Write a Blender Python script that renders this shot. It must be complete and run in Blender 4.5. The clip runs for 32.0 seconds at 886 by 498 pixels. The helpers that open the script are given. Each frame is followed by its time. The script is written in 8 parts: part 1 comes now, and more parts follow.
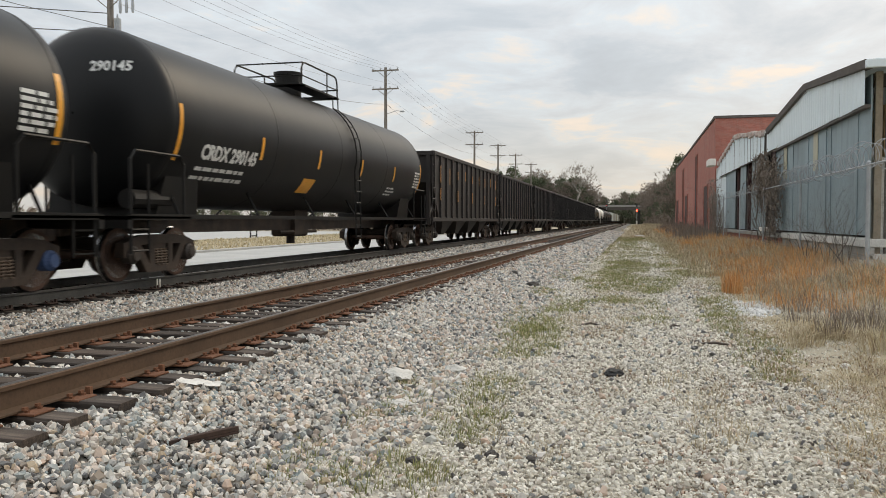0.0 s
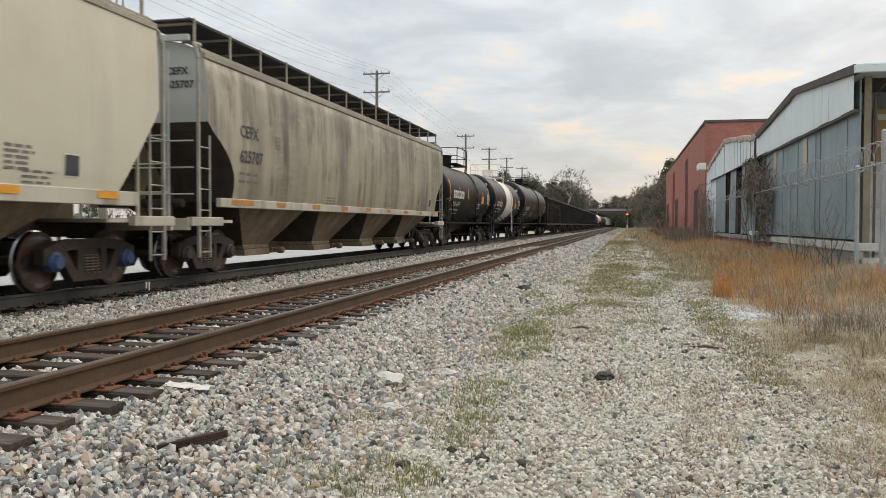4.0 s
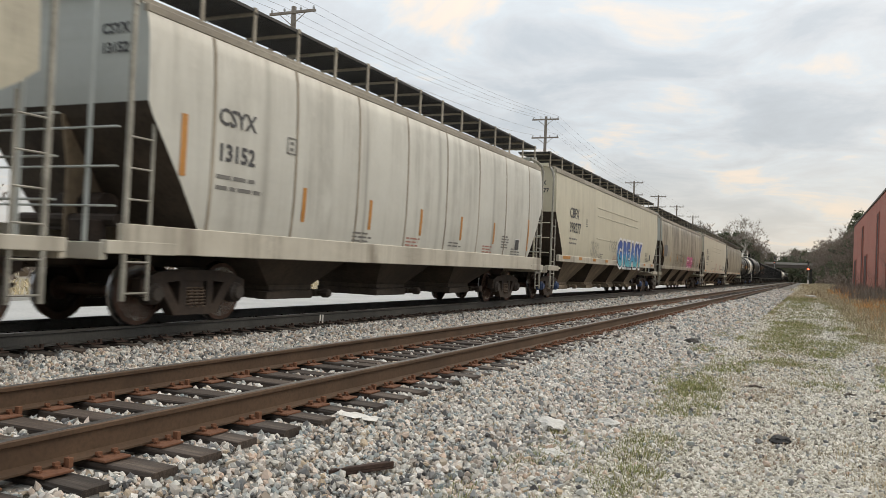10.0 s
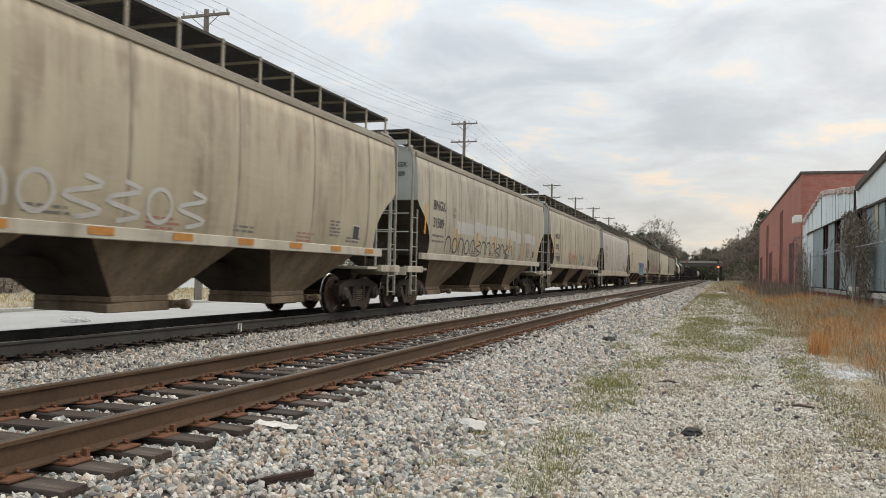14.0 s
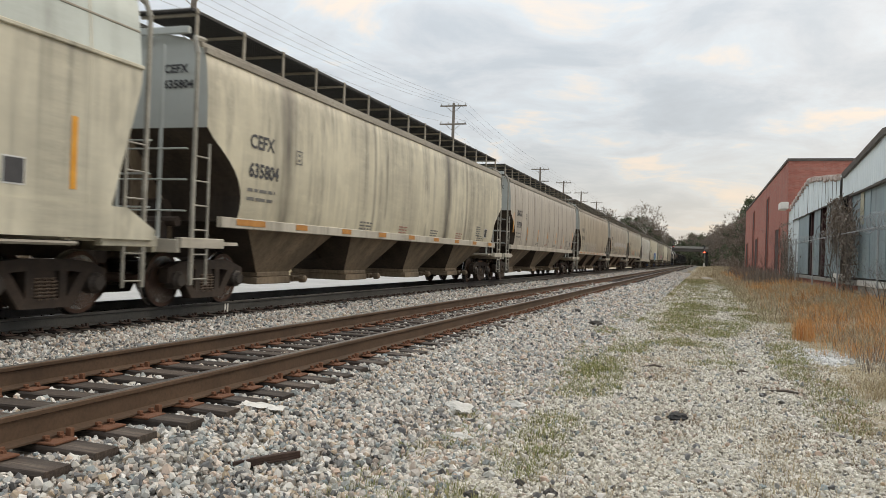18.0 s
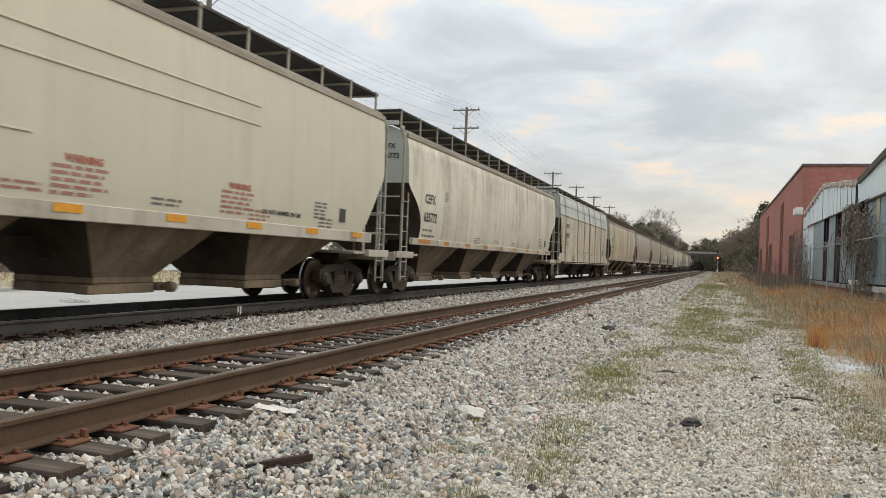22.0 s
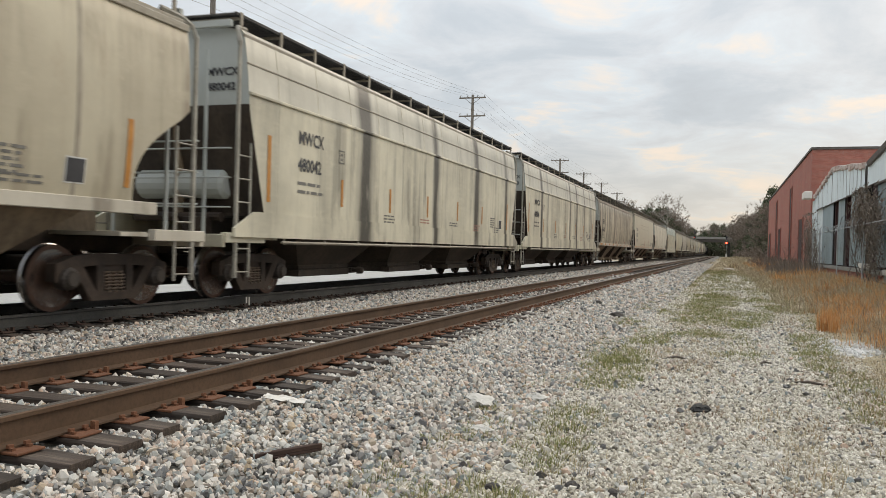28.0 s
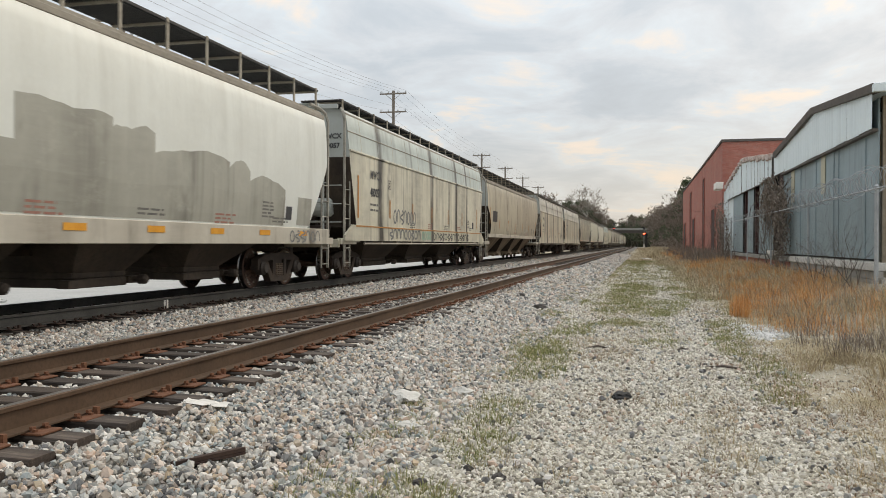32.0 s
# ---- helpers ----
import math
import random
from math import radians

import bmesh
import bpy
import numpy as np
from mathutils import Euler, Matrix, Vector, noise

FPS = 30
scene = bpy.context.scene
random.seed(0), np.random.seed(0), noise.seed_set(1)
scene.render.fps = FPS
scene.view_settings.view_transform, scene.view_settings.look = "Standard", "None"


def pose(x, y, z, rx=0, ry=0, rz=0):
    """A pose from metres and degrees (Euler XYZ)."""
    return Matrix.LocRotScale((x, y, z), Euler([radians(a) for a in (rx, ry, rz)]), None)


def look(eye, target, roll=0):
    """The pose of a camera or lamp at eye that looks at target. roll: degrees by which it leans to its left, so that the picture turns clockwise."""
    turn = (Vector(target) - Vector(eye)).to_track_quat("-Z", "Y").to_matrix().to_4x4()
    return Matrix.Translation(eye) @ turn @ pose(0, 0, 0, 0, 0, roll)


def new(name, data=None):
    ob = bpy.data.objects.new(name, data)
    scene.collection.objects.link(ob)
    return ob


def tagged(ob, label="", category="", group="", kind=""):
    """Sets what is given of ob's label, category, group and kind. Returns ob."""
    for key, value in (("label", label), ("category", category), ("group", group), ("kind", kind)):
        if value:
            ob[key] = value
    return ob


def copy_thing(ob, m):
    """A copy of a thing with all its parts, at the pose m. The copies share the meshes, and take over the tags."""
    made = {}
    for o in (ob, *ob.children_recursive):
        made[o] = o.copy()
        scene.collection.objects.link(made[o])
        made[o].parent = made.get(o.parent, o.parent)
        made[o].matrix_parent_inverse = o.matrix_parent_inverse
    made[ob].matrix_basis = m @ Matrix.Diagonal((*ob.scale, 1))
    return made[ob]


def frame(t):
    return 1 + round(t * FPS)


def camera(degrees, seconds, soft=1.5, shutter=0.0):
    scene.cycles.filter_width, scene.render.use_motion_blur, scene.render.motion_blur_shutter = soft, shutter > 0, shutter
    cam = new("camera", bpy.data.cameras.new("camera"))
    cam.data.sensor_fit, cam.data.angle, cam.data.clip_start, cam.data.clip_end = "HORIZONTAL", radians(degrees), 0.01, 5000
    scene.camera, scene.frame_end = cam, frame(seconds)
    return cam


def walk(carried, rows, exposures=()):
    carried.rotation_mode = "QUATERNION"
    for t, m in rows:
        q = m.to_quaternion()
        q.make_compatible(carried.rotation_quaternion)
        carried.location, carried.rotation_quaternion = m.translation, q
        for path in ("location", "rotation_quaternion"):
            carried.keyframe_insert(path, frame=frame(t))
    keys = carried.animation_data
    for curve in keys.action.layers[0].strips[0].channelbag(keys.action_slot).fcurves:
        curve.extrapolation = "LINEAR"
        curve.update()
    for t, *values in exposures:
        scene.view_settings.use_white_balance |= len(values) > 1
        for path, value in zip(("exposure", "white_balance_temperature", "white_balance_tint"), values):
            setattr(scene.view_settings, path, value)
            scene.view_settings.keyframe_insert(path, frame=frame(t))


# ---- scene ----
cam = camera(57.13, 32.0, soft=0.55, shutter=0.18)
PATH = [
    (0.0, pose(0.000, 0.000, 1.500, 88.03, -0.00, 13.32)),
    (0.5, pose(0.001, 0.014, 1.498, 88.21, 0.08, 13.64)),
    (1.0, pose(-0.006, 0.018, 1.502, 88.31, 0.24, 13.77)),
    (1.5, pose(-0.003, 0.021, 1.500, 88.23, 0.18, 13.79)),
    (2.0, pose(-0.001, 0.019, 1.499, 88.21, -0.03, 13.89)),
    (2.5, pose(-0.004, 0.018, 1.500, 88.31, -0.36, 13.94)),
    (3.0, pose(-0.006, 0.021, 1.499, 88.31, -0.36, 13.72)),
    (3.5, pose(0.000, 0.020, 1.497, 88.26, -0.13, 13.07)),
    (5.5, pose(-0.006, 0.008, 1.497, 88.41, -0.24, 12.24)),
    (6.0, pose(-0.005, 0.010, 1.499, 88.48, -0.18, 12.07)),
    (6.5, pose(-0.011, 0.017, 1.499, 88.50, -0.00, 12.04)),
    (7.0, pose(-0.004, 0.006, 1.503, 88.67, 0.29, 12.49)),
    (7.5, pose(-0.009, -0.019, 1.500, 89.50, -0.33, 15.05)),
    (8.0, pose(-0.024, -0.032, 1.503, 90.54, -1.74, 21.11)),
    (8.5, pose(-0.031, -0.040, 1.497, 90.74, -2.34, 25.24)),
    (9.0, pose(-0.028, -0.059, 1.496, 90.95, -2.56, 25.55)),
    (9.5, pose(-0.022, -0.072, 1.501, 91.10, -2.79, 24.79)),
    (10.0, pose(-0.017, -0.083, 1.497, 91.11, -2.44, 24.10)),
    (10.5, pose(-0.017, -0.074, 1.501, 91.33, -1.96, 23.34)),
    (11.0, pose(-0.012, -0.072, 1.499, 91.47, -1.62, 22.25)),
    (11.5, pose(-0.006, -0.073, 1.491, 91.34, -1.33, 20.94)),
    (12.0, pose(-0.012, -0.055, 1.498, 91.24, -1.04, 19.50)),
    (12.5, pose(-0.001, -0.056, 1.498, 91.55, -0.83, 18.18)),
    (13.0, pose(0.002, -0.069, 1.498, 91.79, -1.07, 17.90)),
    (13.5, pose(0.006, -0.071, 1.499, 91.80, -1.10, 18.38)),
    (14.0, pose(0.014, -0.078, 1.493, 91.60, -1.25, 18.62)),
    (14.5, pose(0.009, -0.081, 1.496, 91.71, -1.43, 18.73)),
    (16.5, pose(-0.007, -0.046, 1.495, 90.86, -1.94, 18.13)),
    (17.0, pose(-0.009, -0.048, 1.493, 90.70, -1.75, 17.69)),
    (17.5, pose(-0.014, -0.043, 1.495, 90.52, -1.86, 17.63)),
    (18.0, pose(-0.009, -0.047, 1.493, 90.39, -1.90, 17.73)),
    (18.5, pose(-0.013, -0.045, 1.492, 90.33, -1.89, 17.81)),
    (19.0, pose(-0.013, -0.035, 1.492, 90.29, -1.76, 17.83)),
    (19.5, pose(-0.009, -0.039, 1.492, 90.20, -1.60, 17.78)),
    (20.0, pose(-0.004, -0.042, 1.493, 90.02, -1.71, 17.92)),
    (20.5, pose(-0.013, -0.035, 1.490, 89.88, -1.83, 18.07)),
    (21.0, pose(-0.013, -0.036, 1.491, 89.98, -1.75, 18.27)),
    (21.5, pose(-0.016, -0.040, 1.491, 90.30, -2.00, 18.47)),
    (22.0, pose(-0.016, -0.050, 1.493, 90.64, -2.21, 18.58)),
    (22.5, pose(-0.015, -0.057, 1.497, 90.94, -2.16, 18.60)),
    (23.0, pose(-0.012, -0.060, 1.494, 91.03, -2.10, 18.55)),
    (23.5, pose(-0.010, -0.063, 1.498, 91.06, -2.17, 18.60)),
    (24.0, pose(-0.010, -0.053, 1.496, 91.11, -2.04, 18.69)),
    (24.5, pose(-0.005, -0.057, 1.496, 91.02, -1.85, 18.79)),
    (25.0, pose(-0.005, -0.049, 1.494, 90.87, -1.93, 19.02)),
    (25.5, pose(-0.014, -0.046, 1.495, 90.60, -2.12, 19.15)),
    (26.0, pose(-0.014, -0.041, 1.492, 90.44, -2.11, 19.17)),
    (26.5, pose(-0.011, -0.042, 1.493, 90.20, -2.31, 19.53)),
    (28.5, pose(-0.013, -0.031, 1.493, 89.70, -0.71, 18.35)),
    (29.0, pose(-0.009, -0.032, 1.495, 89.49, -0.27, 16.46)),
    (29.5, pose(-0.006, -0.033, 1.491, 89.43, -0.53, 15.44)),
    (30.0, pose(-0.001, -0.047, 1.494, 89.61, -1.27, 15.62)),
    (30.5, pose(-0.011, -0.038, 1.484, 89.52, -1.91, 17.59)),
    (31.0, pose(-0.012, -0.026, 1.489, 89.61, -1.73, 18.38)),
    (31.5, pose(-0.000, -0.034, 1.490, 89.97, -1.22, 16.51)),
    (32.0, pose(-0.002, -0.016, 1.493, 89.61, -0.21, 13.81)),
]
walk(cam, PATH, [(0.0, 0.0, 7400, 10), (32.0, 0.0, 7400, 10)])

# ---------------------------------------------------------------- world, sun
RAIL_Z = 0.46        # top of the rails over the gravel lane
TRACK_NEAR = -4.65   # centre lines of the two tracks
TRACK_FAR = -9.43
SPEED = 12.9         # the train, metres a second


def make_world():
    w = bpy.data.worlds.new("overcast_sky")
    scene.world = w
    w.use_nodes = True
    nt = w.node_tree
    nt.nodes.clear()
    N, L = nt.nodes.new, nt.links.new
    out = N("ShaderNodeOutputWorld")
    bg = N("ShaderNodeBackground")
    sky = N("ShaderNodeTexSky")
    sky.sky_type = "NISHITA"
    sky.sun_disc = False
    sky.sun_elevation, sky.sun_rotation = radians(24), radians(20)
    tc = N("ShaderNodeTexCoord")
    sep = N("ShaderNodeSeparateXYZ")
    L(tc.outputs["Generated"], sep.inputs[0])

    def math_node(op, a, b=None, clamp=False):
        n = N("ShaderNodeMath")
        n.operation = op
        n.use_clamp = clamp
        for i, v in enumerate((a, b)):
            if v is None:
                continue
            if isinstance(v, (int, float)):
                n.inputs[i].default_value = v
            else:
                L(v, n.inputs[i])
        return n.outputs[0]

    up = math_node("MAXIMUM", sep.outputs[2], 0.0)
    den = math_node("ADD", up, 0.16)
    comb = N("ShaderNodeCombineXYZ")
    L(math_node("DIVIDE", sep.outputs[0], den), comb.inputs[0])
    L(math_node("DIVIDE", sep.outputs[1], den), comb.inputs[1])
    noise1 = N("ShaderNodeTexNoise")
    noise1.inputs["Scale"].default_value = 1.9
    noise1.inputs["Detail"].default_value = 9
    noise1.inputs["Roughness"].default_value = 0.57
    noise1.inputs["Distortion"].default_value = 0.4
    L(comb.outputs[0], noise1.inputs["Vector"])
    ramp = N("ShaderNodeValToRGB")
    el = ramp.color_ramp.elements
    el[0].position, el[0].color = 0.28, (0.50, 0.58, 0.695, 1)
    el[1].position, el[1].color = 0.74, (0.97, 0.86, 0.805, 1)
    for pos, c in ((0.40, (0.54, 0.63, 0.755)), (0.48, (0.62, 0.70, 0.82)), (0.55, (0.66, 0.765, 0.90)), (0.63, (0.86, 0.815, 0.80))):
        e = el.new(pos)
        e.color = (*c, 1)
    L(noise1.outputs[0], ramp.inputs[0])
    # a thinner veil, brighter near the horizon ahead
    band = math_node("SUBTRACT", 1.0, math_node("MULTIPLY", up, 6.5), True)
    veil = N("ShaderNodeMixRGB")
    L(math_node("MULTIPLY", band, 0.55), veil.inputs[0])
    L(ramp.outputs[0], veil.inputs[1])
    veil.inputs[2].default_value = (0.80, 0.77, 0.73, 1)
    # overcast gradient: the zenith is brighter than the horizon
    grad = math_node("ADD", math_node("MULTIPLY", up, 1.15), 0.82)
    mul = N("ShaderNodeMixRGB")
    mul.blend_type = "MULTIPLY"
    mul.inputs[0].default_value = 1
    L(veil.outputs[0], mul.inputs[1])
    cg = N("ShaderNodeCombineXYZ")
    for i in range(3):
        L(grad, cg.inputs[i])
    L(cg.outputs[0], mul.inputs[2])
    skys = N("ShaderNodeMixRGB")
    skys.blend_type = "MULTIPLY"
    skys.inputs[0].default_value = 1
    L(sky.outputs[0], skys.inputs[1])
    skys.inputs[2].default_value = (0.1, 0.1, 0.1, 1)
    mix = N("ShaderNodeMixRGB")
    mix.inputs[0].default_value = 0.93
    L(skys.outputs[0], mix.inputs[1])
    L(mul.outputs[0], mix.inputs[2])
    L(mix.outputs[0], bg.inputs[0])
    bg.inputs[1].default_value = 1.0
    L(bg.outputs[0], out.inputs[0])


make_world()
sun_data = bpy.data.lights.new("sun", "SUN")
sun_data.energy, sun_data.angle, sun_data.color = 1.2, radians(25), (1.0, 0.90, 0.76)
sun = new("sun", sun_data)
sun.matrix_world = look((0, 0, 60), (-14, -25, 40))

# ---------------------------------------------------------------- materials


def nodes_of(m):
    m.use_nodes = True
    nt = m.node_tree
    nt.nodes.clear()
    out = nt.nodes.new("ShaderNodeOutputMaterial")
    b = nt.nodes.new("ShaderNodeBsdfPrincipled")
    nt.links.new(b.outputs[0], out.inputs[0])
    return nt, b


def rgb(c):
    return (*c[:3], 1.0)


def noise_tex(nt, scale, detail=4, stretch=(1, 1, 1), rough=0.55, coord="Object", offset=(0, 0, 0)):
    tc = nt.nodes.new("ShaderNodeTexCoord")
    mp = nt.nodes.new("ShaderNodeMapping")
    mp.inputs["Scale"].default_value = stretch
    mp.inputs["Location"].default_value = offset
    n = nt.nodes.new("ShaderNodeTexNoise")
    n.inputs["Scale"].default_value = scale
    n.inputs["Detail"].default_value = detail
    n.inputs["Roughness"].default_value = rough
    nt.links.new(tc.outputs[coord], mp.inputs[0])
    nt.links.new(mp.outputs[0], n.inputs["Vector"])
    return n.outputs[0]


def ramp_of(nt, fac, stops):
    r = nt.nodes.new("ShaderNodeValToRGB")
    el = r.color_ramp.elements
    el[0].position, el[0].color = stops[0][0], rgb(stops[0][1])
    el[1].position, el[1].color = stops[-1][0], rgb(stops[-1][1])
    for p, c in stops[1:-1]:
        e = el.new(p)
        e.color = rgb(c)
    nt.links.new(fac, r.inputs[0])
    return r.outputs[0]


def mix_of(nt, fac, a, b, blend="MIX"):
    m = nt.nodes.new("ShaderNodeMixRGB")
    m.blend_type = blend
    for i, v in enumerate((fac, a, b)):
        if isinstance(v, (int, float)):
            m.inputs[i].default_value = v
        elif isinstance(v, tuple):
            m.inputs[i].default_value = rgb(v)
        else:
            nt.links.new(v, m.inputs[i])
    return m.outputs[0]


def bump_of(nt, b, height, strength, dist=0.01):
    n = nt.nodes.new("ShaderNodeBump")
    n.inputs["Strength"].default_value = strength
    n.inputs["Distance"].default_value = dist
    nt.links.new(height, n.inputs["Height"])
    nt.links.new(n.outputs[0], b.inputs["Normal"])


def plain(name, c1, c2, rough=0.7, metal=0.0, scale=3.0, fine=40.0, stretch=(1, 1, 1), bump=0.2, coord="Object", vary=0.0):
    """A surface with stains at one scale, grain at another, and a little relief."""
    m = bpy.data.materials.new(name)
    nt, b = nodes_of(m)
    big = noise_tex(nt, scale, 5, stretch, coord=coord)
    small = noise_tex(nt, fine, 3, stretch, coord=coord)
    col = ramp_of(nt, big, [(0.3, c1), (0.7, c2)])
    dark = tuple(v * 0.72 for v in c1)
    col = mix_of(nt, ramp_of(nt, small, [(0.45, (0.0, 0.0, 0.0)), (0.75, (0.55, 0.55, 0.55))]), col, dark)
    if vary:
        oi = nt.nodes.new("ShaderNodeObjectInfo")
        v = ramp_of(nt, oi.outputs["Random"], [(0.0, (1 - vary,) * 3), (1.0, (1 + vary,) * 3)])
        col = mix_of(nt, 1.0, col, v, "MULTIPLY")
    nt.links.new(col, b.inputs["Base Color"])
    b.inputs["Roughness"].default_value = rough
    b.inputs["Metallic"].default_value = metal
    if bump:
        bump_of(nt, b, small, bump)
    return m


def car_paint(name, base, streak, amount, seed, rust=0.0, rough=0.5, bands=(), soot=0.0):
    """Car side paint: dirt that has run down in vertical streaks of two widths, a dusty lower band, rust spots."""
    m = bpy.data.materials.new(name)
    nt, b = nodes_of(m)
    off = (seed * 3.1, seed * 7.7, seed * 1.3)
    wide = noise_tex(nt, 1.0, 4, (0.05, 0.75, 0.12), 0.5, offset=off)
    thin = noise_tex(nt, 1.0, 4, (0.05, 3.2, 0.22), 0.55, offset=off)
    blot = noise_tex(nt, 0.8, 7, (1, 1, 1.3), 0.62, offset=off)
    brush = noise_tex(nt, 1.0, 6, (0.3, 1.2, 9.0), 0.6, offset=off)
    grain = noise_tex(nt, 22.0, 3, (1, 1, 0.5))
    f1 = ramp_of(nt, wide, [(0.46, (0, 0, 0)), (0.68, (1, 1, 1))])
    f2 = ramp_of(nt, thin, [(0.52, (0, 0, 0)), (0.74, (1, 1, 1))])
    f3 = ramp_of(nt, blot, [(0.40, (0, 0, 0)), (0.70, (1, 1, 1))])
    f4 = ramp_of(nt, brush, [(0.35, (0.55, 0.55, 0.55)), (0.65, (1, 1, 1))])
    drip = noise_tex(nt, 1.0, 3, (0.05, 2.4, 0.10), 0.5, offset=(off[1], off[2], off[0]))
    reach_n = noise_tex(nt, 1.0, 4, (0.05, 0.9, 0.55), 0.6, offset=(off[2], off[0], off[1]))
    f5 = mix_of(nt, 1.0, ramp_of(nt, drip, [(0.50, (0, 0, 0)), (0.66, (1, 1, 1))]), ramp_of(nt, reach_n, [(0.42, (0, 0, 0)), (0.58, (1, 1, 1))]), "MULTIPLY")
    soil = tuple(0.45 * x + 0.55 * y for x, y in zip(base, streak))
    col = mix_of(nt, mix_of(nt, 1.0, f3, (0.20 + 0.35 * amount,) * 3, "MULTIPLY"), base, soil)
    col = mix_of(nt, mix_of(nt, 1.0, f2, (amount * 0.45,) * 3, "MULTIPLY"), col, streak)
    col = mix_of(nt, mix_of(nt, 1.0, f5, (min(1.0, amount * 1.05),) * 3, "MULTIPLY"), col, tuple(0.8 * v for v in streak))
    f1 = mix_of(nt, 1.0, f1, f4, "MULTIPLY")
    col = mix_of(nt, mix_of(nt, 1.0, f1, (amount * 0.72,) * 3, "MULTIPLY"), col, tuple(0.85 * v for v in streak))
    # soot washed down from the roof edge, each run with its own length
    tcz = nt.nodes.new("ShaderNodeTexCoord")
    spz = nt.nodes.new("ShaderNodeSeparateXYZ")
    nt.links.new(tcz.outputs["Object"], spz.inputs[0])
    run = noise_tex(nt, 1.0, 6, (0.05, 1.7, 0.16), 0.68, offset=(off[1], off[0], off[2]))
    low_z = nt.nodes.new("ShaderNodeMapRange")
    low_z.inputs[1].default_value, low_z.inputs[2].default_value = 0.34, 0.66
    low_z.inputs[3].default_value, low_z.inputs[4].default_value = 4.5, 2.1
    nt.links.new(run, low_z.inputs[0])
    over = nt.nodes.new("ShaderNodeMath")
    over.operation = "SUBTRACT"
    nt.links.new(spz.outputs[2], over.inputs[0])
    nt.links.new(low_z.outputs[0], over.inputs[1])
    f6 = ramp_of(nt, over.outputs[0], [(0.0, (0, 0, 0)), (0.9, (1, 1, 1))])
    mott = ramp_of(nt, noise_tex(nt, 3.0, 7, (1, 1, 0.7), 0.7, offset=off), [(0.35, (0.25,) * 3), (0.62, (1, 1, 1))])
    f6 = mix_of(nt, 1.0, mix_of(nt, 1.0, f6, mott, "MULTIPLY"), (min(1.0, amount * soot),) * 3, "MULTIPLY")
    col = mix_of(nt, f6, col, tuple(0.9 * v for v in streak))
    # pale scuffs where the grime is rubbed off
    scuff = ramp_of(nt, noise_tex(nt, 1.4, 9, (1, 1, 1.8), 0.75, offset=(off[0], off[2], off[1])), [(0.56, (0, 0, 0)), (0.66, (0.5,) * 3)])
    col = mix_of(nt, mix_of(nt, 1.0, scuff, (amount,) * 3, "MULTIPLY"), col, tuple(min(0.9, 1.12 * v) for v in base))
    if bands:
        tc = nt.nodes.new("ShaderNodeTexCoord")
        sp = nt.nodes.new("ShaderNodeSeparateXYZ")
        nt.links.new(tc.outputs["Object"], sp.inputs[0])
        total = None
        for y0, w, k in bands:
            d = nt.nodes.new("ShaderNodeMath")
            d.operation = "SUBTRACT"
            nt.links.new(sp.outputs[1], d.inputs[0])
            d.inputs[1].default_value = y0
            a = nt.nodes.new("ShaderNodeMath")
            a.operation = "ABSOLUTE"
            nt.links.new(d.outputs[0], a.inputs[0])
            mr = nt.nodes.new("ShaderNodeMapRange")
            mr.interpolation_type = "SMOOTHSTEP"
            mr.inputs[1].default_value, mr.inputs[2].default_value = 0.0, w
            mr.inputs[3].default_value, mr.inputs[4].default_value = 1.7 * k, 0.0
            nt.links.new(a.outputs[0], mr.inputs[0])
            if total is None:
                total = mr.outputs[0]
            else:
                mx = nt.nodes.new("ShaderNodeMath")
                mx.operation = "MAXIMUM"
                nt.links.new(total, mx.inputs[0])
                nt.links.new(mr.outputs[0], mx.inputs[1])
                total = mx.outputs[0]
        wear = ramp_of(nt, noise_tex(nt, 1.0, 5, (0.05, 2.0, 0.6), 0.6, offset=off), [(0.3, (0.35,) * 3), (0.65, (1, 1, 1))])
        col = mix_of(nt, mix_of(nt, 1.0, wear, total, "MULTIPLY"), col, tuple(0.75 * v for v in streak))
    if rust:
        rn = noise_tex(nt, 1.6, 6, (1, 1, 0.45), 0.7, offset=(seed, 2 * seed, 0))
        col = mix_of(nt, mix_of(nt, 1.0, ramp_of(nt, rn, [(0.6, (0, 0, 0)), (0.75, (1, 1, 1))]), (rust,) * 3, "MULTIPLY"), col, (0.26, 0.12, 0.05))
    col = mix_of(nt, mix_of(nt, 1.0, grain, (0.22,) * 3, "MULTIPLY"), col, tuple(0.6 * v for v in base))
    nt.links.new(col, b.inputs["Base Color"])
    b.inputs["Roughness"].default_value = rough
    bump_of(nt, b, blot, 0.08, 0.03)
    return m


def island_mat(name, stops, rough=0.9, grain=30.0, bump=0.3):
    """Each loose piece of a joined mesh takes its own shade."""
    m = bpy.data.materials.new(name)
    nt, b = nodes_of(m)
    g = nt.nodes.new("ShaderNodeNewGeometry")
    col = ramp_of(nt, g.outputs["Random Per Island"], stops)
    n = noise_tex(nt, grain, 4)
    col = mix_of(nt, mix_of(nt, 1.0, n, (0.28,) * 3, "MULTIPLY"), col, tuple(v * 0.6 for v in stops[0][1]))
    nt.links.new(col, b.inputs["Base Color"])
    b.inputs["Roughness"].default_value = rough
    if bump:
        bump_of(nt, b, n, bump)
    return m


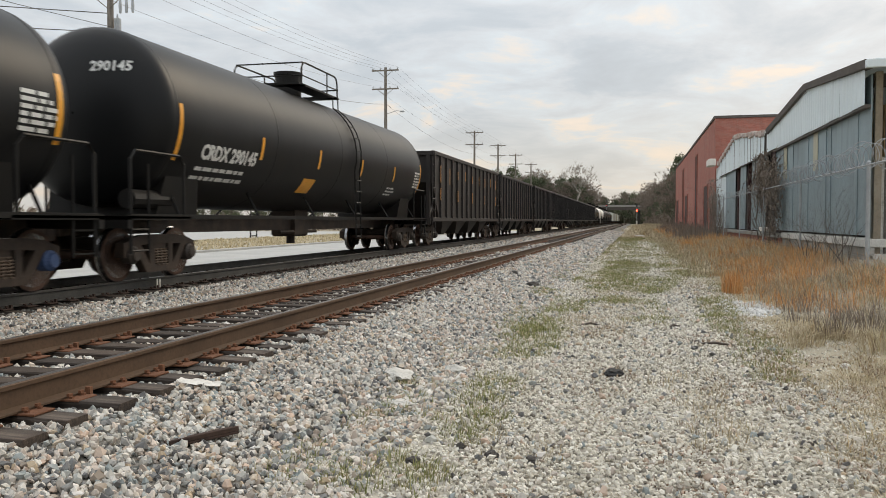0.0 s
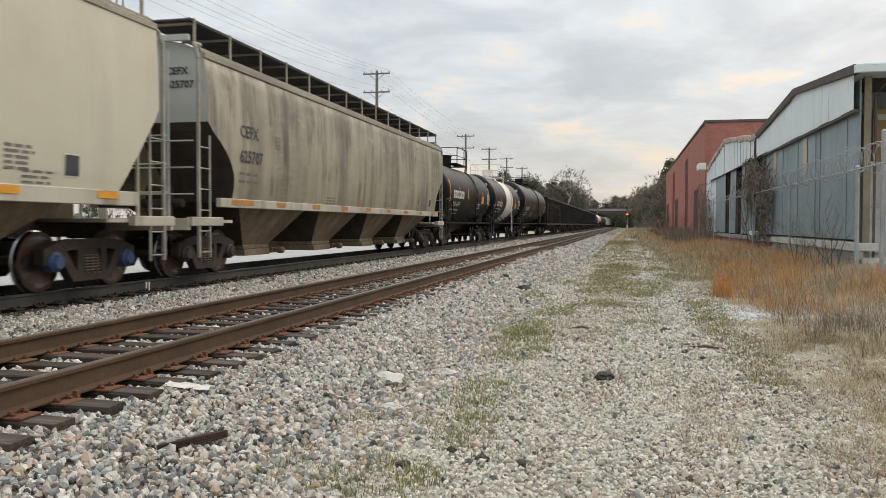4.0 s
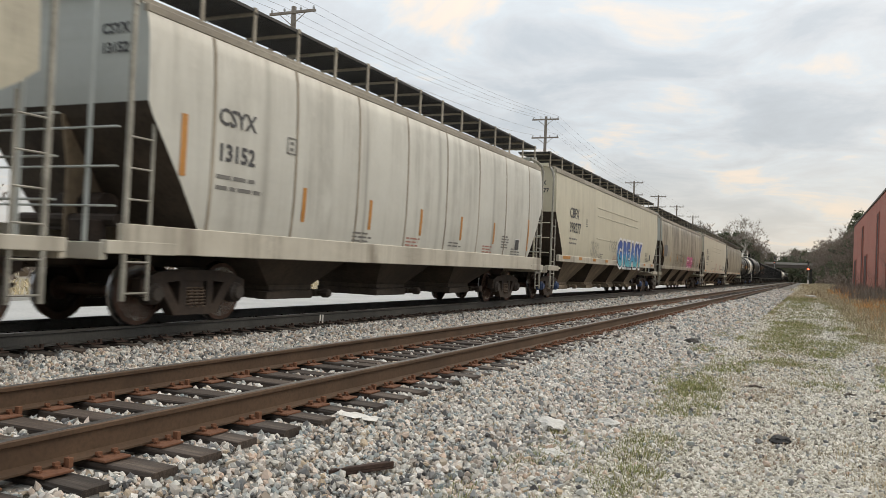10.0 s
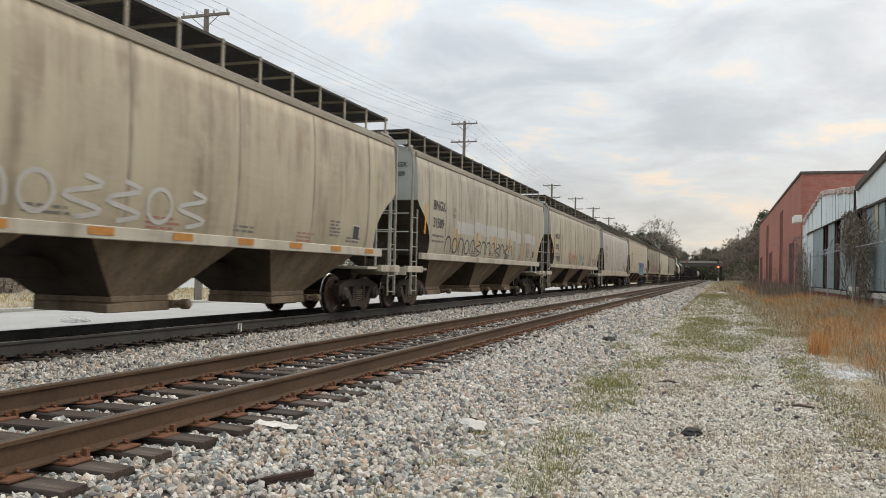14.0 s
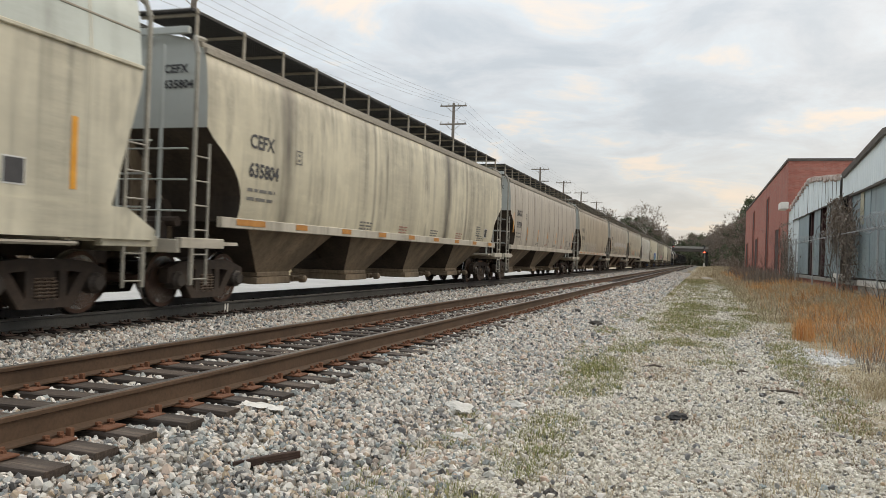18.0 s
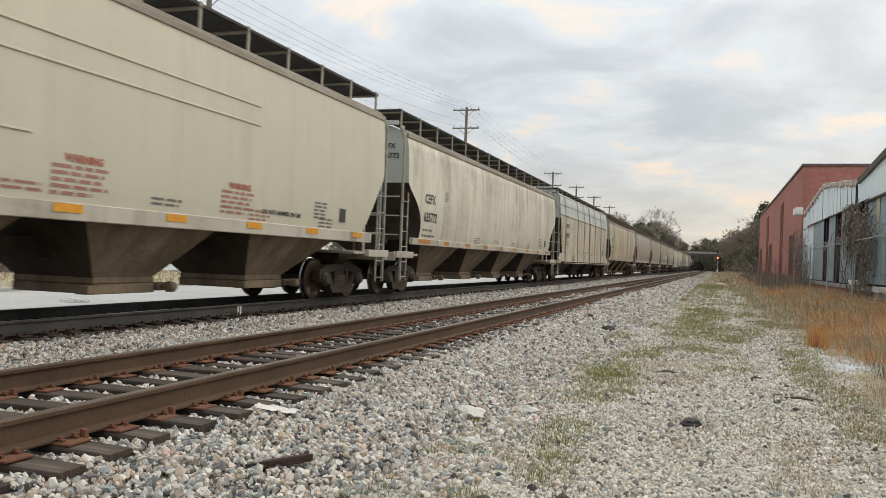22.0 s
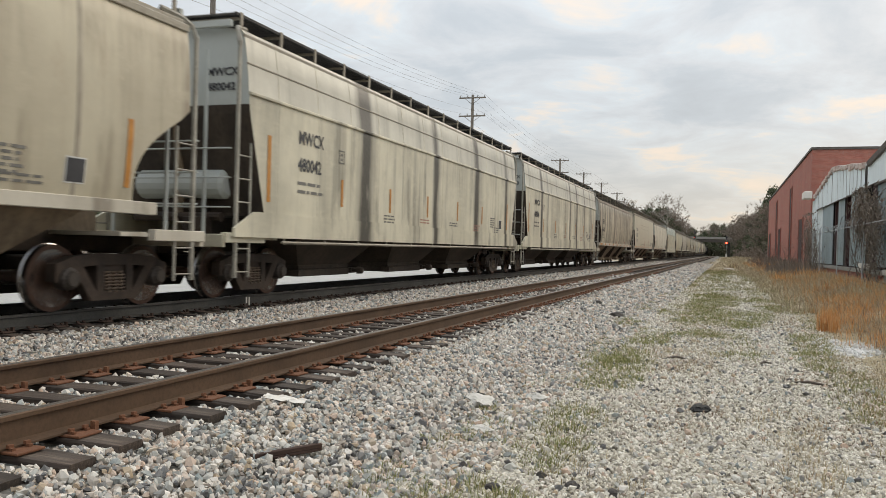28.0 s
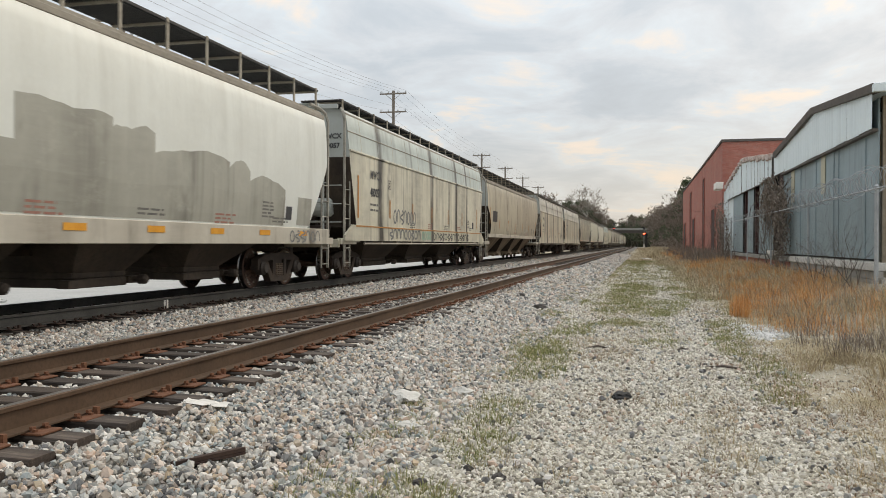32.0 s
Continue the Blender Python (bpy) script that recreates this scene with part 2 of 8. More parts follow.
def ground_mat():
    """The wide ground sheet: dry turf and dust with pale gravel showing through."""
    m = bpy.data.materials.new("ground_dry_turf")
    nt, b = nodes_of(m)
    big = noise_tex(nt, 0.35, 6, offset=(3, 1, 0))
    mid = noise_tex(nt, 2.3, 5)
    fine = noise_tex(nt, 55, 3)
    turf = ramp_of(nt, mid, [(0.3, (0.24, 0.195, 0.12)), (0.55, (0.38, 0.32, 0.21)), (0.75, (0.49, 0.43, 0.315))])
    grav = ramp_of(nt, fine, [(0.3, (0.26, 0.235, 0.19)), (0.7, (0.46, 0.43, 0.36))])
    col = mix_of(nt, ramp_of(nt, big, [(0.45, (0, 0, 0)), (0.62, (1, 1, 1))]), turf, grav)
    nt.links.new(col, b.inputs["Base Color"])
    b.inputs["Roughness"].default_value = 0.95
    bump_of(nt, b, fine, 0.6, 0.02)
    return m


def gravel_mat(name, stops, cell, depth=0.02):
    """Loose stone seen from further off: one shade a stone, dark joints between them."""
    m = bpy.data.materials.new(name)
    nt, b = nodes_of(m)
    tc = nt.nodes.new("ShaderNodeTexCoord")
    v = nt.nodes.new("ShaderNodeTexVoronoi")
    v.inputs["Scale"].default_value = 1.0 / cell
    nt.links.new(tc.outputs["Object"], v.inputs["Vector"])
    sepc = nt.nodes.new("ShaderNodeSeparateColor")
    nt.links.new(v.outputs["Color"], sepc.inputs[0])
    col = ramp_of(nt, sepc.outputs[0], stops)
    joint = ramp_of(nt, v.outputs["Distance"], [(0.35, (0, 0, 0)), (0.85, (1, 1, 1))])
    col = mix_of(nt, mix_of(nt, 1.0, joint, (0.5,) * 3, "MULTIPLY"), col, (0.12, 0.105, 0.085))
    patch = noise_tex(nt, 0.8, 5)
    col = mix_of(nt, ramp_of(nt, patch, [(0.4, (0, 0, 0)), (0.75, (0.4, 0.4, 0.4))]), col, (0.17, 0.145, 0.10))
    nt.links.new(col, b.inputs["Base Color"])
    b.inputs["Roughness"].default_value = 0.92
    inv = nt.nodes.new("ShaderNodeMath")
    inv.operation = "SUBTRACT"
    inv.inputs[0].default_value = 1.0
    nt.links.new(v.outputs["Distance"], inv.inputs[1])
    bump_of(nt, b, inv.outputs[0], 0.8, depth)
    return m


def wood_mat():
    m = bpy.data.materials.new("creosoted_tie_wood")
    nt, b = nodes_of(m)
    g = noise_tex(nt, 1.0, 6, (1.2, 22, 22), 0.65)
    big = noise_tex(nt, 3.0, 4)
    col = ramp_of(nt, g, [(0.3, (0.014, 0.010, 0.008)), (0.55, (0.058, 0.041, 0.031)), (0.78, (0.20, 0.155, 0.12))])
    col = mix_of(nt, ramp_of(nt, big, [(0.5, (0, 0, 0)), (0.8, (0.45, 0.45, 0.45))]), col, (0.12, 0.105, 0.09))
    oi = nt.nodes.new("ShaderNodeObjectInfo")
    col = mix_of(nt, 1.0, col, ramp_of(nt, oi.outputs["Random"], [(0, (0.65,) * 3), (1, (1.35,) * 3)]), "MULTIPLY")
    nt.links.new(col, b.inputs["Base Color"])
    b.inputs["Roughness"].default_value = 0.85
    bump_of(nt, b, g, 0.7, 0.012)
    return m


STONE = [(0.0, (0.085, 0.08, 0.078)), (0.10, (0.26, 0.26, 0.255)), (0.20, (0.60, 0.56, 0.49)), (0.32, (0.80, 0.75, 0.67)), (0.42, (0.27, 0.315, 0.315)), (0.52, (0.50, 0.49, 0.45)),
         (0.62, (0.66, 0.485, 0.375)), (0.70, (0.83, 0.79, 0.72)), (0.79, (0.40, 0.33, 0.27)), (0.87, (0.92, 0.88, 0.82)), (0.94, (0.56, 0.43, 0.29)), (1.0, (0.36, 0.31, 0.27))]
PALE = [(0.0, (0.17, 0.15, 0.125)), (0.15, (0.46, 0.42, 0.34)), (0.35, (0.74, 0.69, 0.59)), (0.55, (0.92, 0.88, 0.79)), (0.72, (0.66, 0.60, 0.49)), (0.85, (0.90, 0.85, 0.75)), (1.0, (0.48, 0.43, 0.35))]
M_BALLAST = island_mat("ballast_stone", STONE)
M_LANE = island_mat("lane_gravel", PALE)
# both beds are darkened to paint shade into the gaps between stones
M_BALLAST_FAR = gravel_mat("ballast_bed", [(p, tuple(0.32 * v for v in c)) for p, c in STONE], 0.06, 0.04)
M_LANE_FAR = gravel_mat("lane_bed", [(p, tuple(0.64 * v for v in c)) for p, c in PALE], 0.035, 0.015)
M_GROUND = ground_mat()
M_TIE = wood_mat()
M_RAIL = plain("rusty_rail_steel", (0.072, 0.041, 0.023), (0.122, 0.071, 0.041), 0.72, 0.25, 2.0, 30, bump=0.15)
M_RAILDARK = plain("oiled_rail_steel", (0.05, 0.048, 0.044), (0.10, 0.095, 0.086), 0.6, 0.3, 2.0, 30, bump=0.1)
M_RAILTOP = plain("worn_rail_top", (0.16, 0.145, 0.135), (0.24, 0.22, 0.21), 0.38, 0.85, 1.0, 25, (8, 1, 1), bump=0.05)
M_RUST = plain("orange_rust_iron", (0.13, 0.052, 0.026), (0.26, 0.115, 0.06), 0.9, 0.1, 6, 50, bump=0.5)
M_STEELDARK = plain("grimy_truck_iron", (0.020, 0.0145, 0.011), (0.066, 0.044, 0.032), 0.75, 0.2, 3, 30, bump=0.3)
M_WHEEL = plain("brown_wheel_iron", (0.055, 0.031, 0.022), (0.115, 0.062, 0.043), 0.7, 0.35, 4, 40, bump=0.2)
M_TREAD = plain("polished_wheel_tread", (0.35, 0.35, 0.36), (0.5, 0.5, 0.5), 0.25, 1.0, 4, 40, bump=0.02)
M_UNDER = plain("dirty_hopper_sheet", (0.10, 0.073, 0.048), (0.30, 0.225, 0.15), 0.8, 0.0, 1.6, 18, (1, 1, 0.4), bump=0.2)
# dirty sheet again, with the shade of the car's underside put into its colour
M_UNDERSHADE = plain("shaded_dirty_sheet", (0.028, 0.020, 0.015), (0.085, 0.063, 0.046), 0.85, 0.0, 1.4, 18, (1, 1, 0.5), bump=0.25)
M_GRATE = plain("dark_walkway_grating", (0.022, 0.022, 0.024), (0.05, 0.05, 0.05), 0.6, 0.5, 4, 40)
M_BLACK = car_paint("black_tank_paint", (0.006, 0.0066, 0.0075), (0.018, 0.017, 0.016), 0.4, 2, rough=0.44)
M_BLACK.node_tree.nodes["Principled BSDF"].inputs["Specular IOR Level"].default_value = 0.24
M_BLACKWORN = car_paint("faded_black_paint", (0.010, 0.0097, 0.0095), (0.030, 0.026, 0.022), 0.5, 5, rough=0.5)
M_COAL = car_paint("brown_black_hopper_paint", (0.018, 0.014, 0.013), (0.045, 0.033, 0.027), 0.5, 9, rust=0.12, rough=0.6)
M_BLACKWORN.node_tree.nodes["Principled BSDF"].inputs["Specular IOR Level"].default_value = 0.18
M_COAL2 = car_paint("black_hopper_paint", (0.009, 0.009, 0.010), (0.026, 0.024, 0.023), 0.5, 4, rough=0.55)
M_WHITE = car_paint("white_tank_band", (0.84, 0.81, 0.75), (0.42, 0.33, 0.24), 0.18, 7, rough=0.5)
M_LETTER = plain("white_stencil_paint", (0.62, 0.62, 0.60), (0.75, 0.75, 0.72), 0.6, 0, 5, 60, bump=0)
M_LETTERDK = plain("dark_stencil_paint", (0.035, 0.035, 0.04), (0.06, 0.06, 0.065), 0.6, 0, 5, 60, bump=0)
M_STENCILRED = plain("red_stencil_paint", (0.40, 0.10, 0.07), (0.5, 0.16, 0.12), 0.6, 0, 5, 60, bump=0)
M_ORANGE = plain("orange_reflector_tape", (0.72, 0.30, 0.02), (0.85, 0.40, 0.05), 0.4, 0, 5, 60, bump=0)
M_ORANGEDIRT = plain("dirty_orange_tape", (0.42, 0.17, 0.03), (0.60, 0.27, 0.06), 0.55, 0, 5, 60, bump=0)
M_CONCRETE = plain("pale_concrete_paving", (0.60, 0.58, 0.54), (0.72, 0.70, 0.66), 0.85, 0, 0.5, 12)
M_ROAD = plain("worn_grey_road", (0.38, 0.38, 0.365), (0.48, 0.475, 0.455), 0.85, 0, 0.5, 12)
M_POLE = plain("weathered_pole_wood", (0.16, 0.14, 0.12), (0.29, 0.26, 0.23), 0.9, 0, 2, 25, (6, 6, 0.6))
M_WIRE = plain("dark_cable", (0.09, 0.09, 0.095), (0.13, 0.13, 0.13), 0.6)
M_GALV = plain("galvanised_steel", (0.34, 0.36, 0.38), (0.50, 0.52, 0.53), 0.5, 0.5, 3, 40)
M_BRICK = plain("red_brick_wall", (0.31, 0.105, 0.078), (0.40, 0.145, 0.108), 0.9, 0, 0.6, 14)
M_BRICKDARK = plain("dark_recess", (0.05, 0.025, 0.022), (0.08, 0.04, 0.035), 0.9)
M_METAL = car_paint("pale_blue_corrugated_sheet", (0.78, 0.87, 0.90), (0.50, 0.56, 0.57), 0.2, 3, rust=0.05, rough=0.55)
M_METALDARK = car_paint("blue_grey_weathered_sheet", (0.29, 0.375, 0.405), (0.17, 0.20, 0.20), 0.5, 6, rust=0.05, rough=0.6)
M_TRIM = plain("brown_roof_trim", (0.08, 0.068, 0.06), (0.13, 0.11, 0.095), 0.7)
M_INSIDE = plain("dark_shed_interior", (0.03, 0.027, 0.025), (0.055, 0.05, 0.045), 0.9)
M_SHRUB = plain("bare_twig_bark", (0.085, 0.068, 0.055), (0.16, 0.135, 0.115), 0.95, 0, 2, 30)
M_PALEBARK = plain("pale_tree_bark", (0.36, 0.33, 0.28), (0.52, 0.49, 0.43), 0.9, 0, 2, 20)
# twig, pine and broadleaf tones are lifted a little to imitate distance haze
M_TWIG = island_mat("grey_brown_twigs", [(0.0, (0.15, 0.115, 0.09)), (0.5, (0.24, 0.195, 0.16)), (1.0, (0.33, 0.28, 0.235))], bump=0)
M_PALETWIG = island_mat("pale_twigs", [(0.0, (0.28, 0.24, 0.2)), (1.0, (0.45, 0.41, 0.36))], bump=0)
M_PINE = island_mat("pine_needles", [(0.0, (0.06, 0.082, 0.042)), (0.5, (0.105, 0.13, 0.072)), (1.0, (0.16, 0.17, 0.10))], bump=0)
M_EVERGREEN = island_mat("dark_broad_leaves", [(0.0, (0.07, 0.088, 0.045)), (0.6, (0.12, 0.135, 0.07)), (1.0, (0.19, 0.18, 0.11))], bump=0)
M_STRAW = island_mat("orange_dry_grass", [(0.0, (0.38, 0.17, 0.06)), (0.3, (0.68, 0.31, 0.10)), (0.65, (0.84, 0.44, 0.17)), (1.0, (0.74, 0.53, 0.31))], bump=0)
M_THATCH = island_mat("grey_brown_thatch", [(0.0, (0.27, 0.20, 0.125)), (0.35, (0.49, 0.40, 0.265)), (0.75, (0.70, 0.60, 0.43)), (0.9, (0.38, 0.34, 0.17)), (1.0, (0.54, 0.36, 0.19))], bump=0)
M_GREEN = island_mat("short_green_grass", [(0.0, (0.16, 0.18, 0.06)), (0.4, (0.26, 0.28, 0.10)), (0.7, (0.40, 0.37, 0.18)), (1.0, (0.50, 0.41, 0.25))], bump=0)
M_RUSTDARK = plain("dark_rusty_plate", (0.045, 0.026, 0.02), (0.085, 0.05, 0.036), 0.8, 0.2, 5, 40, bump=0.4)
M_BLOCK = plain("stained_concrete", (0.26, 0.25, 0.225), (0.42, 0.405, 0.37), 0.9, 0, 1.5, 20)
M_CARTON = plain("tan_cardboard", (0.46, 0.30, 0.155), (0.56, 0.37, 0.20), 0.8, 0, 2, 20)
M_FILM = plain("cloudy_wrap_film", (0.66, 0.62, 0.55), (0.82, 0.78, 0.72), 0.35, 0, 3, 20)
M_REDLAMP = bpy.data.materials.new("red_signal_lamp")
nt_, b_ = nodes_of(M_REDLAMP)
b_.inputs["Base Color"].default_value = (0.6, 0.02, 0.01, 1)
b_.inputs["Emission Color"].default_value = (1.0, 0.06, 0.03, 1)
b_.inputs["Emission Strength"].default_value = 14.0



def brick_wall_mat():
    """Courses seen from far: faint joints, single bricks lighter and darker, long rain stains."""
    m = bpy.data.materials.new("coursed_red_brick")
    nt, b = nodes_of(m)
    tc = nt.nodes.new("ShaderNodeTexCoord")
    sp = nt.nodes.new("ShaderNodeSeparateXYZ")
    cb = nt.nodes.new("ShaderNodeCombineXYZ")
    ad = nt.nodes.new("ShaderNodeMath")
    ad.operation = "ADD"
    nt.links.new(tc.outputs["Object"], sp.inputs[0])
    nt.links.new(sp.outputs[0], ad.inputs[0])
    nt.links.new(sp.outputs[1], ad.inputs[1])
    nt.links.new(ad.outputs[0], cb.inputs[0])
    nt.links.new(sp.outputs[2], cb.inputs[1])
    br = nt.nodes.new("ShaderNodeTexBrick")
    br.inputs["Scale"].default_value = 1.0
    br.inputs["Brick Width"].default_value = 0.215
    br.inputs["Row Height"].default_value = 0.075
    br.inputs["Mortar Size"].default_value = 0.005
    br.inputs["Color1"].default_value = (0.36, 0.115, 0.085, 1)
    br.inputs["Color2"].default_value = (0.47, 0.175, 0.13, 1)
    br.inputs["Mortar"].default_value = (0.34, 0.25, 0.21, 1)
    nt.links.new(cb.outputs[0], br.inputs["Vector"])
    stain = noise_tex(nt, 1.0, 5, (0.6, 0.6, 0.15))
    col = mix_of(nt, ramp_of(nt, stain, [(0.42, (0, 0, 0)), (0.7, (0.45, 0.45, 0.45))]), br.outputs[0], (0.26, 0.09, 0.07))
    nt.links.new(col, b.inputs["Base Color"])
    b.inputs["Roughness"].default_value = 0.9
    return m


M_BRICKWALL = brick_wall_mat()
M_MESHWIRE = plain("dull_fence_wire", (0.16, 0.165, 0.165), (0.24, 0.245, 0.24), 0.7, 0.3)
M_MAROON = plain("dark_red_primer_steel", (0.035, 0.012, 0.012), (0.07, 0.022, 0.02), 0.8)
M_YELLOWED = plain("yellowed_fibreglass", (0.42, 0.40, 0.28), (0.50, 0.46, 0.33), 0.5)
M_BASEBLOCK = plain("rain_stained_block", (0.16, 0.155, 0.14), (0.50, 0.48, 0.44), 0.9, 0, 0.9, 12, (1, 1, 0.5))
M_RUSTWHITE = plain("rust_edged_white_sheet", (0.34, 0.20, 0.15), (0.66, 0.62, 0.58), 0.7, 0, 3.5, 20)
M_EAVE = plain("dusty_eave_paint", (0.24, 0.21, 0.17), (0.42, 0.38, 0.31), 0.7, 0, 1.0, 18, (1, 0.4, 1))
M_SAND = plain("white_lime_spill", (0.50, 0.49, 0.47), (0.78, 0.77, 0.75), 0.9, 0, 9, 60, bump=0.8)
M_FARWOOD = island_mat("far_wood_leaves", [(0.0, (0.045, 0.055, 0.03)), (0.5, (0.085, 0.09, 0.055)), (1.0, (0.14, 0.115, 0.08))], bump=0)
M_LADDER = plain("dusty_ladder_paint", (0.24, 0.225, 0.19), (0.42, 0.40, 0.345), 0.7, 0, 3, 25)
# stone tones cut to 0.3: the train's shade painted into the ballast
M_SHADESTONE = island_mat("shade_darkened_ballast", [(p, tuple(0.3 * v for v in c)) for p, c in STONE])
M_FIELD = island_mat("bleached_field_grass", [(0.0, (0.50, 0.41, 0.26)), (1.0, (0.72, 0.62, 0.43))], bump=0)
M_CAP = plain("black_bearing_cap", (0.03, 0.025, 0.022), (0.07, 0.055, 0.045), 0.6, 0.2, 5, 40)
M_CAPBLUE = plain("blue_bearing_cap", (0.028, 0.06, 0.15), (0.05, 0.09, 0.20), 0.6, 0.1, 5, 40)
M_SPRING = plain("dusty_spring_steel", (0.10, 0.070, 0.052), (0.18, 0.13, 0.095), 0.8, 0.1, 5, 40)
M_SEAM = plain("grimy_weld_seam", (0.20, 0.165, 0.125), (0.46, 0.41, 0.33), 0.8, 0, 1.6, 12, (1, 1, 0.3))
M_FADED = plain("faded_stencil_paint", (0.13, 0.125, 0.115), (0.22, 0.21, 0.19), 0.6, 0, 5, 60, bump=0)
M_REDFADED = plain("faded_red_stencil", (0.36, 0.16, 0.12), (0.44, 0.23, 0.18), 0.6, 0, 5, 60, bump=0)
M_LITTER = island_mat("brown_leaf_crumbs", [(0.0, (0.16, 0.095, 0.06)), (0.6, (0.30, 0.19, 0.12)), (1.0, (0.42, 0.31, 0.21))], bump=0)

# ---------------------------------------------------------------- mesh helpers


class Shape:
    """Collects boxes, tubes and sheets into one mesh."""

    def __init__(self):
        self.v, self.f, self.mi, self.m = [], [], [], 0

    def add(self, verts, faces):
        n = len(self.v)
        self.v += [tuple(p) for p in verts]
        self.f += [tuple(i + n for i in f) for f in faces]
        self.mi += [self.m] * len(faces)
        return self

    def box(self, x0, x1, y0, y1, z0, z1, c=0.0):
        """A box whose long edges are chamfered by c."""
        if c <= 0:
            p = [(x, y, z) for z in (z0, z1) for y in (y0, y1) for x in (x0, x1)]
            return self.add(p, [(0, 2, 3, 1), (4, 5, 7, 6), (0, 1, 5, 4), (2, 6, 7, 3), (0, 4, 6, 2), (1, 3, 7, 5)])
        p = []
        for z, q in ((z0, c), (z0 + c, 0), (z1 - c, 0), (z1, c)):
            p += [(x0 + q, y0 + q, z), (x1 - q, y0 + q, z), (x1 - q, y1 - q, z), (x0 + q, y1 - q, z)]
        f = [(3, 2, 1, 0), (12, 13, 14, 15)]
        for k in range(3):
            for i in range(4):
                a, b2 = k * 4 + i, k * 4 + (i + 1) % 4
                f.append((a, b2, b2 + 4, a + 4))
        return self.add(p, f)

    def tube(self, pts, r, n=6, closed=False):
        """A round bar along a line of points; r may be a list."""
        pts = [Vector(p) for p in pts]
        rs = r if isinstance(r, (list, tuple)) else [r] * len(pts)
        base = len(self.v)
        verts, faces = [], []
        for i, p in enumerate(pts):
            d = (pts[min(i + 1, len(pts) - 1)] - pts[max(i - 1, 0)])
            d = d.normalized() if d.length > 1e-9 else Vector((0, 0, 1))
            a = Vector((0, 0, 1)) if abs(d.z) < 0.9 else Vector((1, 0, 0))
            u = d.cross(a).normalized()
            w = d.cross(u)
            for k in range(n):
                t = 2 * math.pi * k / n
                verts.append(p + (u * math.cos(t) + w * math.sin(t)) * rs[i])
        for i in range(len(pts) - 1):
            for k in range(n):
                a, b2 = i * n + k, i * n + (k + 1) % n
                faces.append((a, b2, b2 + n, a + n))
        faces.append(tuple(range(n)))
        faces.append(tuple(reversed(range((len(pts) - 1) * n, len(pts) * n))))
        return self.add(verts, faces)

    def prism(self, poly, axis, a, b):
        """A flat polygon pulled from a to b along an axis ('x': poly is (y, z); 'y': (x, z); 'z': (x, y))."""
        n = len(poly)

        def at(p, t):
            return {"x": (t, p[0], p[1]), "y": (p[0], t, p[1]), "z": (p[0], p[1], t)}[axis]

        verts = [at(p, a) for p in poly] + [at(p, b) for p in poly]
        faces = [tuple(range(n)), tuple(reversed(range(n, 2 * n)))]
        faces += [(i, i + n, (i + 1) % n + n, (i + 1) % n) for i in range(n)]
        return self.add(verts, faces)

    def lathe(self, prof, axis_x, n=24, centre=(0, 0)):
        """A profile (x, r) turned about the x axis."""
        verts, faces = [], []
        for x, r in prof:
            for k in range(n):
                t = 2 * math.pi * k / n
                verts.append((x + axis_x, centre[0] + r * math.cos(t), centre[1] + r * math.sin(t)))
        for i in range(len(prof) - 1):
            for k in range(n):
                a, b2 = i * n + k, i * n + (k + 1) % n
                faces.append((a, b2, b2 + n, a + n))
        faces += [tuple(range(n)), tuple(reversed(range((len(prof) - 1) * n, len(prof) * n)))]
        return self.add(verts, faces)

    def mesh(self, name, mats, smooth=False):
        me = bpy.data.meshes.new(name)
        me.from_pydata(self.v, [], self.f)
        for m in (mats if isinstance(mats, (list, tuple)) else [mats]):
            me.materials.append(m)
        if any(self.mi):
            me.polygons.foreach_set("material_index", self.mi)
        bm = bmesh.new()
        bm.from_mesh(me)
        bmesh.ops.recalc_face_normals(bm, faces=bm.faces)
        bm.to_mesh(me)
        bm.free()
        if smooth:
            me.shade_smooth()
            me.set_sharp_from_angle(angle=radians(38))
        return me


def thing(name, label, category, group="", kind="", m=None):
    ob = new(name)
    ob.empty_display_size = 0.2
    if m is not None:
        ob.matrix_basis = m
    return tagged(ob, label, category, group, kind)


def part(name, shape, material, parent, label="", smooth=False, m=None):
    me = shape if isinstance(shape, bpy.types.Mesh) else shape.mesh(name, material, smooth)
    ob = new(name, me)
    ob.parent = parent
    if m is not None:
        ob.matrix_basis = m
    return tagged(ob, label)


def quick_mesh(name, verts, tris, material, smooth=False):
    """A large mesh straight from arrays of points and triangles."""
    me = bpy.data.meshes.new(name)
    me.vertices.add(len(verts))
    me.vertices.foreach_set("co", np.asarray(verts, dtype=np.float32).ravel())
    me.loops.add(tris.size)
    me.loops.foreach_set("vertex_index", tris.astype(np.int32).ravel())
    me.polygons.add(len(tris))
    me.polygons.foreach_set("loop_start", np.arange(0, tris.size, tris.shape[1], dtype=np.int32))
    me.materials.append(material)
    me.update(calc_edges=True)
    if not smooth:
        me.shade_flat()
    return me


TEXTS = {}


def letters(text, size, offset=0.0):
    """The outline of a text as flat points and faces, its left foot at the origin."""
    key = (text, size, offset)
    if key not in TEXTS:
        cu = bpy.data.curves.new("lettering", "FONT")
        cu.body, cu.size, cu.offset = text, size, offset
        cu.resolution_u = 2
        ob = bpy.data.objects.new("lettering", cu)
        me = bpy.data.meshes.new_from_object(ob)
        TEXTS[key] = ([tuple(v.co) for v in me.vertices], [tuple(p.vertices) for p in me.polygons])
        bpy.data.objects.remove(ob)
        bpy.data.curves.remove(cu)
        bpy.data.meshes.remove(me)
    return TEXTS[key]


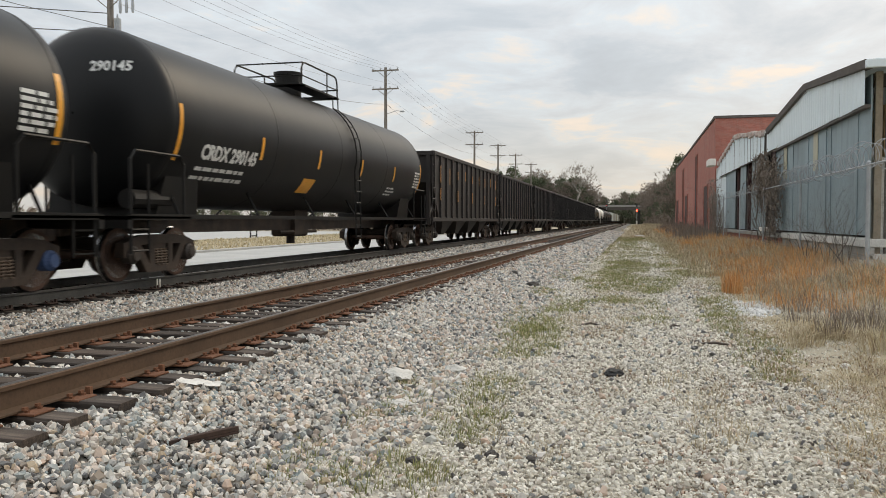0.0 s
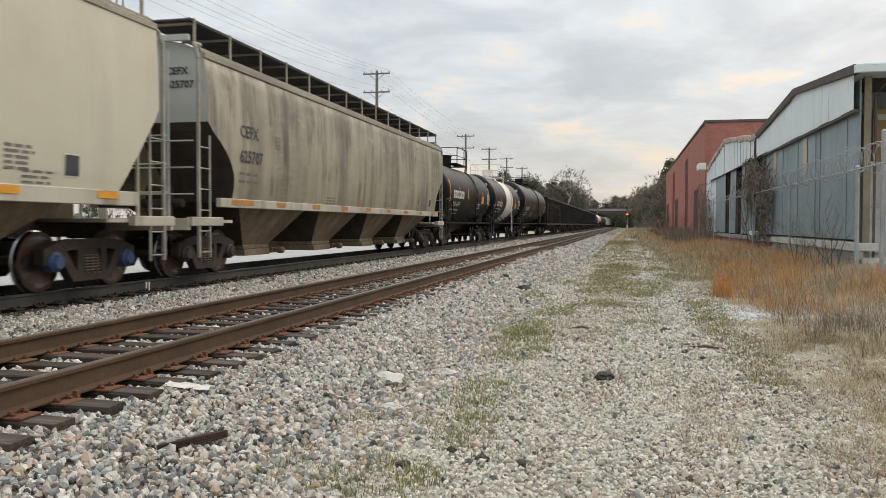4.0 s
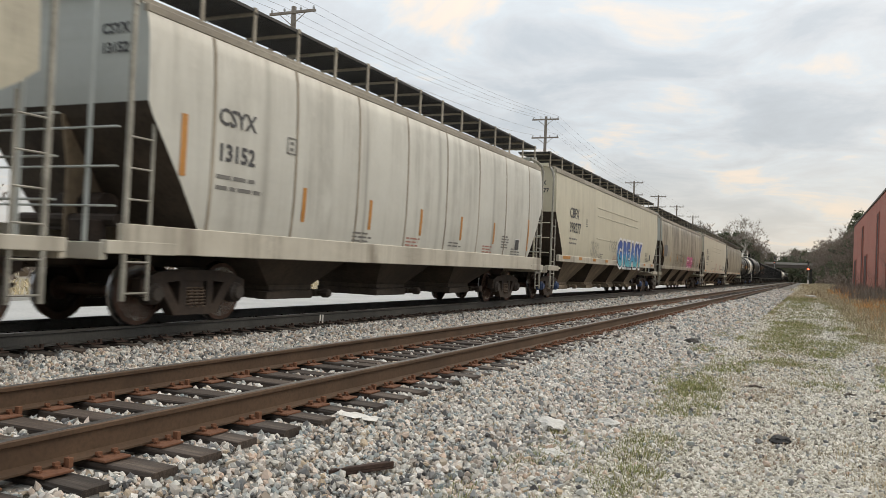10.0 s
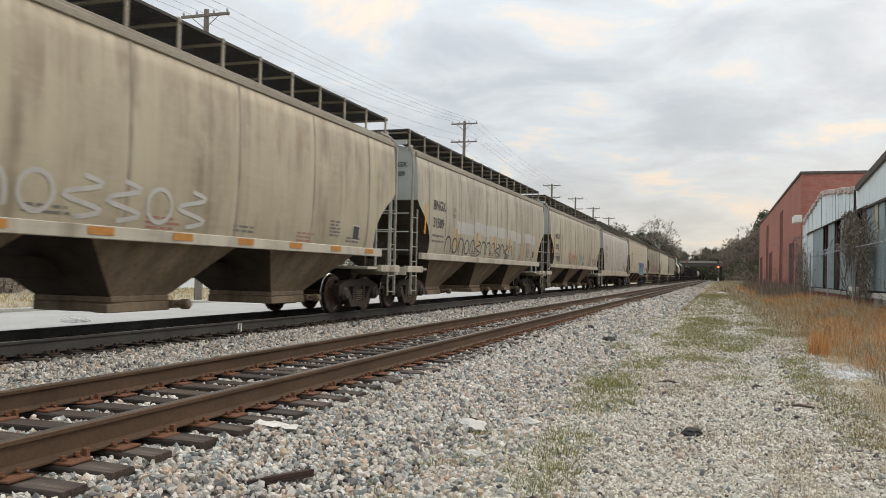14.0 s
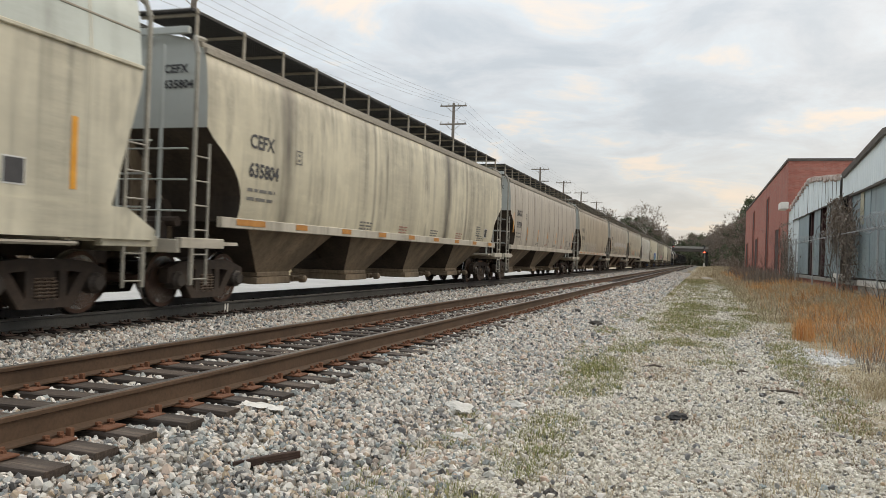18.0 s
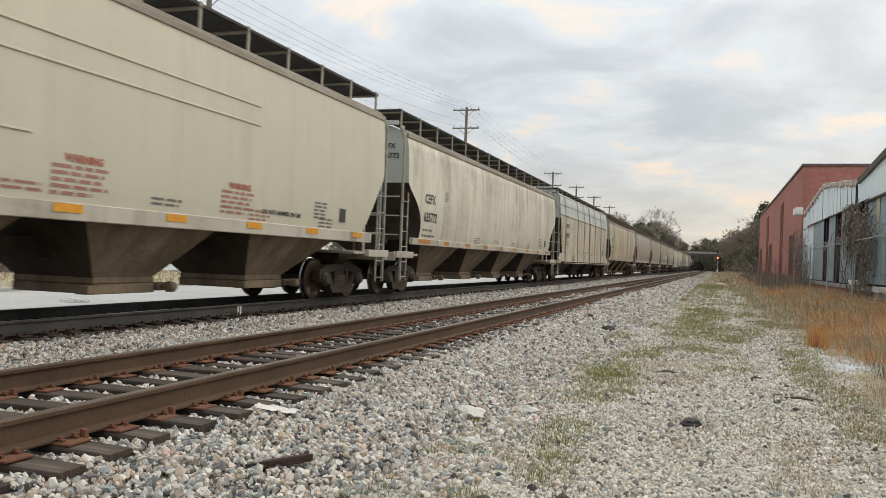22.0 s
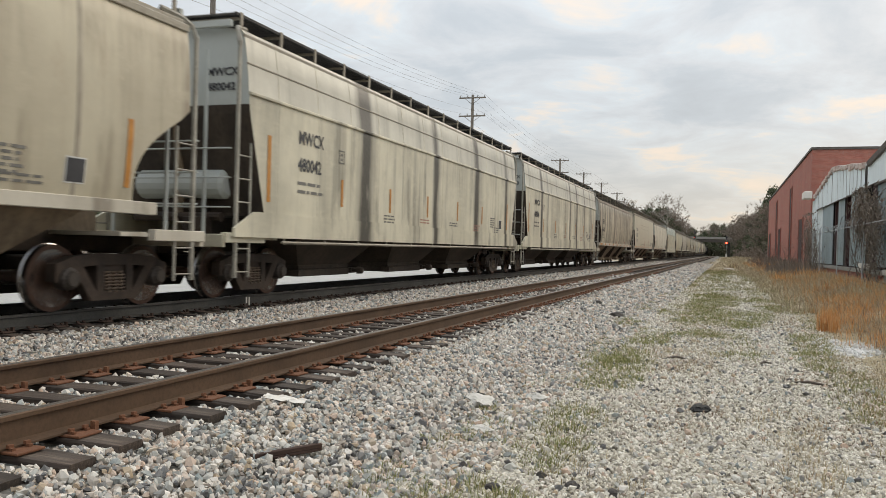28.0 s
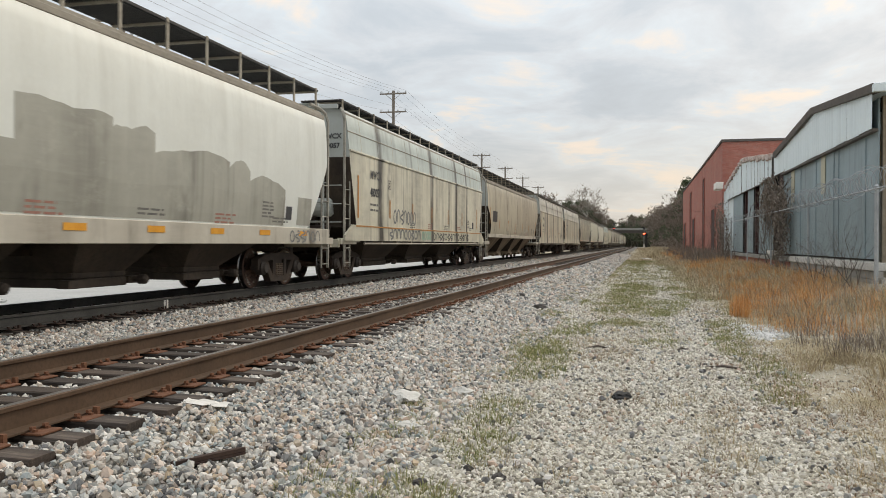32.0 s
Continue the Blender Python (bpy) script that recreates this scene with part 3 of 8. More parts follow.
def decal(parent, name, pts, faces, material, skin, lift=0.006, label=""):
    """Paint on a car's side: (along, up) points laid onto the side's own curve."""
    s = Shape()
    s.add([(skin(z) + lift, y, z) for y, z in pts], faces)
    me = bpy.data.meshes.new(name)
    me.from_pydata(s.v, [], s.f)
    me.materials.append(material)
    ob = new(name, me)
    ob.parent = parent
    return tagged(ob, label)


def text_on(parent, text, y, z, size, material, skin, name="lettering", squeeze=1.0, lift=0.009, offset=0.0):
    p, f = letters(text, size, offset)
    return decal(parent, name, [(y + a[0] * squeeze, z + a[1]) for a in p], f, material, skin, lift)


def bars_on(parent, y, z, w, rows, material, skin, pitch=0.11, h=0.055, rng=None, name="small_lettering"):
    """Writing too small to read: broken bars of its size."""
    pts, faces = [], []
    rng = rng or random.Random(1)
    for r in range(rows):
        a = y
        end = y + w * rng.uniform(0.7, 1.0)
        while a < end:
            b2 = min(end, a + rng.uniform(0.12, 0.34))
            z0 = z - r * pitch
            n = len(pts)
            pts += [(a, z0), (b2, z0), (b2, z0 + h), (a, z0 + h)]
            faces.append((n, n + 1, n + 2, n + 3))
            a = b2 + 0.05
    return decal(parent, name, pts, faces, material, skin)


def patch_on(parent, y0, y1, z0, z1, material, skin, name="reflector", lift=0.008, n=4, label="", skew=0.0):
    pts = [(y + skew * (z0 + (z1 - z0) * i / n - z0), z0 + (z1 - z0) * i / n) for i in range(n + 1) for y in (y0, y1)]
    faces = [(2 * i, 2 * i + 1, 2 * i + 3, 2 * i + 2) for i in range(n)]
    return decal(parent, name, pts, faces, material, skin, lift, label)

# ---------------------------------------------------------------- ground and tracks


def bed_height(x):
    """The cross-section of the line: lane, ballast shoulder, two tracks, far slope."""
    prof = ((-40, -0.15), (-13.6, -0.12), (-12.2, 0.0), (-11.0, 0.20), (-7.9, 0.205), (-7.1, 0.14), (-6.3, 0.20), (-3.45, 0.205), (-2.9, 0.13),
            (-1.9, 0.01), (-1.2, 0.0), (2.0, -0.02), (2.8, 0.06), (4.6, 0.5), (5.4, 0.6), (40, 0.6))
    for (a, h), (b, k) in zip(prof, prof[1:]):
        if a <= x <= b:
            return h + (k - h) * (x - a) / (b - a)
    return prof[0][1] if x < prof[0][0] else prof[-1][1]


def strip(name, xs, y0, y1, ny, material, lift=0.0, rough=0.0, kind="structure", label="", category="ground"):
    ys = np.linspace(0, 1, ny) ** 1.8 * (y1 - y0) + y0
    v, f = [], []
    for y in ys:
        for x in xs:
            v.append((x, y, bed_height(x) + lift + rough * noise.noise((x * 0.9, y * 0.9, 0))))
    nx = len(xs)
    for j in range(ny - 1):
        for i in range(nx - 1):
            a = j * nx + i
            f.append((a, a + 1, a + 1 + nx, a + nx))
    me = bpy.data.meshes.new(name)
    me.from_pydata(v, [], f)
    me.materials.append(material)
    me.shade_smooth()
    return tagged(new(name, me), label, category, "", kind)


s = Shape()
s.add([(-2500, -800, -0.2), (2500, -800, -0.2), (2500, 4000, -0.2), (-2500, 4000, -0.2)], [(0, 1, 2, 3)])
tagged(new("ground", s.mesh("ground", M_GROUND)), "wide dry turf and dust ground", "ground", "", "structure")
strip("verge", [1.6, 2.0, 2.4, 2.8, 3.2, 3.6, 4.1, 4.6, 5.0, 5.4, 9, 20, 40], -30, 420, 60, M_GROUND, 0.01, 0.04, label="dry brown grass verge beside the gravel lane", category="verge")
strip("lane", [-2.0, -1.6, -1.0, -0.4, 0.2, 0.8, 1.3, 1.7], -30, 420, 90, M_LANE_FAR, 0.0, 0.025, label="pale crushed stone access lane", category="gravel lane")
strip("grassy_lane", [-1.5, -1.0, -0.5, 0.0, 0.5, 1.0, 1.65], 27, 420, 60, M_GROUND, 0.014, 0.03, label="lane overgrown with thin dry grass", category="grassy lane")
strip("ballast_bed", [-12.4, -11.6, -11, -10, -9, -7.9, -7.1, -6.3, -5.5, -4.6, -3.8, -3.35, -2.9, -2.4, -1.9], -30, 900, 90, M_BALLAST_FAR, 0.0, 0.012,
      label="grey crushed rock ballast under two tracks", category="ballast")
s = Shape()
s.add([(-21.3, -60, -0.1), (-13.0, -60, -0.1), (-13.0, 130, -0.1), (-21.3, 130, -0.1)], [(0, 1, 2, 3)])
tagged(new("paved_yard", s.mesh("paved_yard", M_ROAD)), "pale concrete road beyond the far track", "road", "", "structure")

s = Shape()
s.box(-21.6, -21.3, -60, 130, -0.2, 0.02, 0.02)
tagged(new("kerb", s.mesh("kerb", M_ROAD)), "pale concrete kerb along the road", "kerb", "", "structure")
s = Shape()
s.add([(-66, 44, -0.1), (-36, 44, -0.1), (-36, 118, -0.1), (-66, 118, -0.1)], [(0, 1, 2, 3)])
tagged(new("paved_lot", s.mesh("paved_lot", M_ROAD)), "pale paved lot across the road", "lot", "", "structure")

RAIL_PROFILE = [(-0.076, -0.186), (0.076, -0.186), (0.076, -0.174), (0.012, -0.155), (0.009, -0.045), (0.036, -0.034), (0.037, -0.008), (0.028, 0.0),
                (-0.028, 0.0), (-0.037, -0.008), (-0.036, -0.034), (-0.009, -0.045), (-0.012, -0.155), (-0.076, -0.174)]
TIE_STEP = 0.447


def make_track(name, cx, label, rail_material, first, near_ties):
    t = thing(name, label, "railway track", "", "structure", pose(cx, 0, 0))
    for sx in (-0.752, 0.752):
        r = Shape()
        r.prism([(sx + a, RAIL_Z + b) for a, b in RAIL_PROFILE], "y", -60, 900)
        me = r.mesh("rail", [rail_material, M_RAILTOP])
        for p in me.polygons:
            if p.center.z > RAIL_Z - 0.002:
                p.material_index = 1
        part("rail", me, None, t)
    rng = random.Random(int(-cx * 10))
    tie_meshes = []
    for k in range(6):
        q = Shape()
        w, l0, l1 = 0.115 + rng.uniform(-0.008, 0.008), -1.25 - rng.uniform(0, 0.05), 1.22 + rng.uniform(-0.02, 0.05)
        zt = RAIL_Z - 0.206
        c = 0.012
        ring = []
        for i, x in enumerate(np.linspace(l0, l1, 7)):
            e = 0.02 if i in (0, 6) else 0
            j = [rng.uniform(-0.007, 0.007) for _ in range(4)]
            ring.append([(x, -w + j[0], zt - 0.17), (x, w + j[1], zt - 0.17), (x, w + j[1], zt - c - e), (x, w - c + j[2], zt - e * 0.5), (x, -w + c + j[3], zt - e * 0.5), (x, -w + j[0], zt - c - e)])
        vs = [p for g in ring for p in g]
        fs = [tuple(range(6)), tuple(reversed(range(36, 42)))]
        for i in range(6):
            for a in range(6):
                fs.append((i * 6 + a, i * 6 + (a + 1) % 6, (i + 1) * 6 + (a + 1) % 6, (i + 1) * 6 + a))
        tie_meshes.append(q.add(vs, fs).mesh("tie", M_TIE))
    plate = Shape()
    zt = RAIL_Z - 0.204
    plate.box(-0.19, 0.19, -0.1, 0.1, zt, zt + 0.016, 0.004)
    for px, py in ((-0.11, -0.06), (-0.11, 0.06), (0.11, -0.06), (0.11, 0.06)):
        plate.box(px - 0.012, px + 0.012, py - 0.012, py + 0.012, zt, zt + 0.032)
        plate.box(px - 0.028 * (1 if px > 0 else -0.2), px + 0.028 * (1 if px < 0 else -0.2), py - 0.018, py + 0.018, zt + 0.03, zt + 0.05)
    plate_me = plate.mesh("tie_plate", M_RUST if cx > -6 else M_RUSTDARK)
    anchor = Shape()
    anchor.box(-0.10, 0.10, -0.012, 0.012, RAIL_Z - 0.205, RAIL_Z - 0.186)
    anchor.box(0.075, 0.115, -0.016, 0.016, RAIL_Z - 0.2, RAIL_Z - 0.145)
    anchor.box(-0.115, -0.085, -0.016, 0.016, RAIL_Z - 0.2, RAIL_Z - 0.155)
    anchor_me = anchor.mesh("rail_anchor", M_RUST if cx > -6 else M_RUSTDARK)
    far = Shape()
    y = first
    k = 0
    while y < 330:
        j = rng.uniform(-0.025, 0.025)
        if k < near_ties:
            tie = part("tie", tie_meshes[rng.randrange(6)], None, t, m=pose(rng.uniform(-0.03, 0.03), y + j, rng.uniform(-0.012, 0.008), 0, rng.uniform(-0.4, 0.4), rng.uniform(-1.2, 1.2)))
            for sx in (-0.752, 0.752):
                part("tie_plate", plate_me, None, t, m=pose(sx, y + j, 0, 0, 0, rng.uniform(-2, 2)))
                if k < near_ties * 0.6 and k % 2 == 0:
                    part("rail_anchor", anchor_me, None, t, m=pose(sx, y + j + 0.14, 0))
        else:
            zt = RAIL_Z - 0.206
            far.box(-1.27, 1.25, y + j - 0.115, y + j + 0.115, zt - 0.12, zt + rng.uniform(-0.015, 0.005))
            for sx in (-0.752, 0.752):
                far.box(sx - 0.19, sx + 0.19, y - 0.1, y + 0.1, zt, zt + 0.025)
        y += TIE_STEP
        k += 1
    ft = part("far_ties", far, M_TIE, t)
    tagged(ft, kind="stuff")
    return t


# the first tie end stands beside the camera's left foot
make_track("track_near", TRACK_NEAR, "rusty steel rails spiked to worn dark timber ties", M_RAIL, -3.12, 120)
make_track("track_far", TRACK_FAR, "dark oily steel rails on timber ties under the train", M_RAILDARK, -2.0, 75)

# ---------------------------------------------------------------- railway cars
# A car stands in its own space: x across, y along (the train runs towards +y), z up from the rail tops.
MESH = {}


def shared(key, build):
    if key not in MESH:
        MESH[key] = build()
    return MESH[key]


def sideframe_mesh():
    """One casting: an arched top, slanting arms, a spring seat, and windows between them."""
    p = [(-1.12, 0.42), (-1.12, 0.66), (-0.80, 0.76), (-0.42, 0.80), (-0.27, 0.80), (0.27, 0.80), (0.42, 0.80), (0.80, 0.76), (1.12, 0.66), (1.12, 0.42),
         (0.88, 0.42), (0.80, 0.58), (0.62, 0.62), (0.36, 0.64), (0.22, 0.64), (-0.22, 0.64), (-0.36, 0.64), (-0.62, 0.62), (-0.80, 0.58), (-0.88, 0.42),
         (-0.46, 0.14), (-0.36, 0.27), (-0.22, 0.27), (0.22, 0.27), (0.36, 0.27), (0.46, 0.14), (-0.22, 0.14), (0.22, 0.14)]
    q = [(0, 1, 18, 19), (1, 2, 17, 18), (2, 3, 16, 17), (3, 4, 15, 16), (4, 5, 14, 15), (5, 6, 13, 14), (6, 7, 12, 13), (7, 8, 11, 12), (8, 9, 10, 11),
         (18, 17, 21, 20), (11, 12, 24, 25), (16, 15, 22, 21), (14, 13, 24, 23), (20, 21, 22, 26), (26, 22, 23, 27), (27, 23, 24, 25)]
    n = len(p)
    edges = {}
    for f in q:
        for i in range(4):
            e = tuple(sorted((f[i], f[(i + 1) % 4])))
            edges[e] = edges.get(e, 0) + 1
    s = Shape()
    fs = list(q) + [tuple(i + n for i in reversed(f)) for f in q]
    fs += [(a, b, b + n, a + n) for (a, b), c in edges.items() if c == 1]
    s.add([(0.085, y, z) for y, z in p] + [(-0.085, y, z) for y, z in p], fs)
    return s.mesh("sideframe", M_STEELDARK)


def cap_mesh(material):
    def build():
        s = Shape()
        s.lathe([(-0.06, 0.16), (0.10, 0.155), (0.13, 0.12), (0.17, 0.10)], 0.0, 14)
        return s.mesh("bearing_cap", material)
    return shared(("cap", material.name), build)


def spring_mesh():
    s = Shape()
    pts = []
    for i in range(61):
        t = i / 60
        a = t * 6 * 2 * math.pi
        pts.append((0.062 * math.cos(a), 0.062 * math.sin(a), 0.255 + 0.285 * t))
    s.tube(pts, 0.017, 5)
    return s.mesh("spring", M_SPRING)


def wheelset_mesh():
    s = Shape()
    s.tube([(-1.0, 0, 0), (1.0, 0, 0)], 0.08, 10)
    for sg in (-1, 1):
        s.m = 0
        prof = [(-0.05, 0.09), (-0.05, 0.16), (-0.015, 0.2), (-0.03, 0.36), (-0.062, 0.39), (-0.062, 0.43), (-0.06, 0.478), (-0.035, 0.482)]
        s.lathe([(0.752 * sg + sg * a, r) for a, r in prof], 0, 32)
        s.m = 1
        s.lathe([(0.752 * sg + sg * a, r) for a, r in ((-0.035, 0.482), (-0.025, 0.462), (0.062, 0.455))], 0, 32)
        s.m = 0
        s.lathe([(0.752 * sg + sg * a, r) for a, r in ((0.062, 0.455), (0.066, 0.40), (0.03, 0.37), (0.0, 0.22), (0.05, 0.15), (0.055, 0.09))], 0, 32)
        s.lathe([(0.99 * sg, 0.11), (1.03 * sg, 0.10)], 0, 12)
        for k in range(3):
            a = 2 * math.pi * k / 3
            y, z = 0.06 * math.cos(a), 0.06 * math.sin(a)
            s.box(min(1.03 * sg, 1.06 * sg), max(1.03 * sg, 1.06 * sg), y - 0.02, y + 0.02, z - 0.02, z + 0.02)
    return s.mesh("wheelset", [M_WHEEL, M_TREAD], True)


def bolster_mesh():
    s = Shape()
    s.box(-1.05, 1.05, -0.19, 0.19, 0.52, 0.74, 0.03)
    s.tube([(0, 0, 0.74), (0, 0, 0.86)], 0.18, 12)
    for y in (-0.5, 0.5):
        s.tube([(-0.85, y, 0.42), (0.85, y, 0.42)], 0.05, 6)
        for x in (-0.752, 0.752):
            s.box(x - 0.05, x + 0.05, y - 0.05 + (0.0 if y < 0 else 0.0), y + 0.05, 0.3, 0.56)
    return s.mesh("bolster", M_STEELDARK)


WHEELS = []


def add_truck(car, y, turning, cap=None):
    tr = part("truck", shared("bolster", bolster_mesh), None, car, m=pose(0, y, 0))
    tagged(tr, "grimy cast iron truck with coil springs")
    for sg in (-1, 1):
        part("sideframe", shared("sideframe", sideframe_mesh), None, tr, m=pose(sg * 1.0, 0, 0, 0, 0, 0 if sg > 0 else 180))
        for a in (-0.89, 0.89) if turning and sg > 0 else ():
            part("bearing_cap", cap_mesh(cap or M_CAP), None, tr, m=pose(sg * 1.02, a, 0.46))
        for a in (-0.135, 0.0, 0.135):
            part("spring", shared("spring", spring_mesh), None, tr, m=pose(sg * 1.03, a, 0))
    for a in (-0.89, 0.89):
        w = part("wheelset", shared("wheelset", wheelset_mesh), None, tr, m=pose(0, a, 0.46))
        if turning:
            WHEELS.append((w, a))


def coupler_mesh():
    s = Shape()
    s.box(-0.12, 0.12, -0.9, 0.0, 0.78, 0.98, 0.02)
    s.prism([(-0.2, -0.1), (0.06, -0.12), (0.2, 0.08), (0.16, 0.22), (0.02, 0.2), (-0.02, 0.08), (-0.2, 0.1)], "z", 0.72, 1.04)
    s.tube([(0.25, -0.5, 0.8), (0.27, -0.2, 0.62), (0.2, 0.1, 0.5), (0.1, 0.3, 0.55)], 0.03, 6)
    return s.mesh("coupler", M_STEELDARK)


def add_couplers(car, half):
    for sg in (-1, 1):
        part("coupler", shared("coupler", coupler_mesh), None, car, m=pose(0, sg * (half - 0.12), 0, 0, 0, 0 if sg > 0 else 180))


def ladder_mesh(z0, z1, step, width, material, key):
    def build():
        s = Shape()
        for y in (-width / 2, width / 2):
            s.box(-0.012, 0.012, y - 0.028, y + 0.028, z0, z1)
        z = z0 + 0.08
        while z < z1 - 0.05:
            s.tube([(0.01, -width / 2, z), (0.01, width / 2, z)], 0.013, 5)
            z += step
        return s.mesh("ladder", material)
    return shared(key, build)


def corner_ladder_mesh(material, top, sg, xs):
    """A ladder at a car's corner: a tall outer stile bent over to the roof, a short inner one, rungs between."""
    def build():
        s = Shape()
        s.box(-0.025, 0.025, sg * 0.2 - 0.032, sg * 0.2 + 0.032, 0.4, top, 0.006)
        s.tube([(0, sg * 0.2, top - 0.04), (-xs * 0.06, sg * 0.17, top + 0.16), (-xs * 0.16, sg * 0.05, top + 0.27), (-xs * 0.26, -sg * 0.35, top + 0.33)], 0.045, 6)
        s.box(-0.015, 0.015, -sg * 0.22 - 0.02, -sg * 0.22 + 0.02, 0.4, 2.75)
        for z in np.arange(0.5, 2.75, 0.4):
            s.tube([(0.01, -0.22, z), (0.01, 0.22, z)], 0.014, 5)
        return s.mesh("ladder", material)
    return shared(("corner", material.name, top, sg, xs), build)


def hopper_profile(kind):
    """Side outline (half width, height) from sill to roof middle."""
    if kind == "round":
        return [(1.51, 1.53), (1.545, 1.75), (1.575, 2.05), (1.60, 2.5), (1.605, 3.0), (1.595, 3.5), (1.565, 3.95), (1.52, 4.25), (1.42, 4.36), (1.1, 4.50), (0.6, 4.60), (0.0, 4.63)]
    if kind == "flat":
        return [(1.55, 1.53), (1.575, 1.8), (1.59, 2.2), (1.59, 2.8), (1.585, 3.4), (1.57, 3.9), (1.545, 4.38), (1.46, 4.46), (1.1, 4.58), (0.6, 4.66), (0.0, 4.69)]
    if kind == "deep":
        return [(1.53, 1.36), (1.56, 1.6), (1.59, 2.0), (1.60, 2.5), (1.60, 3.0), (1.59, 3.5), (1.56, 3.95), (1.52, 4.15), (1.40, 4.33), (1.1, 4.46), (0.6, 4.57), (0.0, 4.6)]
    return [(1.60, 1.52), (1.60, 2.0), (1.60, 2.5), (1.60, 3.1), (1.60, 3.56), (1.585, 3.61), (1.53, 4.2), (1.465, 4.62), (1.40, 4.70), (0.9, 4.78), (0.5, 4.82), (0.0, 4.84)]


def skin_of(prof):
    def skin(z):
        for (a, h), (b, k) in zip(prof, prof[1:]):
            if h <= z <= k:
                return a + (b - a) * (z - h) / max(1e-6, k - h)
        return prof[0][0]
    return skin


def covered_hopper(label, length, y0, paint, endpaint, kind="round", bays=4, mark="", number="", lettering=None, sill=None, tape=None, tape_rows="side",
                   ribs=0, seed=1, turning=True, extras=None, mark_size=0.42, drop=0.0):
    car = thing("covered_hopper", label, "covered hopper car", "cars of the freight train")
    top_z = 4.2 if kind != "ribbed" else 4.45
    rng = random.Random(seed)
    lettering = lettering or M_LETTERDK
    sill = sill or (paint if kind == "ribbed" else P_SILL)
    half = length / 2
    end = half - 0.82
    prof = hopper_profile(kind)
    skin = skin_of(prof)
    if kind == "flat":
        endpaint = paint
    zc = 2.95 if kind != "ribbed" else 3.35
    cut = 1.25 if kind != "ribbed" else 0.62

    def reach(z):
        """How far the side sheet goes along the car at this height."""
        if z >= zc:
            return end
        k = (zc - z) / (zc - prof[0][1])
        return end - cut * (0.9 * k + 0.35 * math.sin(k * math.pi) * (kind == "round"))

    # side sheets and roof
    cols = np.linspace(-1, 1, 25)
    fine = []
    for a, b in zip(prof, prof[1:]):
        for k in range(3 if a[1] < zc else 1):
            n = 3 if a[1] < zc else 1
            fine.append((a[0] + (b[0] - a[0]) * k / n, a[1] + (b[1] - a[1]) * k / n))
    fine.append(prof[-1])
    body = Shape()
    nr, nc = len(fine), len(cols)
    for sg in (1, -1):
        v = [(sg * x, c * reach(z), z) for x, z in fine for c in cols]
        f = [(i * nc + j, i * nc + j + 1, (i + 1) * nc + j + 1, (i + 1) * nc + j) for i in range(nr - 1) for j in range(nc - 1)]
        body.add(v, f)
    if kind == "ribbed":
        me = body.mesh("body", [paint, upper_of(paint)], True)
        for p in me.polygons:
            if p.center.z > 3.58:
                p.material_index = 1
        part("body", me, None, car)
    else:
        part("body", body, paint, car, smooth=True)
    # end sheets: upright above, sloping in below; the slope's shade is painted as a darker sheet
    for sg in (-1, 1):
        es = Shape()
        v, f = [], []
        for x, z in fine:
            v += [(-x, sg * (reach(z) - 0.02), z), (0, sg * (reach(z) - 0.02), z), (x, sg * (reach(z) - 0.02), z)]
        for i in range(nr - 1):
            f += [(3 * i, 3 * i + 1, 3 * i + 4, 3 * i + 3), (3 * i + 1, 3 * i + 2, 3 * i + 5, 3 * i + 4)]
        es.add(v, f)
        me = es.mesh("end_sheet", [endpaint, M_UNDERSHADE])
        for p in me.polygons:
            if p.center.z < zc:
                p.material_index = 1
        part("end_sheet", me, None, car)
    # eave rail and side sill
    for sg in (-1, 1):
        e = Shape()
        ze = {"round": 4.265, "flat": 4.40, "ribbed": 3.59}.get(kind, 4.22)
        xe = skin(ze)
        e.box(min(sg * (xe - 0.02), sg * (xe + 0.05)), max(sg * (xe - 0.02), sg * (xe + 0.05)), -end, end, ze - (0.055 if kind != "ribbed" else 0.03), ze + (0.06 if kind != "ribbed" else 0.03), 0.012)
        part("eave_rail", e, M_EAVE if kind != "ribbed" else paint, car)
        e = Shape()
        if kind == "ribbed":
            e.box(min(sg * 1.44, sg * 1.475), max(sg * 1.44, sg * 1.475), -end, end, 4.57, 4.62)
        else:
            e.box(min(sg * (xe - 0.14), sg * (xe - 0.05)), max(sg * (xe - 0.14), sg * (xe - 0.05)), -end, end, ze + 0.07, ze + 0.15, 0.01)
        part("roof_flange", e, M_EAVE, car)
        q = Shape()
        hs = {"round": 0.185, "flat": 0.23, "deep": 0.38, "ribbed": 0.45}[kind if kind in ("round", "flat", "ribbed") else "deep"]
        zt = prof[0][1] + 0.03
        x1 = prof[0][0] + 0.025
        y1 = reach(prof[0][1]) + 0.5 if kind != "deep" else half - 0.55
        if kind == "ribbed":
            q.prism([(-end + 0.25, zt), (end - 0.25, zt), (half - 0.45, zt - 0.30), (half - 0.45, zt - hs), (-half + 0.45, zt - hs), (-half + 0.45, zt - 0.30)], "x", sg * (x1 - 0.06), sg * x1)
        else:
            q.box(min(sg * (x1 - 0.1), sg * x1), max(sg * (x1 - 0.1), sg * x1), -y1, y1, zt - hs, zt, 0.01)
        part("side_sill", q, sill, car)
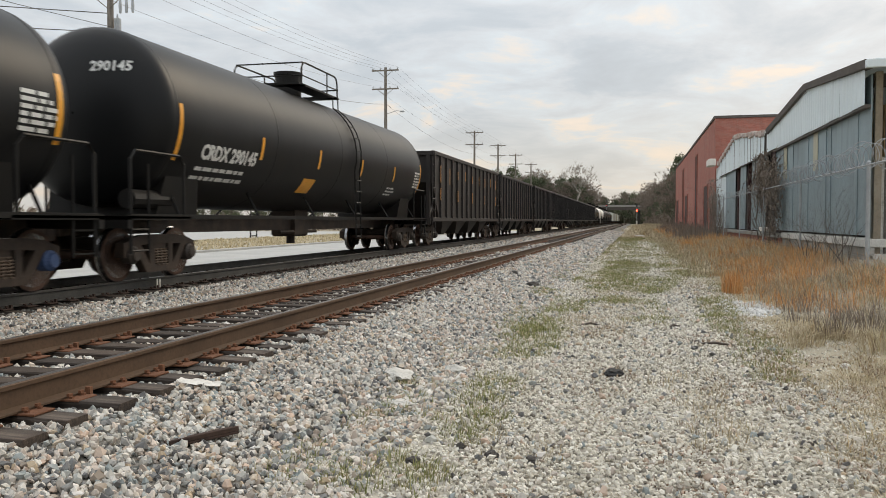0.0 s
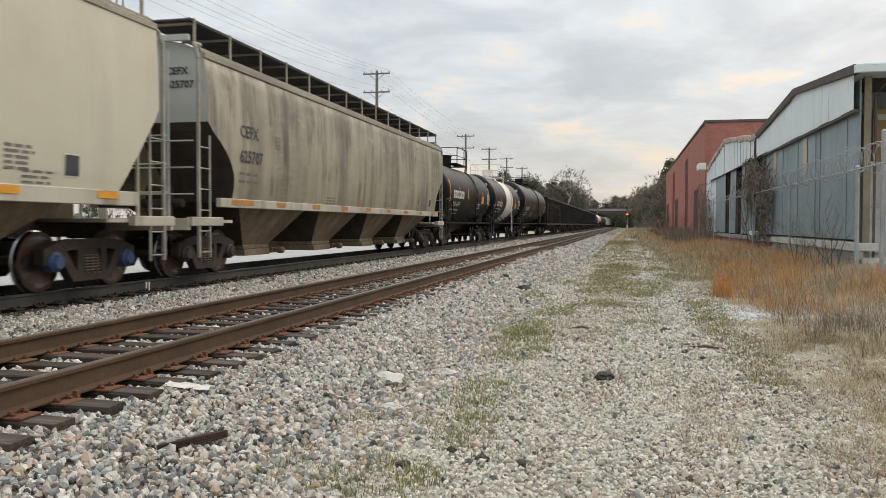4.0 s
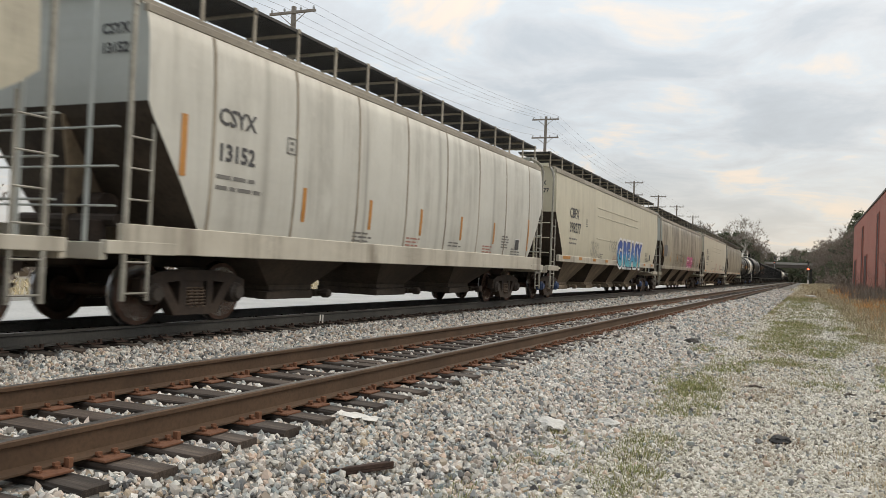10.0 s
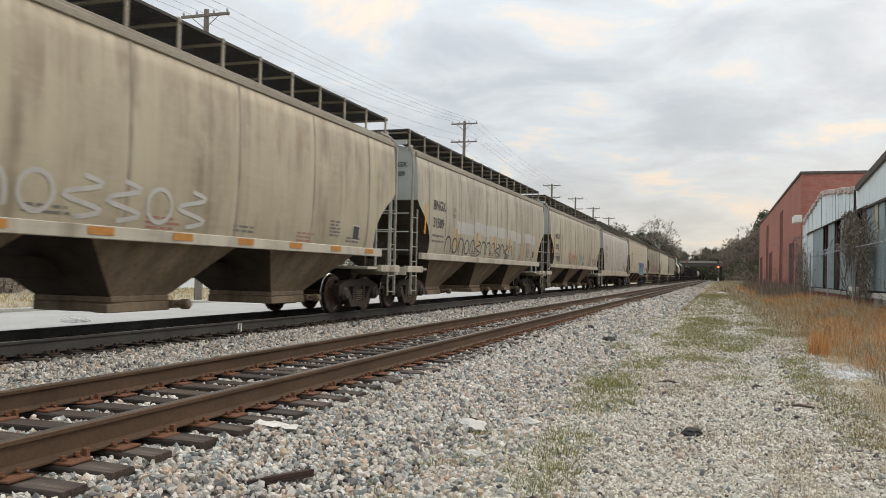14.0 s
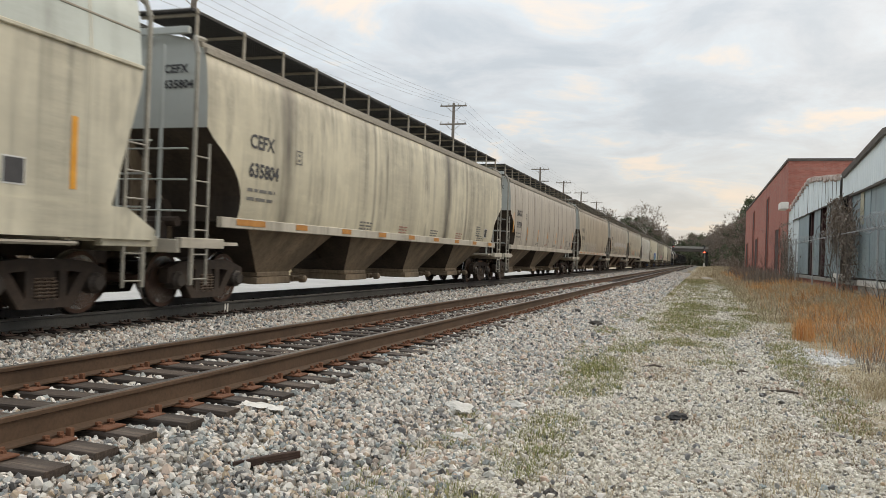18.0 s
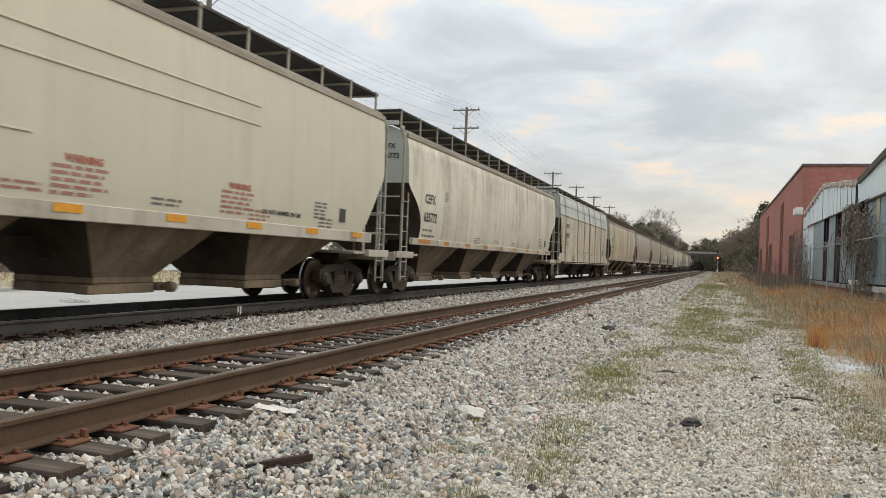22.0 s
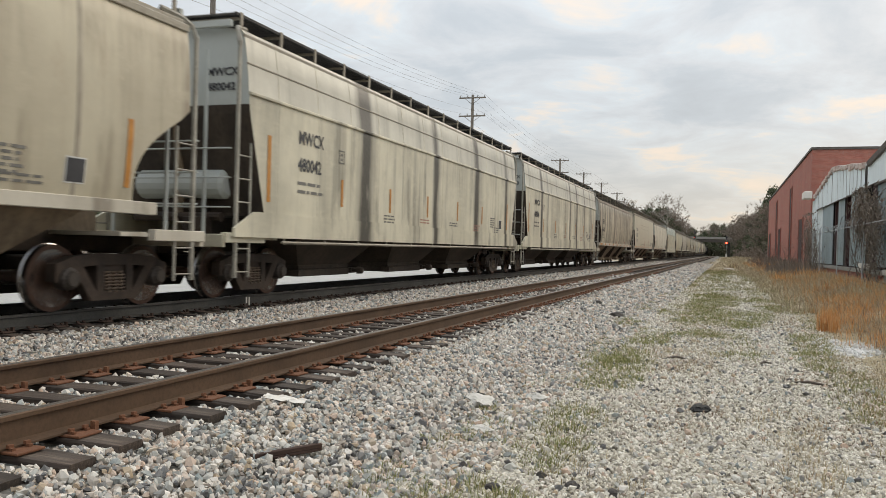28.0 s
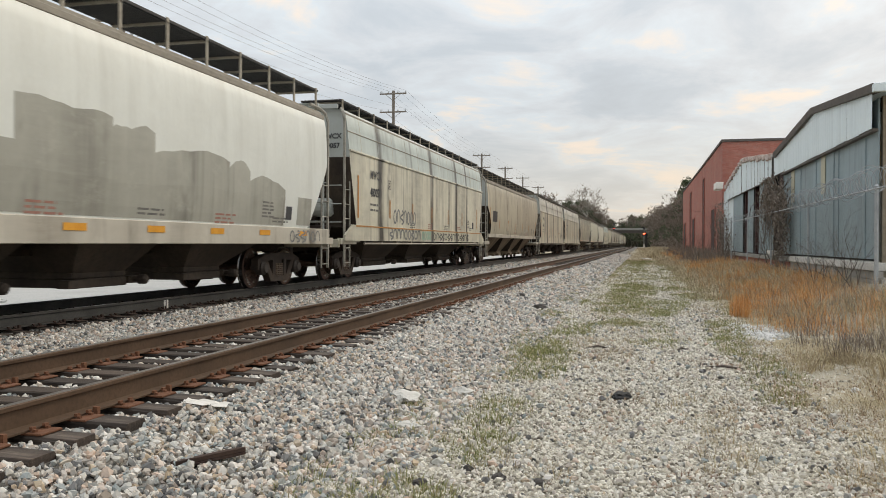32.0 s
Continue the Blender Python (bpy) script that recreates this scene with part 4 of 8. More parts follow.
    if kind == "ribbed":
        for sg in (-1, 1):
            q = Shape()
            q.tube([(sg * 1.6, -end + 1.2, 1.02), (sg * 1.6, end - 1.2, 1.02)], 0.03, 5)
            for i in range(11):
                yy = -end + 1.3 + i * (2 * end - 2.6) / 10
                q.tube([(sg * 1.59, yy, 0.98), (sg * 1.59, yy, 1.14)], 0.018, 5)
            part("train_line_pipe", q, M_EAVE, car)
        for sg in (-1, 1):
            q = Shape()
            x = skin(4.12)
            q.box(min(sg * (x - 0.01), sg * (x + 0.012)), max(sg * (x - 0.01), sg * (x + 0.012)), -end, end, 4.10, 4.13, 0.004)
            part("roof_seam", q, M_EAVE, car)
    # centre sill, and the upright web plate between it and the end slope
    q = Shape()
    q.box(-0.2, 0.2, -half + 0.3, half - 0.3, 0.82, 1.12)
    part("centre_sill", q, M_STEELDARK, car)
    for sg in (-1, 1):
        q = Shape()
        r0 = reach(prof[0][1])
        q.prism([(sg * (r0 - 0.2), 1.1), (sg * (half - 1.0), 1.1), (sg * (half - 1.0), 2.2), (sg * (end - 0.06), zc - 0.05), (sg * (r0 - 0.2), prof[0][1] + 0.05)], "x", -0.03, 0.03)
        part("shear_plate", q, M_UNDER, car)
    # discharge bays
    inner = reach(prof[0][1]) - 0.55
    bays = 3 if length < 20.4 else bays
    truck_in = 2.5 if kind == "deep" else (1.75 if kind == "round" else 1.95)
    gate_end = half - truck_in - 2.3
    gx, gy = 0.70, 1.15 if kind == "ribbed" else 0.62
    bl = 2 * (gate_end - gy) / (bays - 1)
    q = Shape()
    q.box(-prof[0][0] + 0.12, prof[0][0] - 0.12, -reach(prof[0][1]), reach(prof[0][1]), prof[0][1] - 0.03, prof[0][1] + 0.02)
    # floor plate coloured dark so the void under it looks shaded
    part("floor_plate", q, M_UNDERSHADE, car)
    for i in range(bays):
        yc = -(gate_end - gy) + bl * i
        wide, z0 = prof[0][0] - 0.1, prof[0][1] - 0.02
        q = Shape()
        hl = bl * (0.41 if kind != "ribbed" else 0.48)
        out = half - truck_in - 0.7 - (gate_end - gy)
        la, lb = (out if i == 0 else hl), (out if i == bays - 1 else hl)
        bot = 0.50
        q.add([(-wide, -la, z0), (wide, -la, z0), (wide, lb, z0), (-wide, lb, z0), (-gx, -gy, bot), (gx, -gy, bot), (gx, gy, bot), (-gx, gy, bot)],
              [(0, 1, 5, 4), (1, 2, 6, 5), (2, 3, 7, 6), (3, 0, 4, 7), (4, 5, 6, 7)])
        # shade painted on slopes along the car; ribbed and deep bays fully dark
        me = q.mesh("discharge_bay", [M_UNDER if kind in ("round", "flat") else M_UNDERSHADE, M_UNDERSHADE])
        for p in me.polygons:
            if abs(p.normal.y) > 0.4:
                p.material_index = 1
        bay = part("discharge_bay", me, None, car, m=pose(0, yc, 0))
        g = Shape()
        g.box(-gx - 0.05, gx + 0.05, -gy - 0.06, gy + 0.06, bot - 0.05, bot + 0.05, 0.015)
        g.box(-gx - 0.10, gx + 0.10, -gy - 0.02, gy + 0.02, bot - 0.20, bot - 0.05, 0.012)
        g.box(gx - 0.02, gx + 0.22, -gy - 0.34, -gy + 0.04, bot - 0.19, bot - 0.06, 0.012)
        g.tube([(-1.05, gy + 0.12, bot - 0.1), (1.02, gy + 0.12, bot - 0.1)], 0.045, 6)
        g.lathe([(0.98, 0.09), (1.10, 0.085), (1.14, 0.05)], 0, 10, (gy + 0.12, bot - 0.1))
        g.box(gx, gx + 0.16, gy + 0.02, gy + 0.3, bot - 0.17, bot - 0.04, 0.012)
        part("outlet_gate", g, M_UNDER if kind in ("round", "flat") else M_UNDERSHADE, bay)
    # outer ribs or seam strips
    if ribs:
        for i in range(ribs):
            yy = (-1 + 2 * (i + 0.5) / ribs) * (end - 0.25)
            q = Shape()
            w, d = (0.04, 0.006) if kind != "ribbed" else (0.018, 0.005)
            zs = [p for p in fine if reach(p[1]) > abs(yy) + 0.05]
            hoop = [(x, z, d) for x, z in zs] + [(-x, z, d) for x, z in reversed(zs[:-1])]
            v = []
            for x, z, d in hoop:
                sx = 1 if x > 0 else (-1 if x < 0 else 0)
                up = 1.0 if z > 4.25 else 0.0
                v += [(x + sx * 0.002, yy - w, z + 0.002 * up), (x + sx * d, yy - w * 0.5, z + d * up), (x + sx * d, yy + w * 0.5, z + d * up), (x + sx * 0.002, yy + w, z + 0.002 * up)]
            q.add(v, [(4 * a + b, 4 * a + b + 1, 4 * a + b + 5, 4 * a + b + 4) for a in range(len(hoop) - 1) for b in range(3)])
            part("side_rib", q, (M_SEAM if kind != "ribbed" else paint), car)
    # end platforms, ladders, brake gear
    for sg in (-1, 1):
        q = Shape()
        q.box(-1.5, 1.5, sg * half - 0.35 if sg > 0 else -half + 0.25, sg * half - 0.25 if sg > 0 else -half + 0.35, 0.92, 1.14, 0.012)
        q.box(-1.45, 1.45, min(sg * (half - 0.3), sg * (half - 2.1)), max(sg * (half - 0.3), sg * (half - 2.1)), 1.06, 1.12)
        for xs in (-1.5, 1.5):
            q.box(xs - 0.06, xs + 0.06, min(sg * (half - 0.3), sg * (half - 1.5)), max(sg * (half - 0.3), sg * (half - 1.5)), 1.0, 1.17, 0.01)
        part("end_platform", q, sill, car)
        for xs in (-1, 1):
            lad = corner_ladder_mesh(M_LADDER, top_z, sg, xs)
            part("ladder", lad, None, car, m=pose(xs * 1.53, sg * (half - 0.80), 0))
            r = Shape()
            r.tube([(xs * 0.95, sg * (half - 0.5), 1.1), (xs * 0.95, sg * (half - 0.5), 4.3)], 0.035, 5)
            part("end_post", r, endpaint, car)
        r = Shape()
        for z in (1.6, 2.1, 2.6):
            r.tube([(-1.5, sg * (half - 0.45), z), (1.5, sg * (half - 0.45), z)], 0.016, 5)
        part("end_handrail", r, endpaint, car)
        r = Shape()
        r.box(-1.3, 1.3, min(sg * (end + 0.1), sg * (end + 0.18)), max(sg * (end + 0.1), sg * (end + 0.18)), 4.52 + 0.2 * (kind == "ribbed"), 4.64 + 0.2 * (kind == "ribbed"), 0.01)
        part("end_crossover_beam", r, endpaint, car)
    q = Shape()
    q.tube([(-0.45, -half + 1.35, 1.65), (0.45, -half + 1.35, 1.65)], 0.2, 12)
    q.tube([(-0.95, -half + 1.1, 1.45), (0.9, -half + 1.1, 1.45)], 0.09, 10)
    q.box(0.3, 0.7, -half + 0.8, -half + 1.1, 1.15, 1.45, 0.02)
    part("brake_reservoir", q, M_STEELDARK, car)
    if kind == "ribbed":
        q = Shape()
        q.tube([(-0.95, -half + 1.25, 2.05), (-0.88, -half + 1.25, 2.05), (0.88, -half + 1.25, 2.05), (0.95, -half + 1.25, 2.05)], [0.2, 0.27, 0.27, 0.2], 16)
        part("air_tank", q, endpaint, car)
    # roof walk
    zr = {"flat": 5.04, "ribbed": 4.98}.get(kind, 4.96)
    wx = 0.98 if kind != "ribbed" else 1.04
    for xs in (-wx, wx):
        q = Shape()
        sgx = 1 if xs > 0 else -1
        xa, xb = sorted((sgx * 0.2, sgx * (wx + 0.32)))
        for x in np.linspace(xa, xb, 27):
            q.box(x - 0.006, x + 0.006, -end - 0.1, end + 0.1, zr - 0.05, zr)
        for yy in np.arange(-end, end, 0.15):
            q.box(xa, xb, yy - 0.012, yy + 0.012, zr - 0.046, zr - 0.004)
        part("roof_walk", q, M_GRATE, car)
        nb = 14
        xo = sgx * (wx + 0.34)
        for i in range(nb + 1):
            yy = -end + 0.05 + i * (2 * end - 0.1) / nb
            w = Shape()
            w.box(min(xo, xo - sgx * 0.03), max(xo, xo - sgx * 0.03), yy - 0.035, yy + 0.035, {"flat": 4.5, "ribbed": 4.68}.get(kind, 4.36), zr + 0.02)
            w.box(min(sgx * 0.2, xo), max(sgx * 0.2, xo), yy - 0.02, yy + 0.02, zr - 0.10, zr - 0.055)
            part("walk_bracket", w, M_EAVE, car)
        e = Shape()
        e.box(min(xo - sgx * 0.04, xo - sgx * 0.055), max(xo - sgx * 0.04, xo - sgx * 0.055), -end - 0.1, end + 0.1, zr - 0.07, zr + 0.01)
        part("walk_edge", e, M_GRATE, car)
    # roof hatches
    for i in range(6):
        yy = -end + 1.2 + i * (2 * end - 2.4) / 5
        h = Shape()
        h.box(-0.4, 0.4, yy - 0.5, yy + 0.5, prof[-1][1] - 0.02, prof[-1][1] + 0.12, 0.04)
        part("roof_hatch", h, endpaint, car)
    for yy in (half - truck_in, -half + truck_in):
        add_truck(car, yy, turning, M_CAPBLUE if number in ("398277", "398245") else None)
    add_couplers(car, half)
    # marks on the side that faces the lane
    if mark:
        ym = -half + {"round": 2.15, "deep": 2.2, "ribbed": 2.55}.get(kind, 2.6)
        low = drop + (0.09 if kind == "round" else 0.0)
        sq = 0.88 if kind == "ribbed" else 1.0
        mark_size = 0.36 if kind == "ribbed" else mark_size
        text_on(car, mark, ym, 2.94 - low, mark_size, lettering, skin, squeeze=sq, offset=0.008)
        text_on(car, number, ym, 2.42 - low, mark_size, lettering, skin, squeeze=sq, offset=0.010)
        bars_on(car, ym, 2.15 - low, 1.15, 2, M_FADED, skin, 0.16, 0.06, rng)
        mw = 1.62 * mark_size / 0.42 + 0.35
        for y0m, y1m, z0m, z1m in ((0.0, 0.025, 2.74, 3.02), (0.235, 0.26, 2.74, 3.02), (0.0, 0.26, 2.995, 3.02), (0.0, 0.26, 2.74, 2.765), (0.08, 0.18, 2.80, 2.85), (0.08, 0.18, 2.90, 2.95)):
            patch_on(car, ym + mw + y0m, ym + mw + y1m, z0m, z1m, M_FADED, skin, "tank_mark")
        for k, (word, zz) in enumerate(((mark, 3.92), (number, 3.66))):
            p, f = letters(word, 0.195, 0.006)
            q = Shape()
            q.add([(0.72 + a[0], -end + 0.008, zz + a[1]) for a in p], f)
            part("end_lettering", q, lettering, car)
    zl = prof[0][1] + 0.2
    for k in range(5):
        bars_on(car, -half + length * (0.33 + 0.12 * k), zl, 0.8, rng.randint(2, 4), M_REDFADED if k in (1, 3) else M_FADED, skin, 0.075, 0.035, rng)
    bars_on(car, half - 4.4, zl + 0.32, 0.6, 5, M_FADED, skin, 0.075, 0.04, rng)
    if tape_rows == "side":
        patch_on(car, -end + 0.62, -end + 0.74, 1.75 + 0.35 * (kind != "ribbed"), 2.95, tape or M_ORANGE, skin)
        for k in range(5):
            yy = -end + 3.6 + k * (2 * end - 5.6) / 5
            patch_on(car, yy, yy + 0.11, zl + 0.1, zl + 0.68, tape or M_ORANGE, skin)
        patch_on(car, end - 1.35, end - 1.24, zl, zl + 0.95, tape or M_ORANGE, skin)
        patch_on(car, end - 2.43, end - 2.08, zl - 0.02, zl + 0.32, M_LETTER, skin, "data_panel_edge", 0.006)
        patch_on(car, end - 2.41, end - 2.10, zl + 0.0, zl + 0.30, M_LETTERDK, skin, "data_panel", 0.010)
    else:
        xs = prof[0][0] + 0.028
        for k in range(9):
            yy = -inner - 0.6 + k * (2 * inner + 0.6) / 8
            patch_on(car, yy, yy + (1.0 if k == 0 else 0.5), prof[0][1] - 0.1 - 0.06 * (kind == 'deep'), prof[0][1] + 0.01 - 0.06 * (kind == 'deep'), tape or M_ORANGE, lambda z, xs=xs: xs)
        patch_on(car, end - 2.43, end - 2.08, zl - 0.02, zl + 0.32, M_LETTER, skin, "data_panel_edge", 0.006)
        patch_on(car, end - 2.41, end - 2.10, zl + 0.0, zl + 0.30, M_LETTERDK, skin, "data_panel", 0.010)
    if extras:
        extras(car, skin, half, prof)
    CARS.append((car, y0 - half + 0.75))
    return car


CARS = []


def ribbon(pts, w):
    """A brush stroke: a flat strip of even width along points (along, up)."""
    v, f = [], []
    for i, (y, z) in enumerate(pts):
        a, b = pts[max(i - 1, 0)], pts[min(i + 1, len(pts) - 1)]
        dy, dz = b[0] - a[0], b[1] - a[1]
        n = math.hypot(dy, dz) or 1
        v += [(y - dz / n * w / 2, z + dy / n * w / 2), (y + dz / n * w / 2, z - dy / n * w / 2)]
    f = [(2 * i, 2 * i + 1, 2 * i + 3, 2 * i + 2) for i in range(len(pts) - 1)]
    return v, f


def scrawl(car, skin, y0, y1, z0, z1, material, seed, w=0.05, name="graffiti_stroke", strokes=7, lift=0.007):
    """Looping sprayed strokes that nobody could read."""
    rng = random.Random(seed)
    step = (y1 - y0) / strokes
    for k in range(strokes):
        yc = y0 + step * (k + 0.5)
        kind = rng.randrange(3)
        line = []
        for i in range(15):
            t = i / 14
            if kind == 0:
                a = math.pi * (1.15 - 1.3 * t)
                line.append((yc + step * 0.42 * math.cos(a), z0 + (z1 - z0) * (0.15 + 0.85 * max(0, math.sin(a)) ** 0.6)))
            elif kind == 1:
                a = 2 * math.pi * t + 0.5
                line.append((yc + step * 0.36 * math.cos(a), (z0 + z1) / 2 + (z1 - z0) * 0.45 * math.sin(a)))
            else:
                line.append((yc + step * 0.45 * math.sin(3.1 * math.pi * t), z1 - (z1 - z0) * t))
        p, f = ribbon(line, w)
        decal(car, name, p, f, material, skin, lift + 0.0006 * (k % 3))


def blob_on(car, skin, outline, material, name, lift=0.007):
    """A filled paint area with the given outline."""
    cy, cz = sum(p[0] for p in outline) / len(outline), sum(p[1] for p in outline) / len(outline)
    rings = 5
    pts = [(cy, cz)]
    n = len(outline)
    for r in range(1, rings + 1):
        pts += [(cy + (y - cy) * r / rings, cz + (z - cz) * r / rings) for y, z in outline]
    faces = [(0, 1 + i, 1 + (i + 1) % n) for i in range(n)]
    for r in range(rings - 1):
        for i in range(n):
            a, b = 1 + r * n + i, 1 + r * n + (i + 1) % n
            faces.append((a, b, b + n, a + n))
    return decal(car, name, pts, faces, material, skin, lift)


def tank_car(label, length, y0, paint, radius=1.5, mark="", number="", band=None, seed=1, lettering=None, dome_paint=None, extras=None, mark_size=0.5, turning=True, axis=2.62, plain_mark=False):
    car = thing("tank_car", label, "tank car", "cars of the freight train")
    rng = random.Random(seed)
    lettering = lettering or M_LETTER
    half = length / 2
    body = half - (0.95 if length > 15 else 0.55)
    top = dome_paint or M_BLACKWORN
    dp = M_BLACKWORN
    n = 48

    def skin(z):
        d = max(-1, min(1, (z - axis) / radius))
        return radius * math.sqrt(max(0.0, 1 - d * d))

    prof = [(-body + 0.62 * (1 - math.cos(t)), max(0.02, radius * math.sin(t))) for t in [math.pi / 2 * k / 9 for k in range(10)]]
    ys = [p[0] for p in prof] + list(np.linspace(-body + 0.62, body - 0.62, 14))[1:-1] + [-p[0] for p in reversed(prof)]
    rs = [p[1] for p in prof] + [radius] * 12 + [p[1] for p in reversed(prof)]
    s = Shape()
    v, f = [], []
    for y, r in zip(ys, rs):
        for k in range(n):
            t = 2 * math.pi * k / n
            v.append((r * math.cos(t), y, axis + r * math.sin(t)))
    for i in range(len(ys) - 1):
        for k in range(n):
            a, b = i * n + k, i * n + (k + 1) % n
            f.append((a, b, b + n, a + n))
    s.add(v, f)
    part("tank", s, paint, car, smooth=True)
    if band:
        q = Shape()
        v, f = [], []
        for y in (band[0], band[1]):
            for k in range(n):
                t = 2 * math.pi * k / n
                v.append(((radius + 0.006) * math.cos(t), y, axis + (radius + 0.006) * math.sin(t)))
        f = [(k, (k + 1) % n, (k + 1) % n + n, k + n) for k in range(n)]
        q.add(v, f)
        part("painted_band", q, M_WHITE, car, "dirty white band round the tank", True)
    for yy in np.linspace(-body + 0.7, body - 0.7, 5):
        q = Shape()
        v = []
        for y, d in ((yy - 0.02, 0.001), (yy - 0.012, 0.005), (yy + 0.012, 0.005), (yy + 0.02, 0.001)):
            for k in range(n):
                t = 2 * math.pi * k / n
                v.append(((radius + d) * math.cos(t), y, axis + (radius + d) * math.sin(t)))
        f = [(i * n + k, i * n + (k + 1) % n, (i + 1) * n + (k + 1) % n, (i + 1) * n + k) for i in range(3) for k in range(n)]
        q.add(v, f)
        part("weld_seam", q, paint if not (band and band[0] < yy < band[1]) else M_WHITE, car, smooth=True)
    # dome, platform, rails
    d = Shape()
    d.tube([(0, 0, axis + radius - 0.05), (0, 0, axis + radius + 0.56)], 0.36, 20)
    d.tube([(0, 0, axis + radius + 0.56), (0, 0, axis + radius + 0.64)], 0.40, 20)
    part("manway_dome", d, top, car)
    zp = axis + radius + 0.08
    rh = 0.62 if length < 15 else 0.36
    p = Shape()
    p.box(-0.95, -0.45, -1.3, 1.3, zp, zp + 0.05)
    p.box(0.45, 0.95, -1.3, 1.3, zp, zp + 0.05)
    for y in (-1.25, 1.25):
        p.box(-0.95, 0.95, y - 0.2, y + 0.2, zp, zp + 0.05)
    part("top_platform", p, top, car)
    for y, z in ((-1.2, zp + rh + 0.24), (-1.3, zp + 0.7 * rh), (1.3, zp + 0.7 * rh)):
        h = Shape()
        h.tube([(-0.95, y, z), (0.95, y, z)], 0.02, 6)
        part("cross_rail", h, top, car)
    for sg in (-1, 1):
        h = Shape()
        pts = [(sg * 0.95, -1.3, zp)]
        for t in np.linspace(0, 1, 5):
            a = math.pi / 2 * t
            pts.append((sg * 0.95, -1.3 + 0.25 * (1 - math.cos(a)), zp + rh + 0.25 * math.sin(a)))
        for t in np.linspace(0, 1, 5):
            a = math.pi / 2 * t
            pts.append((sg * 0.95, 1.05 + 0.25 * math.sin(a), zp + rh + 0.25 * math.cos(a)))
        pts.append((sg * 0.95, 1.3, zp))
        h.tube(pts, 0.024, 6)
        h.tube([(sg * 0.95, -1.3, zp + 0.7 * rh), (sg * 0.95, 1.3, zp + 0.7 * rh)], 0.018, 5)
        h.tube([(sg * 0.95, 0.5, zp), (sg * 0.95, 0.5, zp + rh + 0.24)], 0.02, 5)
        part("platform_rail", h, top, car)
        l = Shape()
        for y in (0.95, 1.35):
            pts = [(sg * 0.95, y, zp)]
            for a in np.linspace(55, -15, 8):
                pts.append((sg * (radius + 0.07) * math.cos(radians(a)), y, axis + (radius + 0.07) * math.sin(radians(a))))
            pts.append((sg * (radius + 0.05), y, 0.55))
            l.tube(pts, 0.02, 5)
        for z in np.arange(0.6, 2.4, 0.32):
            l.tube([(sg * (radius + 0.05), 0.95, z), (sg * (radius + 0.05), 1.35, z)], 0.016, 5)
        for a in (5, 18, 30, 42, 54):
            x, z = sg * (radius + 0.07) * math.cos(radians(a)), axis + (radius + 0.07) * math.sin(radians(a))
            l.tube([(x, 0.95, z), (x, 1.35, z)], 0.016, 5)
        part("side_ladder", l, M_WHITE if band else dp, car)
        # running board rail and end frames
        r = Shape()
        r.box(min(sg * 1.35, sg * 1.5), max(sg * 1.35, sg * 1.5), -half + 0.4, half - 0.4, 1.08, 1.16)
        part("side_rail", r, dp, car)
        for y0s in np.linspace(-body + 1.0, body - 1.0, 6):
            b = Shape()
            b.tube([(sg * 1.42, y0s, 1.14), (sg * 0.95, y0s + 0.3, axis - radius * 0.72)], 0.03, 5)
            part("tank_brace", b, dp, car)
    q = Shape()
    q.box(-0.22, 0.22, -half + 0.3, half - 0.3, 0.8, 1.1)
    part("centre_sill", q, M_STEELDARK, car)
    q = Shape()
    q.box(-0.35, 0.35, -0.4, 0.5, 0.62, axis - radius + 0.1, 0.05)
    q.tube([(0, 0.1, 0.62), (0, 0.1, 0.42)], 0.12, 10)
    q.tube([(0.3, -1.3, 0.75), (0.3, 1.2, 0.75)], 0.05, 6)
    part("bottom_outlet", q, M_STEELDARK, car)
    for sg in (-1, 1):
        q = Shape()
        ye, yi = sg * (half - 0.3), sg * (half - 2.2)
        q.box(-1.5, 1.5, min(ye, yi), max(ye, yi), 1.06, 1.12)
        q.box(-1.5, 1.5, min(ye, ye - sg * 0.12), max(ye, ye - sg * 0.12), 0.92, 1.14)
        part("end_platform", q, dp, car)
        sd = Shape()
        sd.add([(-1.1, sg * (half - 1.7), 1.12), (1.1, sg * (half - 1.7), 1.12), (1.1, sg * (half - 3.1), 1.12), (-1.1, sg * (half - 3.1), 1.12),
                (-1.25, sg * (half - 1.9), axis - 0.75), (1.25, sg * (half - 1.9), axis - 0.75), (1.25, sg * (half - 2.9), axis - 0.75), (-1.25, sg * (half - 2.9), axis - 0.75)],
               [(0, 1, 5, 4), (1, 2, 6, 5), (2, 3, 7, 6), (3, 0, 4, 7)])
        part("saddle", sd, dp, car)
        for xs in (-1, 1):
            r = Shape()
            pts = [(xs * 1.45, sg * (half - 0.45), 0.5), (xs * 1.45, sg * (half - 0.45), 2.05), (xs * 1.45, sg * (half - 0.6), 2.2), (xs * 1.45, sg * (half - 1.9), 2.2), (xs * 1.45, sg * (half - 2.05), 2.05), (xs * 1.45, sg * (half - 2.05), 1.1)]
            r.tube(pts, 0.028, 6)
            for z in (0.55, 0.9):
                r.tube([(xs * 1.45, sg * (half - 0.45), z), (xs * 1.45, sg * (half - 0.95), z)], 0.016, 5)
            r.tube([(xs * 1.45, sg * (half - 0.95), 0.5), (xs * 1.45, sg * (half - 0.95), 2.0)], 0.024, 5)
            part("end_handrail", r, dp, car)
    for yy in (half - 1.9, -half + 1.9):
        add_truck(car, yy, turning, M_CAPBLUE if number == "161727" else None)
    add_couplers(car, half)
    q = Shape()
    q.tube([(1.0, -half + 1.0, 1.42), (1.0, -half + 2.2, 1.42)], 0.17, 12)
    part("brake_cylinder", q, dp, car)
